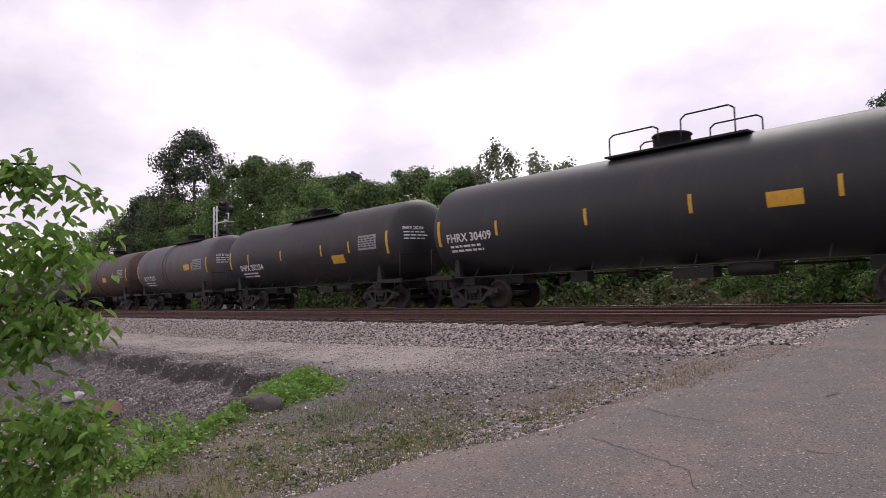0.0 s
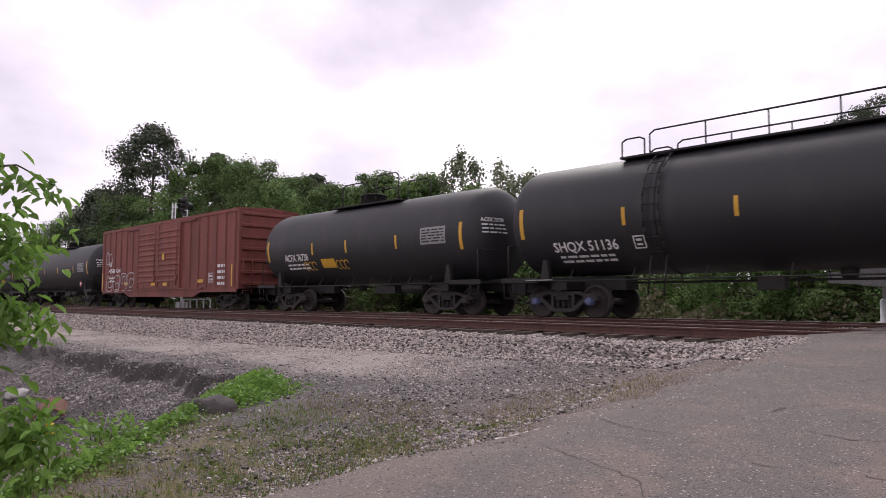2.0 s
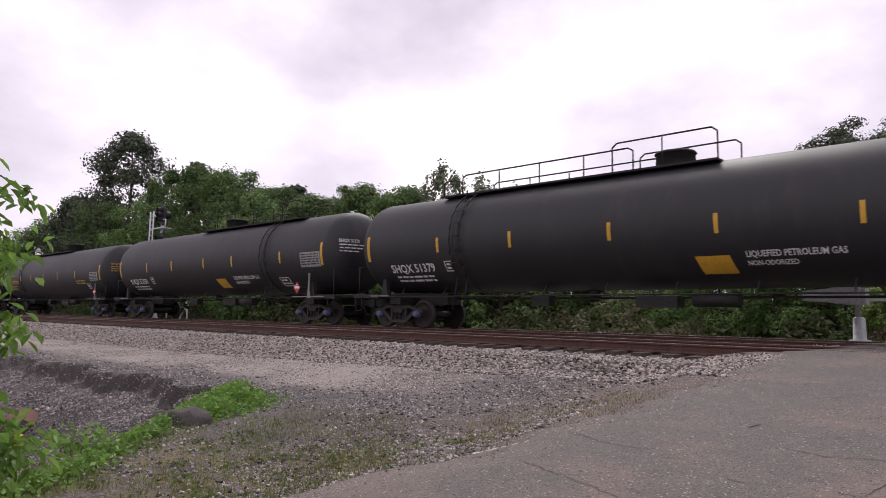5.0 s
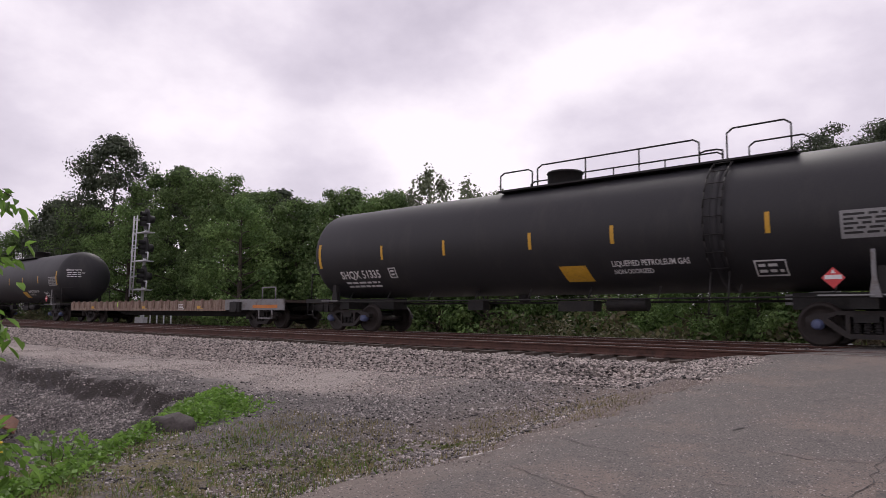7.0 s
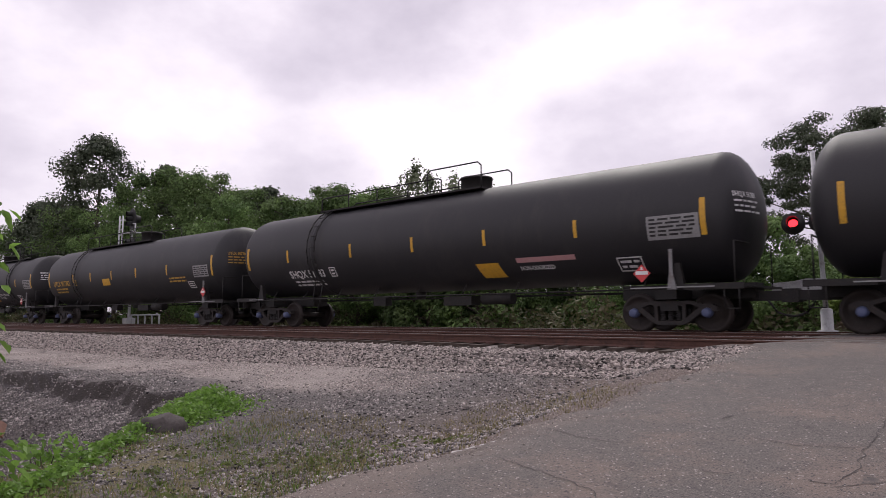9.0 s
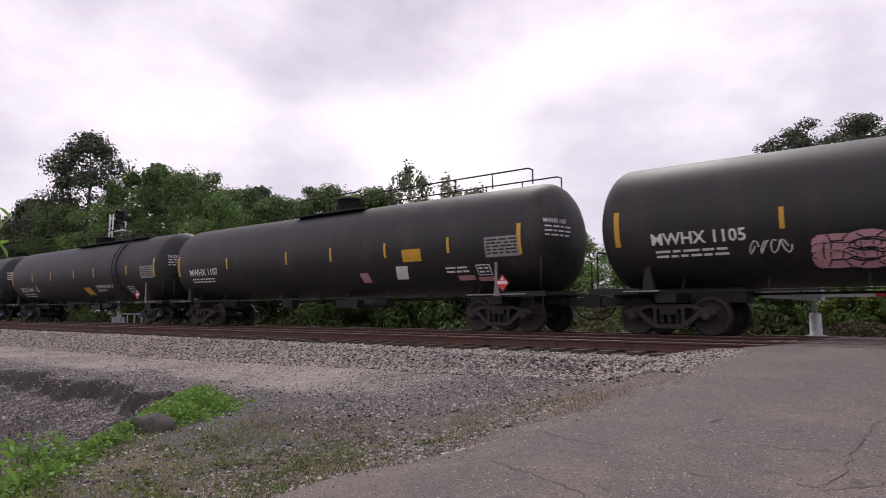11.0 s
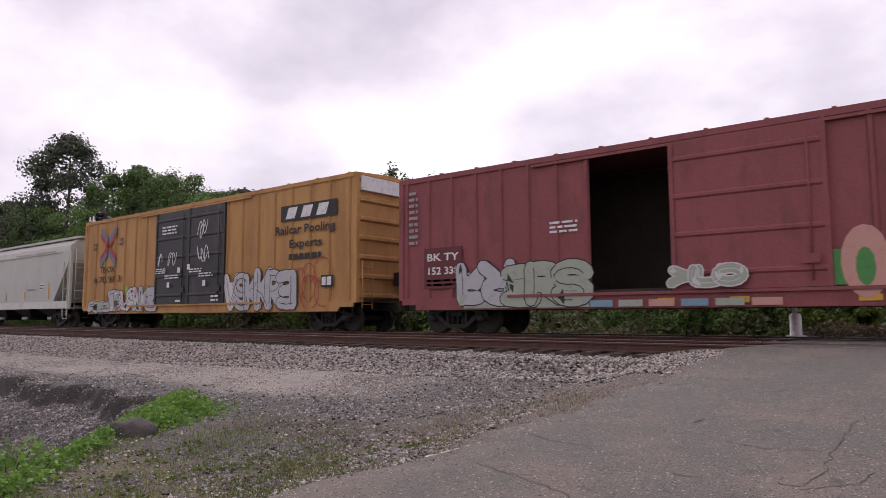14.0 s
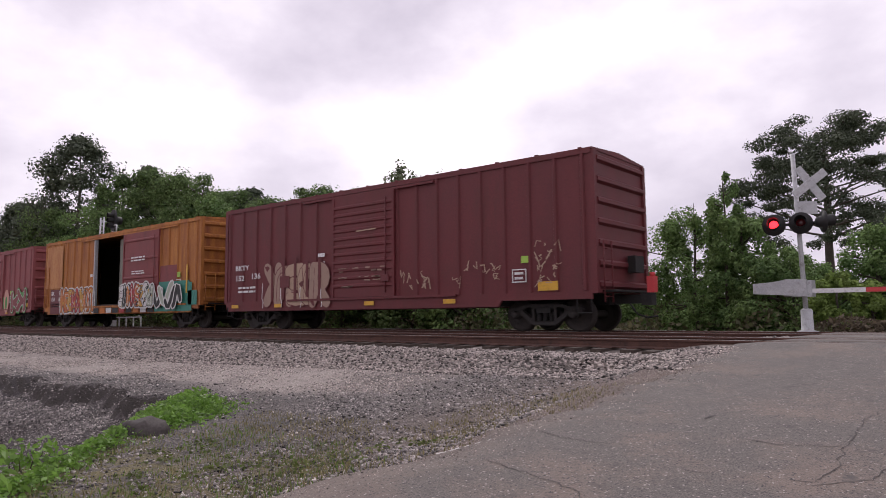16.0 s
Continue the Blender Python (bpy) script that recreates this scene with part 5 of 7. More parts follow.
    for k in range(5):
        x = -half + 2.5 + k * (L - 5) / 4
        part("hatch", mesh_of("hatch", lambda bm: lathe(bm, [(top + 0.2, 0.38), (top + 0.36, 0.38), (top + 0.4, 0)], 14, "z")), m_hopper, car, "", pose(x, 0, 0))
    part("edge_rib", lambda bm: [quad_box(bm, -half + 1.0, half - 1.0, -y - 0.055, -y + 0.02, z, z + 0.05) for z in (3.93,)], m_hopper, car)
    add_couplers(car, half + 0.05)
    side = Side(car, half, -y - 0.035)
    side.words("UTCX", 1.25, 2.25, 0.26, m_ink, "railway_initials")
    side.words("1641", 1.25, 1.93, 0.26, m_ink, "car_number")
    side.patch("data_plate", 15.3, 2.0, 0.5, 0.36, m_white, "white framed stencil")
    side.bars(15.33, 2.03, 0.44, 0.3, 2, m_ink, 7)
    for x in (1.0, 5.0, 7.6, 10.4, 13.2, 16.4):
        side.patch("reflector", x, 1.5, 0.1, 0.45 if 1.5 < x < 16 else 0.9, m_yellow, "yellow reflector strip")
    side.bars(13.6, 1.95, 1.0, 0.2, 1, m_plate, 8)
    return car, side


hop_car, hop = hopper(263.15, 282.0)
for k in range(5):
    hop.stroke([(3.8 + 0.3 * k + 0.2 * math.cos(a), 1.72 + 0.38 * math.sin(a * 1.4 + k)) for a in np.linspace(0, 5.5, 14)], 0.03, m_ink, 0.02, "scrawl", "thin black sprayed outline")
m_rust_thin = surface("thin_rust_bleed", (0.36, 0.33, 0.28), (0.42, 0.38, 0.32), 0.7, 0, 30, 2.5, 0.03, (0.34, 0.2, 0.11), 0.6, 1)
for x, z, w in ((14.6, 3.98, 2.6), (11.8, 3.98, 2.2), (6.0, 3.98, 3.0), (2.6, 3.98, 1.4)):
    hop.patch("rust_streak", x, z + 0.02, w, 0.07, m_rust_thin, "orange rust bleeding along the roof edge", 0.03)

# yellow boxcar with black plug doors
tbox_car, tbox, add_door = boxcar(283.75, 303.15, "ochre yellow boxcar with black plug doors and graffiti", m_box_yellow, 5.2, 0.98, (7.04, 12.23), belly=(0.6, 18.6))
add_door(7.04, 9.64, m_box_black, 5)
add_door(9.64, 12.23, m_box_black, 5)
for u in (-1, 1):
    for v in (-1, 1):
        mx, mz = 2.5, 3.88
        def arm(a, b, h):
            return [(mx + u * a, mz + v * 0.0 + v * h), (mx + u * a, mz + v * (h + 0.26)), (mx + u * b, mz + v * (h + 0.26) + v * 0.52), (mx + u * b, mz + v * h + v * 0.52)]
        tbox.shape("emblem_bar", arm(0.06, 0.78, -0.08), m_spray["crimson"], "red emblem bar", 0.012)
        tbox.shape("emblem_bar", arm(0.06, 0.78, 0.19), m_emblem_blue, "blue emblem bar", 0.012)
tbox.words("TB OX", 1.79, 2.64, 0.42, m_ink, "railway_initials", 1.46)
tbox.words("6 70 91 3", 1.15, 2.17, 0.42, m_ink, "car_number", 2.7)
for w, x, z in (("next", 0.95, 4.0), ("load", 0.98, 3.78), ("any", 3.6, 4.1), ("road", 3.5, 3.88)):
    tbox.words(w, x, z, 0.26, m_ink)
tbox.patch("emblem_block", 15.62, 3.9, 2.95, 0.56, m_ink, "black emblem block")
for k in range(3):
    u = 16.0 + 0.82 * k
    tbox.shape("emblem_bar", [(u - 0.1, 3.98), (u + 0.4, 3.98), (u + 0.56, 4.38), (u + 0.06, 4.38)], m_white, "white slanted emblem bar", 0.012)
tbox.words("Railcar Pooling", 15.3, 3.44, 0.42, m_ink, width=3.2)
tbox.words("Experts", 16.1, 2.93, 0.42, m_ink, width=1.75)
tbox.bars(16.1, 2.4, 1.75, 0.42, 1, m_ink, 3)
tbox.patch("label", 1.25, 1.1, 0.5, 0.24, m_yellow, "yellow label")
tbox.graffiti(2.85, 7.0, 0.75, 1.9, 7, [m_spray["silver"], m_spray["white"], m_spray["silver"]], m_ink, 11, 0.016, None, 2, None, 3)
for k in range(16):
    u, v, q = 2.2 + 0.29 * k, 0.8 + 1.05 * (k * 0.618 % 1), 0.07 + 0.05 * (k % 3)
    tbox.shape("graffiti_facet", [(u, v - q), (u + q, v), (u + 0.3 * q, v + q), (u - q, v + 0.3 * q)], m_spray[["lime", "orange", "sage", "pink"][k % 4]], "small sprayed colour", 0.034 + 0.0005 * k)
tbox.graffiti(0.8, 2.8, 0.72, 1.3, 4, [m_spray["silver"], m_spray["sage"]], m_ink, 15, 0.016, None, 2)
tbox.graffiti(12.35, 16.35, 0.68, 2.35, 6, [m_spray["silver"], m_spray["white"]], m_ink, 12, 0.02, None, 2)
for x, z, a, b in ((17.2, 1.5, 0.34, 0.42), (17.25, 1.35, 0.5, 0.58), (17.2, 2.0, 0.32, 0.34), (17.9, 2.1, 0.42, 0.42), (17.95, 1.35, 0.44, 0.5), (16.75, 1.7, 0.3, 0.5)):
    tbox.stroke([(x + a * math.cos(t), z + b * math.sin(t)) for t in np.linspace(0.3 + x, 5.9 + x, 20)], 0.035, m_spray["crimson"], 0.02, "scrawl", "thin red sprayed outline")
tbox.patch("notice", 17.85, 1.5, 0.6, 0.4, m_ink, "black framed notice", 0.03)
for x in (17.9, 18.16):
    tbox.patch("notice_field", x, 1.56, 0.2, 0.28, m_white, "white notice field", 0.036)
part("end_panel", lambda bm: quad_box(bm, 9.72, 9.86, -1.4, 1.4, 4.66, 5.14), m_white, tbox_car, "white stencilled panel at the top of the end wall")
for k, (x, z) in enumerate(((10.6, 4.1), (10.8, 3.95), (11.0, 4.15), (10.6, 3.1), (10.9, 3.0), (11.15, 3.1), (7.6, 2.95), (8.4, 2.95), (8.75, 2.95))):
    tbox.stroke([(x + 0.16 * math.cos(a), z + 0.28 * math.sin(a * 1.5 + k)) for a in np.linspace(0, 5, 12)], 0.04, m_white, 0.15, "scrawl", "white sprayed tag")
for x, z, w, h, n in ((7.7, 4.0, 1.2, 0.4, 3), (7.25, 2.35, 0.8, 0.25, 3), (8.0, 2.1, 1.1, 0.2, 2), (9.9, 2.3, 0.9, 0.2, 2), (10.6, 2.1, 1.0, 0.2, 2), (8.9, 1.1, 0.4, 0.15, 1), (11.5, 1.1, 0.5, 0.3, 2)):
    tbox.y -= 0.14
    tbox.bars(x, z, w, h, n, m_white, int(x * 7))
    tbox.y += 0.14
for x, z in ((8.2, 1.75), (9.0, 2.35), (10.9, 1.75), (9.75, 2.45)):
    tbox.patch("notice", x, z, 0.2, 0.22, m_white, "white paper notice", 0.15)

# maroon boxcar with its door half open
red_car, red_side, add_door = boxcar(305.2, 321.1, "maroon boxcar with its sliding door half open", m_box_maroon, 4.62, 1.0, (6.3, 11.5), (6.3, 8.38), belly=(0.6, 13.4))
add_door(8.38, 11.6, m_box_maroon, 4)
red_side.patch("number_panel", 0.95, 1.3, 1.4, 1.2, m_panel, "dark maroon number panel", 0.008)
red_side.words("BK TY", 1.05, 2.12, 0.30, m_white, "railway_initials", 1.2)
red_side.words("152 338", 1.05, 1.72, 0.30, m_white, "car_number", 1.2)
red_side.bars(1.05, 1.35, 1.1, 0.25, 2, m_white, 21)
red_side.patch("paint_patch", 2.42, 0.72, 3.85, 1.0, m_spray["sage"], "pale green sprayed ground", 0.01)
red_side.graffiti(2.4, 6.2, 0.72, 2.05, 5, [m_spray["sage"], m_spray["sage"], m_spray["silver"]], m_ink, 22, 0.016, None, 1, m_ink, 2, 0.5)
red_side.shape("graffiti_facet", [(4.0, 0.8), (4.75, 0.8), (4.75, 1.5), (4.4, 1.85), (4.05, 1.55)], m_spray["salmon"], "salmon sprayed patch", 0.0135)
red_side.shape("graffiti_letter", [(12.15 + 0.42 * math.cos(a), 1.55 + 0.72 * math.sin(a)) for a in np.linspace(0, 6.0, 16)], m_spray["salmon"], "beige sprayed ring", 0.016)
red_side.shape("graffiti_facet", [(12.15 + 0.17 * math.cos(a), 1.45 + 0.38 * math.sin(a)) for a in np.linspace(0, 6.0, 12)], m_spray["green"], "", 0.02)
red_side.graffiti(13.2, 15.0, 0.8, 2.3, 2, [m_panel_red], m_spray["white"], 24, 0.02, m_spray["green"], 1, None, 0, 0.4)
red_side.patch("paint_patch", 14.25, 1.15, 0.7, 0.9, m_spray["green"], "green sprayed patch", 0.014)
red_side.patch("paint_patch", 11.4, 1.1, 0.5, 0.7, m_spray["green"], "green sprayed patch", 0.013)
red_side.graffiti(8.45, 9.9, 1.12, 1.7, 3, [m_spray["blue"], m_spray["sage"], m_spray["silver"]], m_spray["white"], 25, 0.15, None, 1, None, 3, 0.4)
red_side.bars(9.9, 1.5, 1.3, 0.14, 1, m_gold, 26)
framed(red_side, 12.65, 1.45, 0.4, 0.4, m_white, m_box_maroon, "white framed stencil")
red_side.patch("sticker", 12.7, 1.95, 0.2, 0.2, m_lime, "lime green sticker")
red_side.patch("label", 15.05, 1.16, 0.5, 0.22, m_yellow, "yellow label")
for x in (2.8, 8.0, 9.6, 12.0):
    red_side.patch("reflector", x, 0.78, 0.4, 0.13, m_yellow, "yellow reflector strip")
red_side.bars(5.2, 2.6, 0.8, 0.35, 3, m_white, 27)
red_side.bars(15.1, 1.5, 0.4, 0.5, 2, m_white, 28)
red_side.bars(0.35, 2.6, 0.35, 1.7, 9, m_plate, 29)
for k in range(6):
    red_side.patch("paint_patch", 6.3 + 0.75 * k, 0.72, 0.6, 0.16, [m_spray["blue"], m_spray["sage"], m_spray["salmon"]][k % 3], "sprayed patch on the sill", 0.03)

# orange boxcar with an open door
or_car, or_side, add_door = boxcar(323.1, 339.0, "rusting orange boxcar with an open door and graffiti", m_box_orange, 4.62, 1.0, (6.28, 12.6), (6.28, 9.35), belly=(0.5, 15.2))
add_door(9.35, 12.68, m_panel_red, 4)
or_side.patch("paint_fade", 0.25, 2.1, 2.1, 2.3, m_rust_pale, "faded pale rust patch", 0.004)
part("inner_panel", lambda bm: quad_box(bm, -8.0 + 8.3, -8.0 + 9.36, -1.3, -1.26, 1.15, 4.3), surface("grey_plywood", (0.15, 0.15, 0.125), (0.22, 0.215, 0.18), 0.85, 0, 20, 1.5, 0.1), or_car, "grey plywood board inside the doorway")
part("door_jamb", lambda bm: quad_box(bm, -8.0 + 6.28 - 0.02, -8.0 + 6.28 + 0.08, -1.66, -1.5, 1.05, 4.4), m_steel, or_car, "pale worn door jamb")
or_side.patch("number_panel", 0.9, 0.7, 1.6, 1.33, m_panel, "dark maroon number panel", 0.008)
or_side.words("BK", 1.02, 1.72, 0.30, m_white, "railway_initials")
or_side.words("150", 1.02, 1.40, 0.30, m_white, "car_number")
or_side.words("TY", 1.98, 1.72, 0.30, m_white, "railway_initials")
or_side.words("879", 1.98, 1.40, 0.30, m_white, "car_number")
or_side.bars(1.02, 1.05, 1.3, 0.25, 2, m_white, 31)
or_side.patch("patch_panel", 12.75, 1.0, 1.4, 1.75, m_panel_red, "maroon repainted lower panel", 0.008)
or_side.graffiti(2.4, 6.15, 0.75, 2.1, 8, [m_spray["orange"], m_spray["gold"], m_spray["crimson"], m_spray["orange"]], m_ink, 32, 0.02, m_spray["white"], 2, m_spray["white"], 5)
or_side.graffiti(9.4, 12.3, 0.95, 2.1, 8, [m_spray["crimson"], m_spray["gold"], m_spray["orange"], m_spray["sage"], m_spray["white"], m_ink], m_ink, 33, 0.15, m_spray["white"], 2, m_spray["white"], 6)
or_side.patch("paint_patch", 12.3, 0.74, 2.9, 1.3, m_spray["teal"], "teal sprayed ground", 0.012)
for k, (u, v, lean) in enumerate(((12.6, 1.42, 0.3), (13.3, 1.5, 0.6), (13.85, 1.36, 0.5), (14.5, 1.4, -0.2))):
    path = [(u - 0.35 + 0.1 * q + lean * 0.09 * q, v + 0.42 * math.cos(0.75 * q + k)) for q in range(8)]
    for name, w, paint, lift in (("graffiti_outline", 0.36, m_spray["white"], 0.14), ("graffiti_letter", 0.22, m_ink if k != 1 else m_spray["sage"], 0.1412)):
        bm = bmesh.new()
        or_side.fat(bm, path, w, lift + 0.003 * k)
        part(name, bm, paint, or_car, "broad sprayed swoosh")
or_side.patch("paint_patch", 14.5, 0.75, 0.9, 1.2, m_spray["teal"], "teal sprayed patch", 0.014)
or_side.patch("paint_patch", 15.1, 1.0, 0.7, 0.6, m_spray["teal"], "teal sprayed patch", 0.014)
for k in range(9):
    or_side.patch("paint_patch", 6.3 + 0.68 * k, 0.72, 0.55, 0.24, [m_ink, m_spray["orange"], m_spray["white"], m_ink, m_spray["crimson"]][k % 5], "sprayed patch on the sill", 0.03)
framed(or_side, 14.0, 1.7, 0.5, 0.4, m_white, m_box_orange, "white framed stencil")
or_side.patch("sticker", 14.2, 2.2, 0.25, 0.22, m_lime, "lime green sticker")
or_side.patch("reflector", 14.95, 1.5, 0.12, 1.2, m_yellow, "yellow reflector strip", 0.03)
or_side.patch("notice", 5.75, 2.55, 0.25, 0.14, m_white, "white notice")
or_side.y -= 0.14
or_side.bars(10.3, 3.05, 1.3, 0.26, 2, m_white, 35)
or_side.bars(10.4, 2.45, 1.2, 0.2, 2, m_white, 36)
or_side.y += 0.14
part("side_ladder", lambda bm: ladder_shape(bm, -7.85, -7.3, -1.62, 1.1, 3.3, 5), m_box_orange, or_car)

# the last car
last_car, last_side, add_door = boxcar(340.95, 356.95, "dark red boxcar with scuffed paint and pale scrawls", m_box_dark, 4.62, 1.0, (6.38, 9.27), belly=(0.2, 13.1))
add_door(6.38, 9.27, m_box_dark, 11)
last_side.words("BKTY", 0.7, 2.25, 0.26, m_white, "railway_initials", 0.9)
last_side.words("152", 0.7, 1.85, 0.28, m_white, "car_number", 0.6)
last_side.words("136", 1.72, 1.9, 0.28, m_white, "car_number", 0.6)
last_side.bars(0.9, 1.35, 1.1, 0.3, 2, m_white, 41)
last_side.graffiti(2.75, 6.05, 0.74, 2.45, 5, [m_spray["beige"], m_spray["beige"], m_spray["sand"]], m_box_dark, 42, 0.014, None, 1, None, 1, 0.66)
last_side.patch("notice_panel", 3.55, 1.5, 0.55, 0.42, m_panel, "dark notice panel", 0.045)
for k in range(5):
    last_side.patch("bare_patch", 3.0 + 0.66 * k, 1.05 + 0.1 * (k % 2), 0.14, 1.25 + 0.15 * (k % 3), m_box_dark, "dark red unpainted strip", 0.036)
for k in range(4):
    u = 2.5 + 1.1 * k
    last_side.stroke([(u, 1.7 - 0.1 * k), (u - 0.03, 1.15), (u + 0.05, 0.98), (u + 0.02, 0.78)], 0.03, m_white, 0.04, "scrawl", "white sprayed outline")
scr = random.Random(9)
for x, z, s, n in ((9.7, 1.75, 0.25, 5), (10.2, 1.6, 0.25, 6), (10.6, 1.45, 0.2, 4), (11.6, 1.5, 0.12, 3), (12.2, 1.9, 0.2, 3), (12.7, 1.85, 0.25, 4), (13.05, 1.6, 0.2, 5), (14.5, 2.1, 0.16, 5), (14.8, 2.1, 0.16, 4), (14.5, 1.75, 0.14, 4), (14.85, 1.6, 0.18, 5), (14.5, 1.4, 0.12, 3)):
    for k in range(n):
        u, v = x + scr.uniform(-s, s), z + scr.uniform(-s, s)
        last_side.stroke([(u, v), (u + scr.uniform(-0.1, 0.16), v + scr.uniform(-0.16, 0.16)), (u + scr.uniform(-0.1, 0.2), v + scr.uniform(-0.2, 0.2))], scr.uniform(0.02, 0.045), m_spray["beige"], 0.02, "scrawl", "pale sprayed scrawl")
last_side.patch("sticker", 13.9, 1.84, 0.22, 0.18, m_lime, "lime green sticker")
framed(last_side, 13.6, 1.32, 0.45, 0.36, m_white, m_box_dark, "white framed stencil")
last_side.patch("label", 14.4, 1.08, 0.6, 0.24, m_yellow, "yellow label")
for x in (0.5, 3.2, 7.9, 11.2):
    last_side.patch("reflector", x, 0.8, 0.45, 0.13, m_yellow, "yellow reflector strip", 0.03)
last_side.patch("notice", 5.6, 2.5, 0.35, 0.12, m_white, "white notice")
last_side.patch("notice", 5.7, 2.15, 0.25, 0.18, m_white, "white notice")
for k in range(26):
    u, v = 6.7 + scr.uniform(0, 2.0), scr.choice((1.32, 1.42, 1.62, 1.72, 1.92, 2.02))
    last_side.stroke([(u, v), (u + scr.uniform(0.1, 0.4), v + scr.uniform(-0.02, 0.02))], scr.uniform(0.02, 0.05), m_spray["sand"], 0.1, "scuff", "pale scuffed paint")
last_side.stroke([(7.6, 3.22), (8.5, 3.24)], 0.04, m_spray["beige"], 0.1, "scuff", "pale scuffed paint")
part("end_marker", lambda bm: [quad_box(bm, 8.75, 8.93, -0.13, 0.13, 1.0, 1.42), tube(bm, (8.85, 0, 1.42), (8.85, 0, 1.52), 0.07, 0.07, 10)], m_red, last_car, "red end-of-train marker box")


# ---- signals ----
def block_signal(x, y):
    sg = thing("block_signal", "galvanised railway signal mast with three black heads", "railway signal", at=pose(x, y, -0.2))
    part("mast", lambda bm: [tube(bm, (0, 0, -0.9), (0, 0, 7.4), 0.1, 0.09, 10), quad_box(bm, -0.3, 0.3, -0.3, 0.3, -0.8, 0.5)], m_galv, sg)

    def lad(bm):
        for u in (-1.35, -0.85):
            tube(bm, (u, -0.3, 1.9), (u + 0.12, -0.3, 7.5), 0.05, 0.05, 6)
        for k in range(15):
            tube(bm, (-1.35, -0.3, 2.1 + 0.37 * k), (-0.8, -0.3, 2.1 + 0.37 * k), 0.03, 0.03, 5)
    part("ladder", lad, m_galv, sg, "galvanised ladder")
    for z in (2.4, 4.35, 6.3):
        hd = part("signal_head", lambda bm, q=z: [prism(bm, [(0.46 * math.cos(a), q + 0.85 + 0.74 * math.sin(a)) for a in np.linspace(0, 2 * math.pi, 21)[:-1]], -0.28, -0.2, "y"), tube(bm, (0, -0.2, q + 0.85), (0, 0.25, q + 0.85), 0.3, 0.26, 12)], m_ink, sg, "black oval signal head", pose(0.55, 0, 0))
        part("hood", lambda bm, q=z: [tube(bm, (0, -0.28, q + 0.5 + 0.34 * k), (0, -0.65, q + 0.5 + 0.34 * k), 0.15, 0.16, 10, False) for k in range(3)], m_ink, hd)
        part("bracket", lambda bm, q=z: [pipe(bm, [(-1.3, -0.25, q - 0.02), (1.0, -0.25, q - 0.02), (1.05, -0.25, q + 0.5), (0.3, -0.25, q + 0.55)], 0.05), pipe(bm, [(-1.3, -0.25, q - 0.02), (-1.3, -0.25, q + 0.9), (-0.1, -0.1, q + 0.9)], 0.04), quad_box(bm, -0.2, 1.0, -0.5, 0.2, q - 0.1, q - 0.05)], m_galv, sg, "galvanised platform bracket")
    return sg


block_signal(-46.3, 21.2)
fence = thing("post_rail", "white pipe railing at the signal's foot", "railing", at=pose(-44.5, 21.0, -0.85))
for k in range(5):
    part("post", mesh_of("rail_post", lambda bm: tube(bm, (0, 0, 0), (0, 0, 1.35), 0.05, 0.05, 8)), m_steel, fence, "", pose(k * 0.95 - 1.0, 0, 0))
part("top_rail", lambda bm: tube(bm, (-1.0, 0, 1.33), (2.8, 0, 1.33), 0.04, 0.04, 8), m_steel, fence)


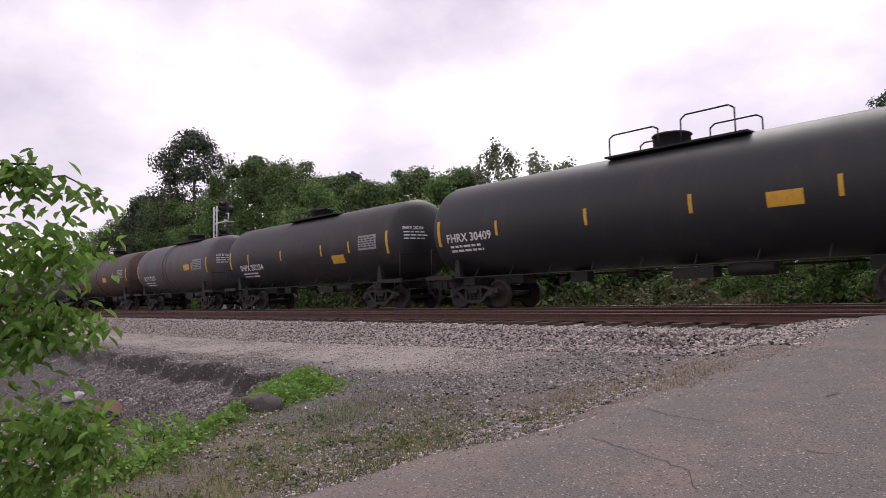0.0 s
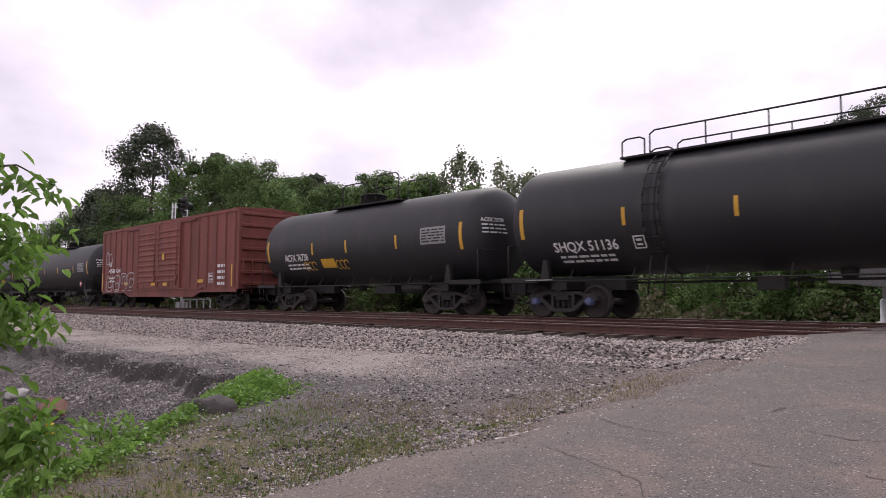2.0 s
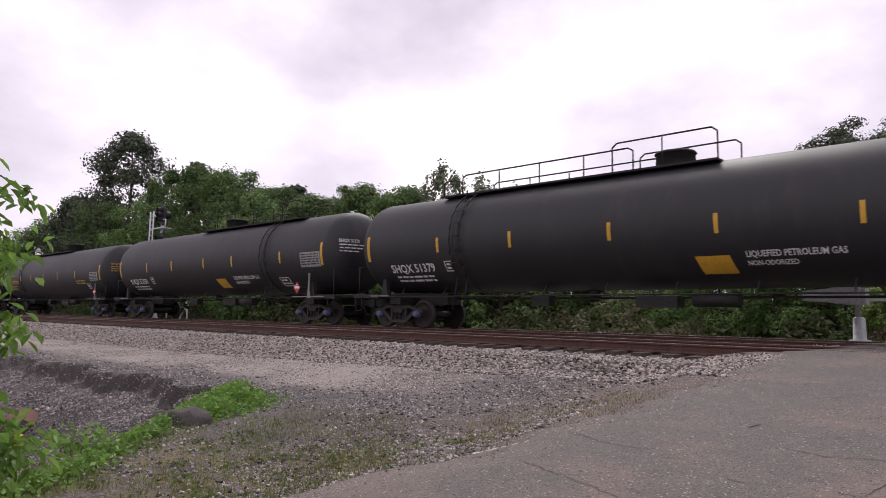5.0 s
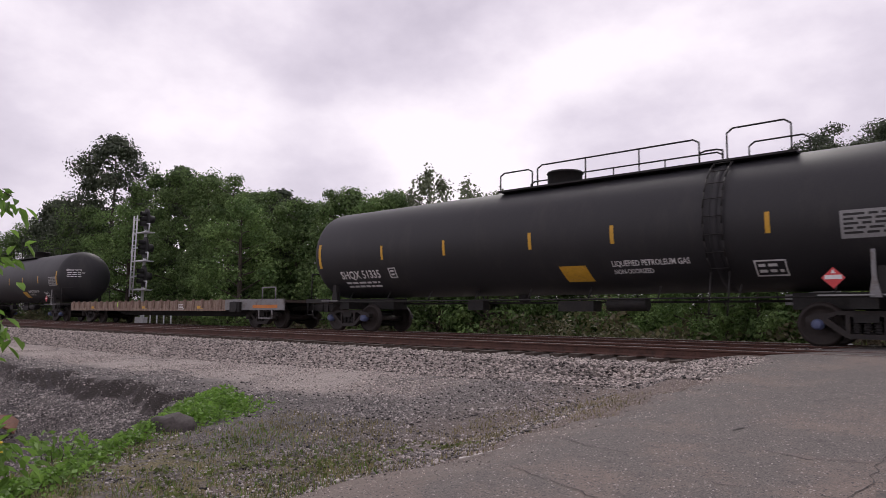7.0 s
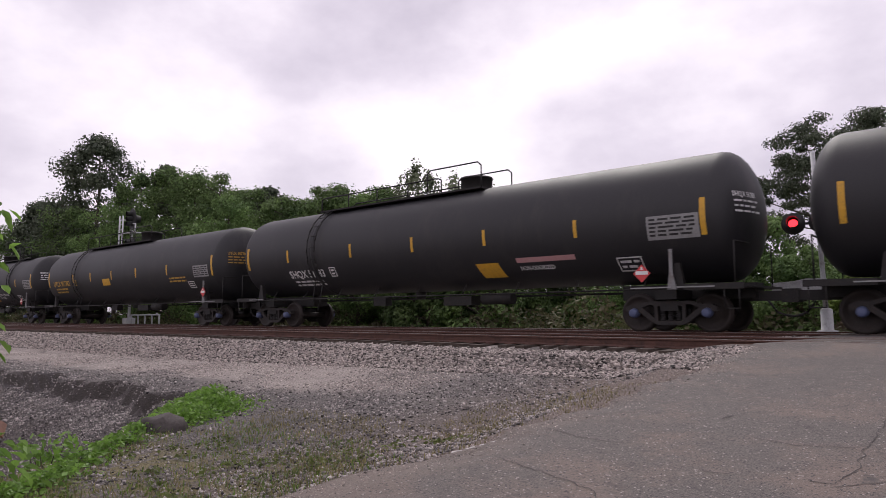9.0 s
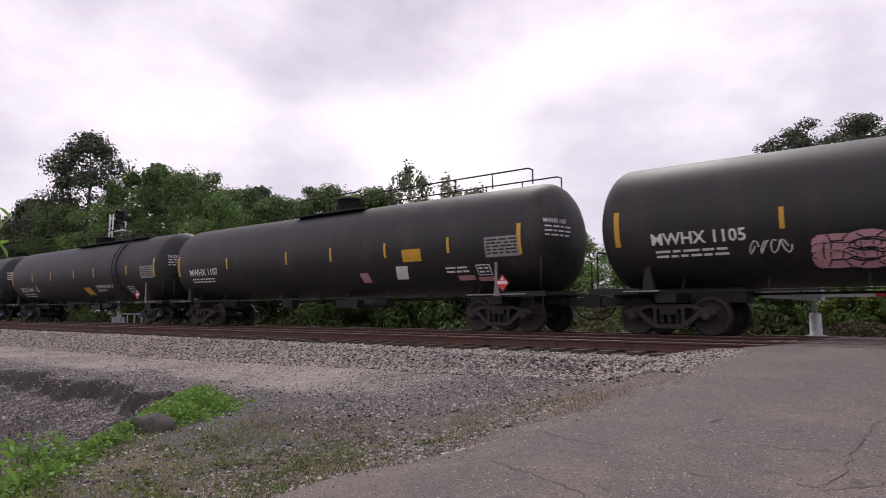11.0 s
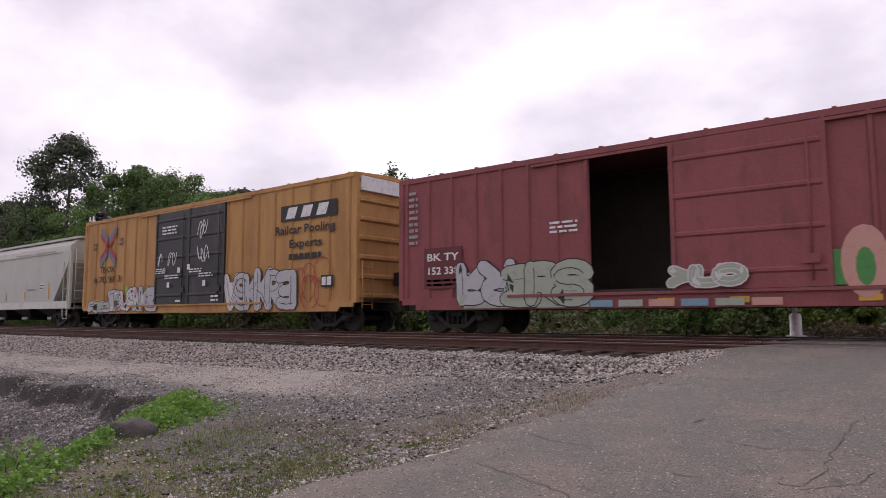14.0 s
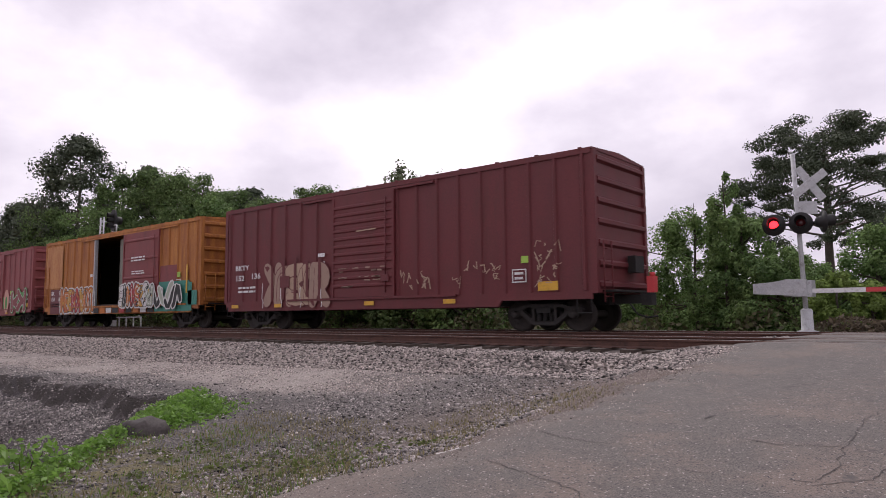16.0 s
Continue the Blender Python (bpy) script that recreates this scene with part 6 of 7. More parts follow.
def crossing_signal(x, y):
    cs = thing("crossing_signal", "grey level crossing signal with red lamps and a lowered gate", "crossing signal", at=pose(x, y, -0.12))
    part("mast", lambda bm: tube(bm, (0, 0, 0), (-0.12, 0, 4.95), 0.065, 0.06, 12), m_steel, cs)
    part("base", lambda bm: lathe(bm, [(0, 0.0), (0, 0.26), (0.06, 0.26), (0.08, 0.16), (0.62, 0.15), (0.66, 0.1), (0.66, 0)], 16, "z"), m_steel, cs, "pale painted junction base")
    for t in (-45, 45):
        part("crossbuck", lambda bm: quad_box(bm, -0.55, 0.55, 0.09, 0.12, -0.11, 0.11), m_steel, cs, "crossbuck blade seen from behind", pose(0.3, 0.1 + t * 0.0006, 4.1, 0, t + 8, 38))
    part("track_sign", lambda bm: quad_box(bm, -0.28, 0.28, 0.08, 0.1, 3.25, 3.6), m_steel, cs, "", pose(0.2, 0.05, 0, 0, 0, 40))
    part("cross_arm", lambda bm: tube(bm, (-0.62, -0.05, 2.98), (0.75, -0.05, 2.98), 0.04, 0.04, 8), m_ink, cs)
    for u, yaw, lit in ((-0.66, 8, True), (0.02, 8, False), (0.52, 120, False)):
        lm = part("lamp", lambda bm: lathe(bm, [(-0.06, 0), (-0.06, 0.3), (-0.04, 0.3), (-0.03, 0.15), (0.12, 0.13), (0.18, 0)], 20, "y"), m_ink, cs, "round black lamp background", pose(u, -0.14, 2.98, 0, 0, yaw))
        part("lens", lambda bm: lathe(bm, [(-0.075, 0), (-0.072, 0.115), (-0.062, 0.12)], 18, "y"), m_lit if lit else m_lens, lm, "glowing red lens" if lit else "dark red lens")
        part("visor", lambda bm: [tube(bm, (0, -0.06, 0.02), (0, -0.3, 0.04), 0.15, 0.16, 12, False)], m_ink, lm)
    part("gate_mechanism", lambda bm: [quad_box(bm, -0.28, 0.22, -0.28, 0.18, 0.98, 1.42), quad_box(bm, -0.5, -0.2, -0.22, 0.1, 1.0, 1.35)], m_steel, cs, "pale grey gate machine")
    part("counterweight", lambda bm: [prism(bm, [(-1.25, 1.08), (-0.3, 1.02), (0.1, 0.98), (0.1, 1.45), (-0.4, 1.46), (-0.7, 1.4), (-1.25, 1.36)], -0.34, -0.27, "y")], m_steel, cs, "pale counterweight plate")
    arm = part("gate_arm", lambda bm: quad_box(bm, 0.2, 7.6, -0.26, -0.22, 1.07, 1.19), m_white, cs, "striped gate arm lowered across the road")
    for k in range(5):
        part("stripe", mesh_of("gate_stripe", lambda bm: quad_box(bm, 0, 0.45, -0.266, -0.262, 1.071, 1.189)), m_red, arm, "red stripe", pose(1.45 + k * 1.2, 0, 0))
    return cs


m_lit = glowing("lit_red_lens", (1.0, 0.02, 0.03), 4.0)
m_lens = surface("dark_red_lens", (0.06, 0.006, 0.008), (0.09, 0.01, 0.012), 0.2, 0, 30, 4, 0)
crossing_signal(-4.2, 20.6)


# ---- trees and plants ----
m_leaf_oak = surface("oak_leaves", (0.06, 0.11, 0.036), (0.17, 0.245, 0.085), 0.85, 0, 1.1, 0.5, 0, island=0.5, translucent=0.35)
m_leaf_light = surface("light_green_leaves", (0.09, 0.165, 0.05), (0.21, 0.31, 0.10), 0.85, 0, 1.1, 0.5, 0, island=0.4, translucent=0.3)
m_leaf_fresh = surface("yellow_green_leaves", (0.13, 0.20, 0.04), (0.24, 0.33, 0.08), 0.8, 0, 1.1, 0.5, 0, island=0.4, translucent=0.35)
m_leaf_grey = surface("silvery_leaves", (0.14, 0.17, 0.10), (0.2, 0.23, 0.14), 0.85, 0, 0.6, 0.3, 0, island=0.4, translucent=0.3)
m_needle = surface("pine_needles", (0.05, 0.068, 0.042), (0.095, 0.115, 0.068), 0.85, 0, 0.6, 0.25, 0, island=0.4, translucent=0.1)
m_leaf_near = surface("fresh_green_leaves", (0.13, 0.25, 0.04), (0.2, 0.34, 0.07), 0.5, 0, 8, 2, 0.05, island=0.35, translucent=0.45)
m_brush = surface("brush_leaves", (0.08, 0.095, 0.04), (0.14, 0.145, 0.065), 0.7, 0, 0.8, 0.3, 0, (0.15, 0.115, 0.075), 0.7, island=0.5, translucent=0.3)
m_grass = surface("grass_blades", (0.08, 0.16, 0.02), (0.15, 0.24, 0.04), 0.6, 0, 3, 1, 0, island=0.4, translucent=0.3)
m_dry = surface("dry_grass_blades", (0.16, 0.15, 0.06), (0.28, 0.24, 0.12), 0.8, 0, 3, 1, 0, island=0.4, translucent=0.2)


def leaf_mesh(name, centres, sizes, rng, long=1.5, up=0.3, facing=None):
    """Four-cornered pointed leaves, one at each centre, turned at random; folded a little along the rib."""
    n = len(centres)
    a = rng.normal(size=(n, 3))
    a[:, 2] *= 1 - up
    a /= np.linalg.norm(a, axis=1)[:, None]
    b = np.cross(a, rng.normal(size=(n, 3)))
    if facing is not None:
        a = np.cross(facing, a) + 0.25 * a
        a /= np.linalg.norm(a, axis=1)[:, None] + 1e-9
        b = np.cross(facing, a)
    b /= np.linalg.norm(b, axis=1)[:, None] + 1e-9
    s = np.asarray(sizes)[:, None]
    co = np.stack([centres - a * s * long * 0.5, centres + b * s * 0.5, centres + a * s * long * 0.5, centres - b * s * 0.5], 1).reshape(-1, 3)
    me = bpy.data.meshes.new(name)
    me.vertices.add(4 * n)
    me.vertices.foreach_set("co", co.ravel())
    me.loops.add(4 * n)
    me.loops.foreach_set("vertex_index", np.arange(4 * n))
    me.polygons.add(n)
    me.polygons.foreach_set("loop_start", np.arange(0, 4 * n, 4))
    me.update(calc_edges=True)
    return me


def limbs(bm, rng, height, crown_base, spread, trunk_r, n=9, lean=0.0):
    top = Vector((lean * height, 0, height * 0.92))
    pts = [Vector((0, 0, -0.3)), Vector((lean * 0.3 * height + rng.normal() * 0.1, rng.normal() * 0.15, height * 0.35)), Vector((lean * 0.7 * height, rng.normal() * 0.25, height * 0.68)), top]
    rad = [trunk_r, trunk_r * 0.75, trunk_r * 0.45, trunk_r * 0.1]
    for i in range(3):
        tube(bm, pts[i], pts[i + 1], rad[i], rad[i + 1], 9, False)
    tips = []
    for k in range(n):
        h = crown_base + (height * 0.9 - crown_base) * (k + 0.5) / n
        a = k * 2.4 + rng.uniform(-0.4, 0.4)
        f = h / height
        root = Vector((lean * h, 0, h - 0.4))
        reach = spread * rng.uniform(0.6, 1.0) * (1.05 - 0.5 * f)
        tip = root + Vector((math.cos(a) * reach, math.sin(a) * reach, rng.uniform(0.1, 0.5) * reach))
        tube(bm, root, tip, trunk_r * 0.35 * (1.2 - f), 0.03, 6, False)
        tips.append(tip)
    return tips


def tree(name, label, x, y, height, spread, seed, leaf, base=0.25, leaves=5000, size=0.3, clumps=26, trunk_r=0.22, squash=0.7, clump_r=0.3, z0=-0.95, top_flat=0.0):
    rng = np.random.default_rng(seed)
    t = thing(name, label, "tree", "trees beyond the line", at=pose(x, y, z0))
    bm = bmesh.new()
    tips = limbs(bm, rng, height, height * base, spread, trunk_r, max(7, clumps // 3))
    part("trunk", bm, m_trunk, t, "dark trunk with limbs")
    cs = []
    for i in range(clumps):
        f = rng.uniform(0, 1)
        h = height * (base + (1 - base) * f)
        env = math.sin(math.pi * min(1, (0.18 + 0.82 * f))) ** 0.6 if top_flat == 0 else math.sqrt(max(0.02, 1 - ((f - 0.38) / 0.66) ** 2))
        a, d = rng.uniform(0, 2 * math.pi), spread * env * rng.uniform(0.25, 1.0) ** 0.6
        cs.append((d * math.cos(a), d * math.sin(a), h - 0.05 * height))
    cs += [tuple(v) for v in tips]
    cs = np.array(cs)
    rad = spread * clump_r * rng.uniform(0.6, 1.25, len(cs))
    pick = rng.integers(0, len(cs), leaves)
    d = rng.normal(size=(leaves, 3))
    d /= np.linalg.norm(d, axis=1)[:, None]
    facing = d + np.array([0, 0, 0.35]) + rng.normal(0, 0.35, (leaves, 3))
    facing /= np.linalg.norm(facing, axis=1)[:, None]
    bumps = 1 + 0.28 * np.sin(d[:, 0] * 5 + pick) * np.sin(d[:, 1] * 6 + 2 * pick) + 0.18 * np.sin(d[:, 2] * 9 + pick)
    d *= (0.92 * rng.uniform(0.25, 1, leaves) ** 0.4 * bumps)[:, None]
    pos = cs[pick] + d * rad[pick][:, None] * np.array([1, 1, squash])
    part("crown", leaf_mesh("crown", pos, size * rng.uniform(0.6, 1.3, leaves), rng, facing=facing), leaf, t, "crown of many small leaves")
    return t


# the wood behind the line: bearing x/y, distance y, height, spread, kind
WOOD = [
    (-3.9, 27, 11.0, 4.5, "oak"), (-3.5, 26, 11.0, 4.6, "oak"), (-3.2, 28, 12.6, 4.2, "oak"), (-2.98, 28, 14.6, 3.6, "pine"), (-2.78, 28, 13.6, 4.0, "pine"),
    (-2.45, 28, 19.4, 5.2, "pine"), (-2.62, 25, 11.5, 4.0, "oak"), (-2.3, 25, 11.5, 3.6, "light"), (-2.13, 27, 13.8, 3.4, "oak"), (-1.95, 29, 15.0, 2.6, "pine"), (-1.92, 27, 13.6, 3.6, "oak"), (-1.78, 27, 12.7, 3.4, "oak"),
    (-1.66, 27, 12.0, 3.4, "oak"), (-1.62, 24.5, 9.4, 3.0, "light"), (-1.53, 29, 11.6, 3.4, "oak"), (-1.44, 31, 11.6, 2.6, "pine"), (-1.36, 29, 9.8, 3.4, "oak"), (-1.26, 31, 10.0, 3.0, "oak"),
    (-1.17, 29, 9.9, 3.2, "oak"), (-1.1, 26, 8.2, 2.8, "light"), (-1.03, 28, 9.0, 2.8, "oak"), (-0.93, 27.5, 9.9, 2.3, "thin"), (-0.9, 25.5, 7.2, 2.8, "oak"), (-0.83, 28, 9.0, 2.6, "thin"), (-0.77, 27, 8.0, 2.4, "thin"), (-0.78, 25.5, 5.8, 2.6, "light"),
    (-0.70, 30, 6.6, 2.4, "oak"), (-0.62, 34, 5.0, 2.8, "oak"), (-0.55, 33, 6.0, 2.6, "oak"), (-0.47, 31, 4.4, 2.6, "light"), (-0.385, 27, 5.0, 1.9, "shrubby"), (-0.345, 27, 6.2, 1.6, "shrubby"), (-0.303, 26.5, 7.1, 0.9, "shrubby"), (-0.28, 27, 5.2, 1.8, "light"), (-0.22, 26, 3.7, 1.8, "light"),
    (-0.172, 50, 14.4, 6.4, "umbrella"), (-0.12, 27, 4.3, 1.7, "light"), (-0.165, 24, 2.7, 0.9, "fresh"), (-0.13, 23.6, 2.3, 0.8, "fresh"), (-0.07, 26, 5.6, 1.0, "shrubby"), (-0.03, 27.5, 6.4, 2.2, "oak"), (-0.09, 29, 5.2, 1.8, "oak"), (0.06, 28, 7.0, 3.0, "light"), (0.2, 30, 8.5, 4.0, "oak"), (0.45, 33, 9.0, 4.5, "oak"),
]
for i, (b, yy, h, sp, kd) in enumerate(WOOD):
    xx = b * yy
    if b > -0.6 and kd in ("oak", "light"):
        tree("broadleaf_tree", "light green broadleaf tree behind the crossing", xx, yy, h, sp, 10 + i, m_leaf_light if kd == "light" else m_leaf_oak, 0.03, 26000, 0.075, 60, 0.15, 0.85, 0.24)
    elif kd == "oak":
        tree("oak_tree", "broad green broadleaf tree beyond the tracks", xx, yy, h, sp, 10 + i, m_leaf_oak, 0.05, 24000, 0.125, 74, 0.22, 0.75, 0.27)
    elif kd == "light":
        tree("broadleaf_tree", "light green broadleaf tree beyond the tracks", xx, yy, h, sp, 10 + i, m_leaf_light, 0.03, 21000, 0.115, 70, 0.2, 0.75, 0.27)
    elif kd == "pine":
        tree("pine_tree", "tall dark pine with clumped needles", xx, yy, h, sp, 10 + i, m_needle, 0.15, 25000, 0.19, 86, 0.28, 0.7, 0.27)
    elif kd == "umbrella":
        tree("pine_tree", "spreading dark pine with an open flat crown", xx, yy, h, sp, 10 + i, m_needle, 0.44, 52000, 0.11, 130, 0.34, 0.55, 0.14, top_flat=1.0)
    elif kd == "fresh":
        tree("young_tree", "yellow-green young broadleaf tree beside the crossing", xx, yy, h, sp, 10 + i, m_leaf_fresh, 0.05, 12000, 0.07, 40, 0.07, 0.8, 0.3)
    elif kd == "thin":
        tree("thin_tree", "sparse silvery tree with fine twigs", xx, yy, h, sp, 10 + i, m_leaf_grey, 0.2, 5200, 0.13, 60, 0.1, 1.9, 0.16)
    else:
        tree("shrub_tree", "overgrown shrubby tree with climbing leaves", xx, yy, h, sp, 10 + i, m_leaf_light, 0.05, 14000, 0.075, 44, 0.08, 1.5, 0.22)


def undergrowth():
    rng = np.random.default_rng(77)
    n = 34000
    x = -rng.uniform(-14, 95, n)
    y = rng.uniform(22.5, 27.5, n)
    hump = 1.3 + 0.9 * np.sin(x * 0.55) * np.cos(x * 0.23 + y) + 0.5 * np.sin(x * 1.7)
    z = -0.95 + rng.uniform(0, 1, n) ** 0.7 * np.clip(hump, 0.25, 3) * smooth(22.0, 24.5, y)
    return leaf_mesh("undergrowth", np.stack([x, y, z], 1), rng.uniform(0.07, 0.19, n), rng)


def bank_brush(seed, n, x0, x1, y0, y1, low, high, leaf):
    """A ragged bank of small leaves and dead stalks along the line."""
    r = np.random.default_rng(seed)
    x, y = r.uniform(x0, x1, n), r.uniform(y0, y1, n)
    tall = low + (high - low) * (0.5 + 0.5 * wobble(x, y * 0.4, 0.9, seed))
    z = ground_z(x, y) + r.uniform(0, 1, n) ** 0.8 * np.clip(tall, 0.15, high)
    return leaf_mesh("brush", np.stack([x, y, z], 1), leaf * r.uniform(0.5, 1.4, n), r, 2.2)


m_dead = surface("dead_brown_stalks", (0.075, 0.058, 0.038), (0.15, 0.12, 0.08), 0.9, 0, 2, 0.6, 0, island=0.5, translucent=0.2)
for nm, label, mat, args in (("dead_brush", "brown dead weeds and stalks beside the far rails", m_dead, (78, 26000, -34, 6, 20.9, 22.8, 0.2, 0.8, 0.07)),
                             ("far_brush", "dark green thicket filling the wood's floor", m_leaf_oak, (79, 34000, -40, 12, 29.5, 36.0, 0.6, 3.4, 0.19))):
    bb = new(nm, bank_brush(*args))
    bb.data.materials.append(mat)
    tagged(bb, label, "undergrowth", kind="stuff")

ug = new("undergrowth", undergrowth())
ug.data.materials.append(m_brush)
tagged(ug, "tangled green brush along the far side of the line", "undergrowth", kind="stuff")


# ---- stones, weeds and the branch beside the road ----
m_stone = surface("crushed_granite", (0.165, 0.142, 0.13), (0.36, 0.315, 0.287), 0.9, 0, 20, 3, 0.2, island=0.95)
m_stone_pale = surface("pale_limestone_chips", (0.23, 0.197, 0.178), (0.46, 0.405, 0.37), 0.9, 0, 20, 3, 0.2, island=0.8)
m_stone_dark = surface("dark_mixed_chips", (0.11, 0.099, 0.094), (0.38, 0.345, 0.325), 0.9, 0, 20, 3, 0.2, island=0.95)
OCT = np.array([(1, 0, 0), (-1, 0, 0), (0, 1, 0), (0, -1, 0), (0, 0, 1), (0, 0, -1)], float)
OCT_F = np.array([(0, 2, 4), (2, 1, 4), (1, 3, 4), (3, 0, 4), (2, 0, 5), (1, 2, 5), (3, 1, 5), (0, 3, 5)])


def stones(name, label, x, y, size, rng, material, sink=0.35, height=ground_z):
    """Angular chips lying on the ground, half sunk; each an island of its own."""
    n = len(x)
    q = rng.normal(size=(n, 3, 3))
    u = q[:, 0] / np.linalg.norm(q[:, 0], axis=1)[:, None]
    v = np.cross(u, q[:, 1])
    v /= np.linalg.norm(v, axis=1)[:, None]
    w = np.cross(u, v)
    turn = np.stack([u, v, w], 2)
    body = OCT[None] * rng.uniform(0.55, 1.2, (n, 6, 1)) * size[:, None, None] * 0.5
    co = np.einsum("nij,nkj->nki", turn, body)
    co[:, :, 2] *= 0.75
    co += np.stack([x, y, height(x, y) + size * (0.5 - sink) * 0.5], 1)[:, None, :]
    tri = (OCT_F[None] + 6 * np.arange(n)[:, None, None]).reshape(-1, 3)
    me = bpy.data.meshes.new(name)
    me.vertices.add(6 * n)
    me.vertices.foreach_set("co", co.ravel())
    me.loops.add(tri.size)
    me.loops.foreach_set("vertex_index", tri.ravel())
    me.polygons.add(len(tri))
    me.polygons.foreach_set("loop_start", np.arange(0, tri.size, 3))
    me.update(calc_edges=True)
    me.materials.append(material)
    return tagged(new(name, me), label, "gravel", kind="stuff")


rng = np.random.default_rng(5)
n = 30000
sx = -3.3 - 44 * rng.uniform(0, 1, n) ** 1.5
sy = rng.uniform(9.6, 11.8, n)
stones("ballast_stones", "grey crushed stone ballast on the track shoulder", sx, sy, rng.uniform(0.045, 0.10, n), rng, m_stone)
n = 9000
stones("ballast_stones", "grey crushed stone ballast between the rails", -3.6 - 40 * rng.uniform(0, 1, n) ** 1.3, rng.uniform(12.4, 18.6, n), rng.uniform(0.04, 0.08, n), rng, m_stone)
n = 95000
gx = -4.2 - 24 * rng.uniform(0, 1, n) ** 1.5
gy = 2.6 + 7.4 * rng.uniform(0, 1, n)
thin = (wobble(gx, gy, 0.9, 2.2) + rng.uniform(-0.5, 0.5, n) > -0.15) & (gx < -4.6 + 0.25 * (gy - 3))
gx, gy = gx[thin], gy[thin]
lane = (gy + 0.5 * wobble(gx, gy, 0.8, 1.0) > 7.4) & (gx < -7.5)
stones("gravel_chips", "dark and pale stone chips strewn over damp soil", gx[~lane], gy[~lane], rng.uniform(0.012, 0.04, (~lane).sum()) * rng.choice([0.7, 1.1, 1.8], (~lane).sum(), p=[0.35, 0.45, 0.2]), rng, m_stone_dark)
gx, gy = gx[lane], gy[lane]
stones("gravel_chips", "loose pale stone chips strewn over the lane", gx, gy, rng.uniform(0.012, 0.042, len(gx)) * rng.choice([0.8, 1.0, 1.3], len(gx)), rng, m_stone_pale)
n = 34000
hx, hy = -9 - 13 * rng.uniform(0, 1, n), 2.2 + 4.4 * rng.uniform(0, 1, n)
keep = gully(hx, hy) > 0.04
stones("gully_rubble", "grey rubble on the washed-out slope", hx[keep], hy[keep], rng.uniform(0.015, 0.055, keep.sum()) * rng.choice([1.0, 2.0], keep.sum(), p=[0.95, 0.05]), rng, m_stone_dark)
n = 9000
ex, ey = rng.normal(-0.1, 0.17, n), 3.0 + 8.6 * rng.uniform(0, 1, n)
stones("road_edge_grit", "grit along the broken asphalt edge", road_edge(ey) + ex * 2.0 - 0.1, ey, rng.uniform(0.006, 0.02, n) * rng.choice([1.0, 1.8], n, p=[0.93, 0.07]), rng, m_stone_pale, 0.3, lambda a, b: np.maximum(ground_z(a, b), np.where(a > road_edge(b), road_z(b) - 0.04 + 0.04 * np.clip((a - road_edge(b)) / 0.5, 0, 1) - 0.002 * np.abs(a), -9)))


def lump(name, label, category, x, y, size, material, seed, squash=0.6):
    r = np.random.default_rng(seed)
    bm = bmesh.new()
    bmesh.ops.create_icosphere(bm, subdivisions=3, radius=1)
    for v in bm.verts:
        p = v.co.copy()
        k = 1 + 0.34 * noise.noise(p * 1.4 + Vector((seed, 0, 0))) + 0.22 * noise.noise(p * 4 + Vector((0, seed, 0))) + 0.12 * noise.noise(p * 9)
        v.co = Vector((p.x * size[0] * k, p.y * size[1] * k, p.z * size[2] * k))
    for f in bm.faces:
        f.smooth = True
    ob = part(name, bm, material, None, "", pose(x, y, float(ground_z(x, y)) + size[2] * 0.1, 0, 0, r.uniform(0, 360)))
    return tagged(ob, label, category)


m_tar = surface("old_dark_asphalt_lump", (0.045, 0.039, 0.037), (0.09, 0.078, 0.073), 0.9, 0, 30, 4, 0.5)
m_rust = surface("rusted_scrap", (0.10, 0.04, 0.025), (0.17, 0.08, 0.05), 0.85, 0, 20, 5, 0.4)
lump("asphalt_lump", "dark lump of old asphalt under the weeds", "rubble", -8.45, 4.35, (0.36, 0.22, 0.17), m_tar, 3)
lump("asphalt_lump", "dark broken asphalt edge under the weeds", "rubble", -10.3, 5.95, (0.4, 0.16, 0.1), m_tar, 4)
lump("pale_stone", "pale flat boulder in the gully", "stone", -18.9, 4.7, (0.3, 0.28, 0.13), surface("pale_boulder", (0.35, 0.34, 0.33), (0.45, 0.44, 0.42), 0.9, 0, 15, 2, 0.3), 6)


def scrap(bm):
    arc = [-1.2 + 0.27 * k for k in range(10)]
    prism(bm, [(0.32 * math.sin(a), 0.32 * math.cos(a)) for a in arc] + [(0.29 * math.sin(a), 0.29 * math.cos(a)) for a in arc[::-1]], -0.35, 0.33, "y")


sc = part("rusty_scrap", scrap, m_rust, None, "", pose(-15.3, 4.4, float(ground_z(-15.3, 4.4)) + 0.05, 12, -14, 65))
tagged(sc, "curled piece of rusty sheet metal in the gully", "scrap metal")

# cracks and faded paint on the road
m_crack = surface("crack_shadow_dirt", (0.045, 0.04, 0.038), (0.085, 0.075, 0.07), 0.95, 0, 40, 5, 0)
m_line = surface("worn_white_road_paint", (0.42, 0.40, 0.38), (0.6, 0.58, 0.56), 0.8, 0, 60, 12, 0.1, (0.17, 0.15, 0.145), 0.8)


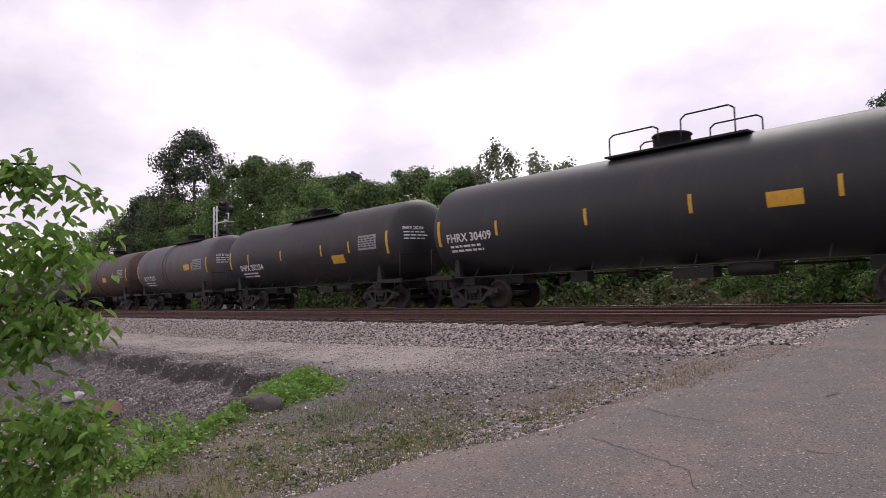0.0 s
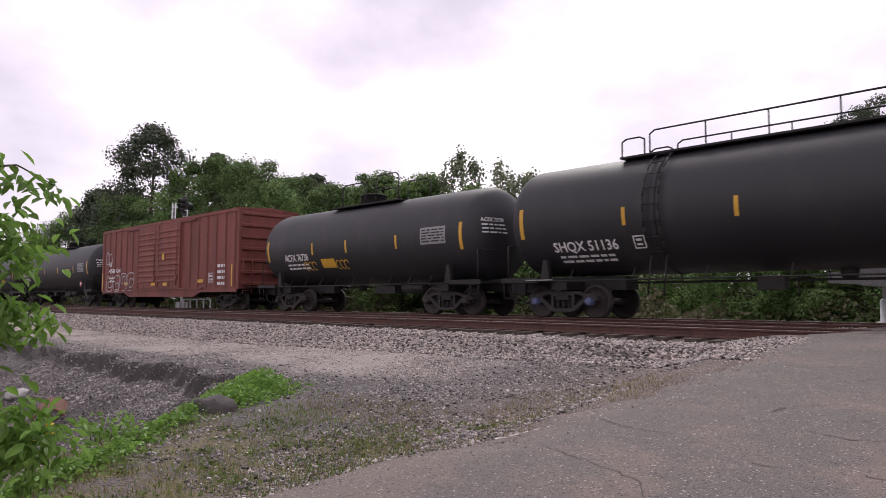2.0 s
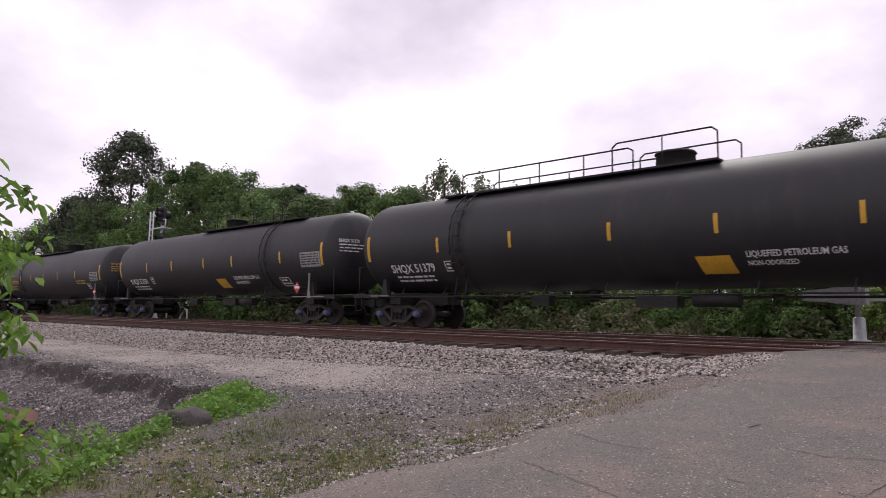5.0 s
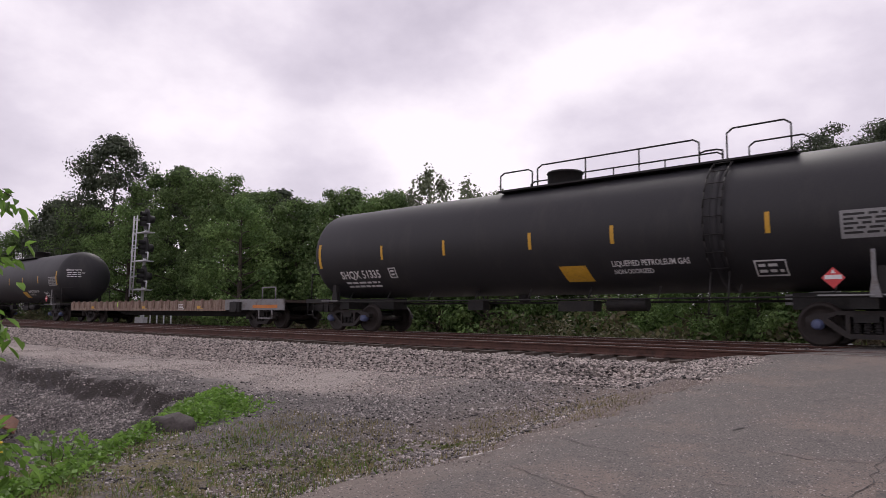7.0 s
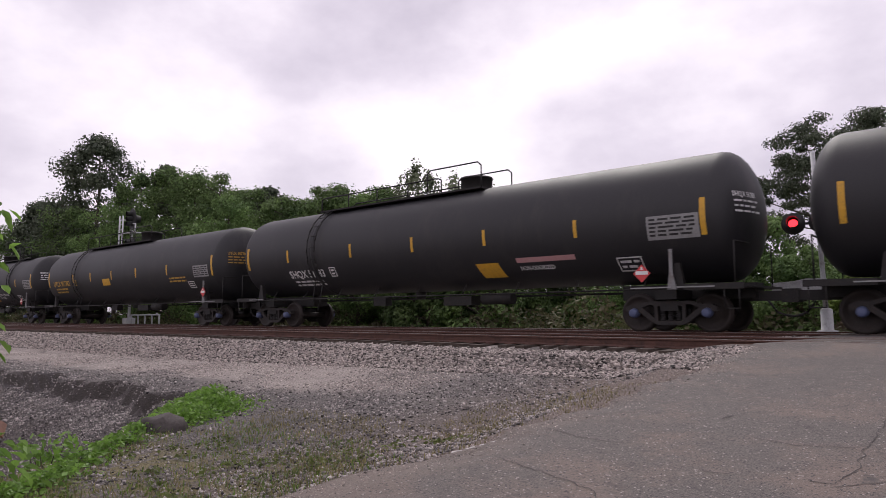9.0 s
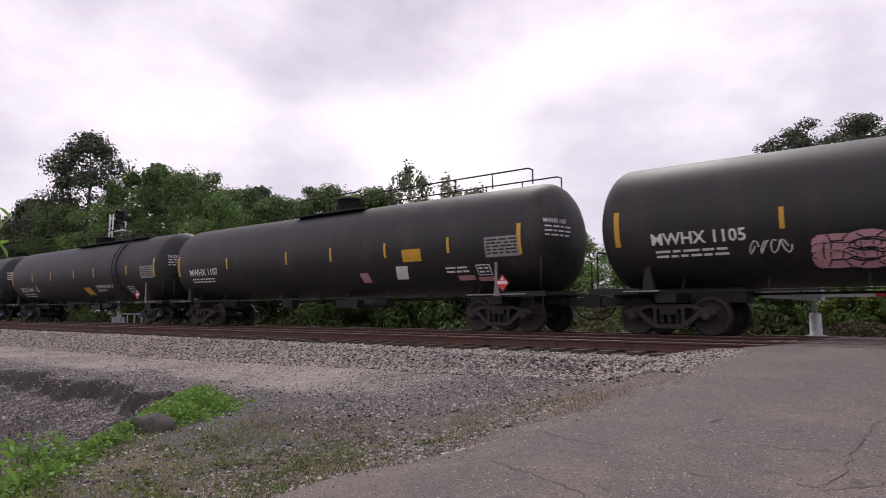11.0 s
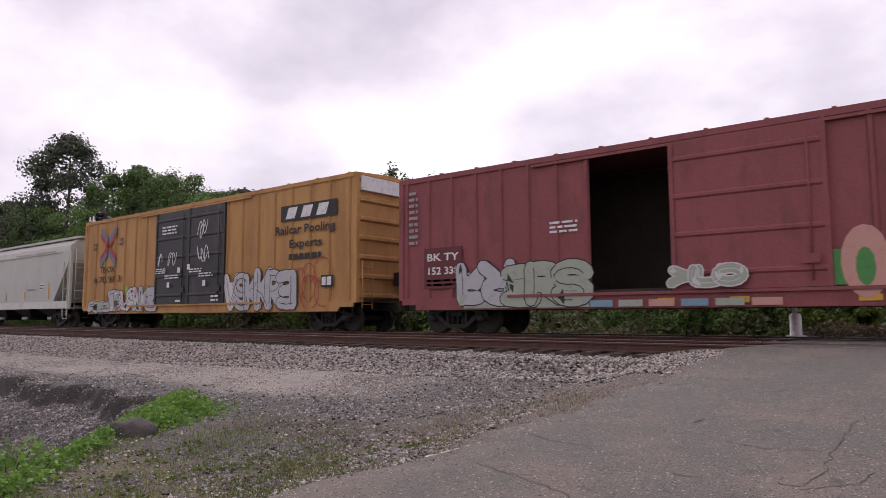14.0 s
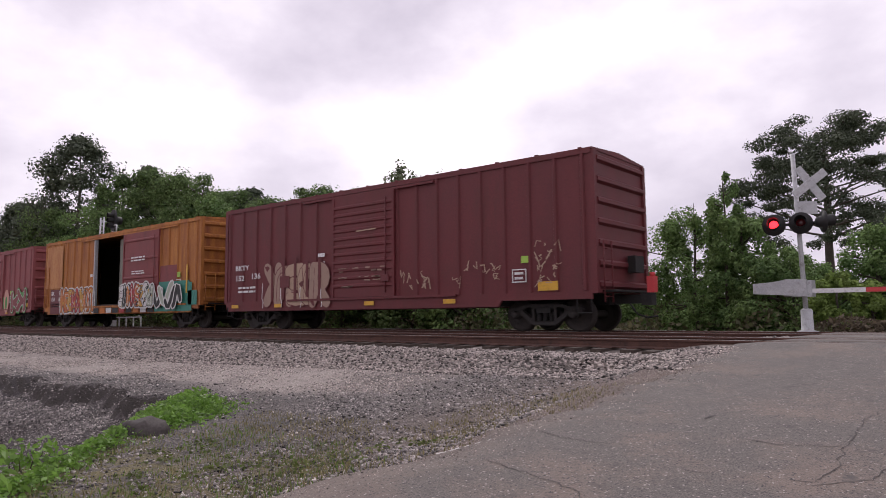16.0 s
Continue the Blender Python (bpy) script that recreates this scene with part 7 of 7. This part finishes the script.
def ribbon(name, pts, w, material, label, seed, lift=0.004, step=0.06):
    r = random.Random(seed)
    bm = bmesh.new()
    fine = []
    for a, b in zip(pts, pts[1:]):
        n = max(2, int(math.dist(a, b) / step))
        fine += [(a[0] + (b[0] - a[0]) * k / n, a[1] + (b[1] - a[1]) * k / n) for k in range(n)]
    fine.append(pts[-1])
    row = []
    for i, (x, y) in enumerate(fine):
        a, b = fine[max(0, i - 1)], fine[min(len(fine) - 1, i + 1)]
        d = Vector((b[0] - a[0], b[1] - a[1])).normalized()
        jx, jy = r.uniform(-0.4, 0.4) * step, r.uniform(-0.4, 0.4) * step
        ww = w * r.uniform(0.4, 1.2)
        row.append([bm.verts.new((x + jx + k * d.y * ww / 2, y + jy - k * d.x * ww / 2, float(road_z(y + jy - k * d.x * ww / 2)) - 0.0024 * abs(x) + lift)) for k in (-1, 1)])
    for a, b in zip(row, row[1:]):
        bm.faces.new((a[0], a[1], b[1], b[0]))
    return part(name, bm, material, road, label)


CRACKS = [[(-3.7, 5.79), (-3.29, 5.61), (-3.05, 5.58), (-2.7, 5.62)], [(-3.43, 4.72), (-3.11, 4.64), (-2.67, 4.5), (-2.42, 4.38), (-2.2, 4.1)], [(-1.97, 5.13), (-1.73, 5.17)],
          [(-0.94, 7.68), (-1.05, 7.16), (-1.06, 6.26), (-1.02, 5.64), (-1.09, 5.26), (-1.23, 5.25)], [(-1.08, 5.2), (-0.79, 5.48), (-0.74, 5.79)], [(-3.31, 10.3), (-2.54, 10.58), (-1.8, 10.38), (-1.22, 10.16), (-0.4, 10.3), (1.5, 10.2)],
          [(-2.32, 6.72), (-2.27, 6.91)], [(-3.0, 9.1), (-2.2, 9.0), (-1.2, 9.2)], [(-1.06, 6.26), (-1.5, 6.1), (-1.9, 6.2)]]
for i, c in enumerate(CRACKS):
    ribbon("crack", c, 0.010 if i != 6 else 0.03, m_crack, "open crack in the asphalt", i)
for k, (a, b) in enumerate((((-3.95, 4.68), (-3.92, 4.78)), ((-3.915, 4.81), (-3.88, 4.93)), ((-3.87, 4.97), (-3.855, 5.03)), ((-3.84, 5.09), (-3.82, 5.16)), ((-3.80, 5.24), (-3.79, 5.28)))):
    ribbon("paint_mark", [a, b], 0.03 - 0.003 * k, m_line, "worn white paint dash", 50 + k, 0.006, 0.02)



# weeds: low leafy plants along the gully's rim, thin grass on the verge
def weeds(name, label, spots, seed, material, leaf=0.06, tall=0.28, per=260, spread=0.28):
    r = np.random.default_rng(seed)
    pos = []
    for x, y, k in spots:
        m = int(per * k)
        px, py = x + r.normal(0, spread * k ** 0.5, m), y + r.normal(0, spread * 0.8 * k ** 0.5, m)
        d = np.hypot(px - x, py - y) / (spread * 2)
        pz = ground_z(px, py) + r.uniform(0.02, 1, m) * tall * k ** 0.5 * np.clip(1.15 - d, 0.15, 1)
        pos.append(np.stack([px, py, pz], 1))
    pos = np.concatenate(pos)
    me = leaf_mesh(name, pos, leaf * r.uniform(0.6, 1.4, len(pos)), r, 1.7, 0.5)
    me.materials.append(material)
    return tagged(new(name, me), label, "weeds", kind="stuff")


m_olive = surface("olive_weed_leaves", (0.08, 0.11, 0.03), (0.15, 0.18, 0.055), 0.7, 0, 3, 1, 0, island=0.4, translucent=0.3)
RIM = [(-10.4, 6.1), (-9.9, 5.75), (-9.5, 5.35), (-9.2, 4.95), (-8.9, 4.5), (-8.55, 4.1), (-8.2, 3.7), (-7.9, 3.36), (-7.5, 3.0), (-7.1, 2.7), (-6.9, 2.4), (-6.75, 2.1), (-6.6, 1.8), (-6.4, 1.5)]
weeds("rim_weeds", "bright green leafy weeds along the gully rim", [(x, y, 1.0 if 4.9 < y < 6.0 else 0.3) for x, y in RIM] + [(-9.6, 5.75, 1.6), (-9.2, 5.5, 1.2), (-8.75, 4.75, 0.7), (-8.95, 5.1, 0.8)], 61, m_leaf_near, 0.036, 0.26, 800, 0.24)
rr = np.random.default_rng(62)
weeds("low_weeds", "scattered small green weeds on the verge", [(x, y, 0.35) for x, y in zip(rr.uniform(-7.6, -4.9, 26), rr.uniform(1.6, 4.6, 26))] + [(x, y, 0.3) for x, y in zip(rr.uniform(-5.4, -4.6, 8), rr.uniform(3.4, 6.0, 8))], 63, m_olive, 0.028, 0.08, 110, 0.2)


def grass(name, label, n, seed, material, tall, box):
    r = np.random.default_rng(seed)
    x, y = r.uniform(box[0], box[1], n), r.uniform(box[2], box[3], n)
    keep = (wobble(x, y, 1.6, 3.0) + r.uniform(-0.6, 0.6, n) > 0.0) & (gully(x, y) < 0.2) & (x < road_edge(y) - 0.05)
    x, y = x[keep], y[keep]
    m = len(x)
    z = ground_z(x, y)
    a, h, w = r.uniform(0, 6.28, m), tall * r.uniform(0.4, 1.2, m), r.uniform(0.004, 0.009, m)
    lean = r.normal(0, 0.35, (m, 2)) * h[:, None]
    co = np.stack([np.stack([x - w * np.cos(a), y - w * np.sin(a), z - 0.01], 1), np.stack([x + w * np.cos(a), y + w * np.sin(a), z - 0.01], 1), np.stack([x + lean[:, 0], y + lean[:, 1], z + h], 1)], 1)
    me = bpy.data.meshes.new(name)
    me.vertices.add(3 * m)
    me.vertices.foreach_set("co", co.ravel())
    me.loops.add(3 * m)
    me.loops.foreach_set("vertex_index", np.arange(3 * m))
    me.polygons.add(m)
    me.polygons.foreach_set("loop_start", np.arange(0, 3 * m, 3))
    me.update(calc_edges=True)
    me.materials.append(material)
    return tagged(new(name, me), label, "grass", kind="stuff")


grass("verge_grass", "short green grass on the verge", 8000, 71, m_grass, 0.06, (-8.5, -4.4, 0.6, 5.2))
grass("dry_grass", "dry yellowish grass on the verge", 14000, 72, m_dry, 0.06, (-8.5, -4.2, 0.6, 6.2))
grass("dry_grass", "thin dry grass beside the asphalt", 5000, 73, m_dry, 0.05, (-5.6, -3.6, 4.0, 8.5))
grass("far_grass", "green grass behind the line", 14000, 74, m_grass, 0.35, (-60, 6, 20.3, 23.5))


def shrub(x, y, h, spread, seed, leaves, label):
    r = np.random.default_rng(seed)
    t = thing("weed_shrub", label, "shrub", at=pose(x, y, float(ground_z(x, y))))
    bm = bmesh.new()
    tips = []
    for k in range(7):
        a = k * 2.4
        p = Vector((0, 0, 0))
        for j in range(3):
            q = p + Vector((math.cos(a) * spread * 0.3 * r.uniform(0.4, 1.1), math.sin(a) * spread * 0.3 * r.uniform(0.4, 1.1), h / 3 * r.uniform(0.7, 1.1)))
            tube(bm, p, q, 0.012 - 0.003 * j, 0.009 - 0.003 * j, 5, False)
            p = q
            tips.append(p)
    part("stem", bm, m_trunk, t, "thin brown stems")
    tips = np.array([tuple(v) for v in tips])
    pos = tips[r.integers(0, len(tips), leaves)] + r.normal(0, spread * 0.17, (leaves, 3))
    pos[:, 2] = np.maximum(pos[:, 2], 0.05)
    part("foliage", leaf_mesh("foliage", pos, 0.05 * r.uniform(0.6, 1.4, leaves), r, 1.8), m_leaf_near, t, "small fresh green leaves")
    return t


shrub(-8.35, 2.95, 0.5, 0.42, 81, 420, "small green self-sown shrub on the gully rim")


# the leafy branches that hang in from the side, on a small tree beside the road
BRANCHES = [
    [(-4.4, 0.1, 1.0), (-4.13, 0.38, 1.2), (-3.87, 0.72, 1.23), (-3.85, 0.86, 1.24)],
    [(-4.5, 0.15, 0.9), (-4.25, 0.4, 1.05), (-3.87, 0.77, 1.15), (-3.72, 0.96, 1.17), (-3.69, 1.13, 1.08)],
    [(-4.5, 0.15, 0.7), (-4.17, 0.39, 0.82), (-3.81, 0.76, 0.86), (-3.68, 0.98, 0.80)],
    [(-4.5, 0.15, 0.4), (-4.18, 0.4, 0.49), (-3.82, 0.76, 0.53), (-3.66, 1.03, 0.46)],
    [(-4.5, 0.15, 0.1), (-4.17, 0.4, 0.26), (-3.84, 0.67, 0.37), (-3.72, 0.84, 0.38)],
    [(-4.5, 0.15, -0.2), (-4.14, 0.4, -0.06), (-3.79, 0.76, -0.02), (-3.64, 0.95, -0.03), (-3.57, 1.12, -0.12)],
    [(-4.5, 0.15, -0.5), (-4.1, 0.4, -0.32), (-3.76, 0.71, -0.24), (-3.63, 0.88, -0.30)],
]


def leafy_tree():
    r = np.random.default_rng(91)
    t = thing("roadside_tree", "young leafy tree with fresh green drooping leaves", "tree", at=pose(-0.07, -0.07, 0))
    base_z = float(ground_z(-4.75, -0.1))
    part("trunk", lambda bm: [tube(bm, (-4.75, -0.1, base_z - 0.1), (-4.6, 0.05, 0.4), 0.06, 0.045, 10, False), tube(bm, (-4.6, 0.05, 0.4), (-4.45, 0.1, 1.9), 0.045, 0.012, 10, False)], m_trunk, t)
    for bi, pts in enumerate(BRANCHES):
        bm = bmesh.new()
        pts = [Vector(p) for p in pts]
        pts[0] = Vector((-4.6, 0.05, pts[0].z - 0.1))
        for i, (a, b) in enumerate(zip(pts, pts[1:])):
            tube(bm, a, b, 0.014 - 0.003 * i, 0.011 - 0.003 * i, 6, False)
        cs, ds = [], []
        dense = [190, 110, 640, 540, 300, 620, 620][bi]
        spread = [0.05, 0.045, 0.10, 0.085, 0.075, 0.10, 0.12][bi]
        for k in range(dense):
            f = (1 - r.uniform(0, 1) ** 1.3 * 0.9) * (len(pts) - 1)
            i = min(int(f), len(pts) - 2)
            p = pts[i].lerp(pts[i + 1], f - i)
            cs.append(np.array(p) + r.normal(0, spread, 3) * np.array([1, 0.9, 0.85]) - np.array([0, 0, 0.04]))
        br = part("branch", bm, m_trunk, t, "thin twig")
        n = len(cs)
        co, faces = [], []
        for j, c in enumerate(cs):
            L, W = r.uniform(0.05, 0.105), r.uniform(0.026, 0.044)
            a = r.uniform(0, 6.28)
            d = Vector((math.cos(a) * 0.8, math.sin(a) * 0.8, -r.uniform(0.25, 1.1))).normalized()
            s = d.cross(Vector((r.normal() * 0.4, r.normal() * 0.4, 1))).normalized()
            up = s.cross(d) * 0.012
            c = Vector(c)
            row = [c, c + d * L * 0.35 + s * W * 0.5 + up, c + d * L * 0.7 + s * W * 0.4 + up, c + d * L, c + d * L * 0.7 - s * W * 0.4 + up, c + d * L * 0.35 - s * W * 0.5 + up, c + d * L * 0.4]
            o = len(co)
            co += [tuple(v) for v in row]
            faces += [(o, o + 1, o + 6), (o + 1, o + 2, o + 3, o + 6), (o + 6, o + 3, o + 4, o + 5), (o, o + 6, o + 5)]
        me = bpy.data.meshes.new("leaves")
        me.from_pydata(co, [], faces)
        part("leaves", me, m_leaf_near, br, "fresh green pointed leaves")
    return t


leafy_tree()

m_dandelion = surface("yellow_petals", (0.75, 0.5, 0.02), (0.85, 0.6, 0.04), 0.6)
for k, (x, y) in enumerate(((-3.75, 1.0), (-3.72, 1.06), (-3.8, 1.08))):
    fl = thing("yellow_flower", "small yellow wild flower on a thin stalk", "flower", "yellow flowers", at=pose(x, y, float(ground_z(x, y))))
    top = 0.92 + 0.03 * k
    part("stalk", lambda bm: tube(bm, (0, 0, 0), (0.02, 0.0, top), 0.004, 0.003, 5), m_grass, fl)
    part("petals", lambda bm: lathe(bm, [(top - 0.008, 0.0), (top, 0.022), (top + 0.01, 0.018), (top + 0.012, 0)], 10, "z", (0.02, 0, 0)), m_dandelion, fl, "yellow petals")


# ---- what moves ----
def motions():
    """The train runs at a steady pace towards the far end of the line; its wheels turn."""
    times = [0.0, 1 / 30, 2 / 30, 4.0, 8.0, 12.0, 16 - 2 / 30, 16 - 1 / 30, 16.0]
    for car, mid in CARS:
        walk(car, [(t, pose(mid - SPEED * t, TRACK_FAR, 0)) for t in times])
    for w, x in WHEELSETS:
        walk(w, [(k / 30, pose(x, 0, WHEEL_R, 0, -89.0 * k, 0)) for k in range(481)])


motions()
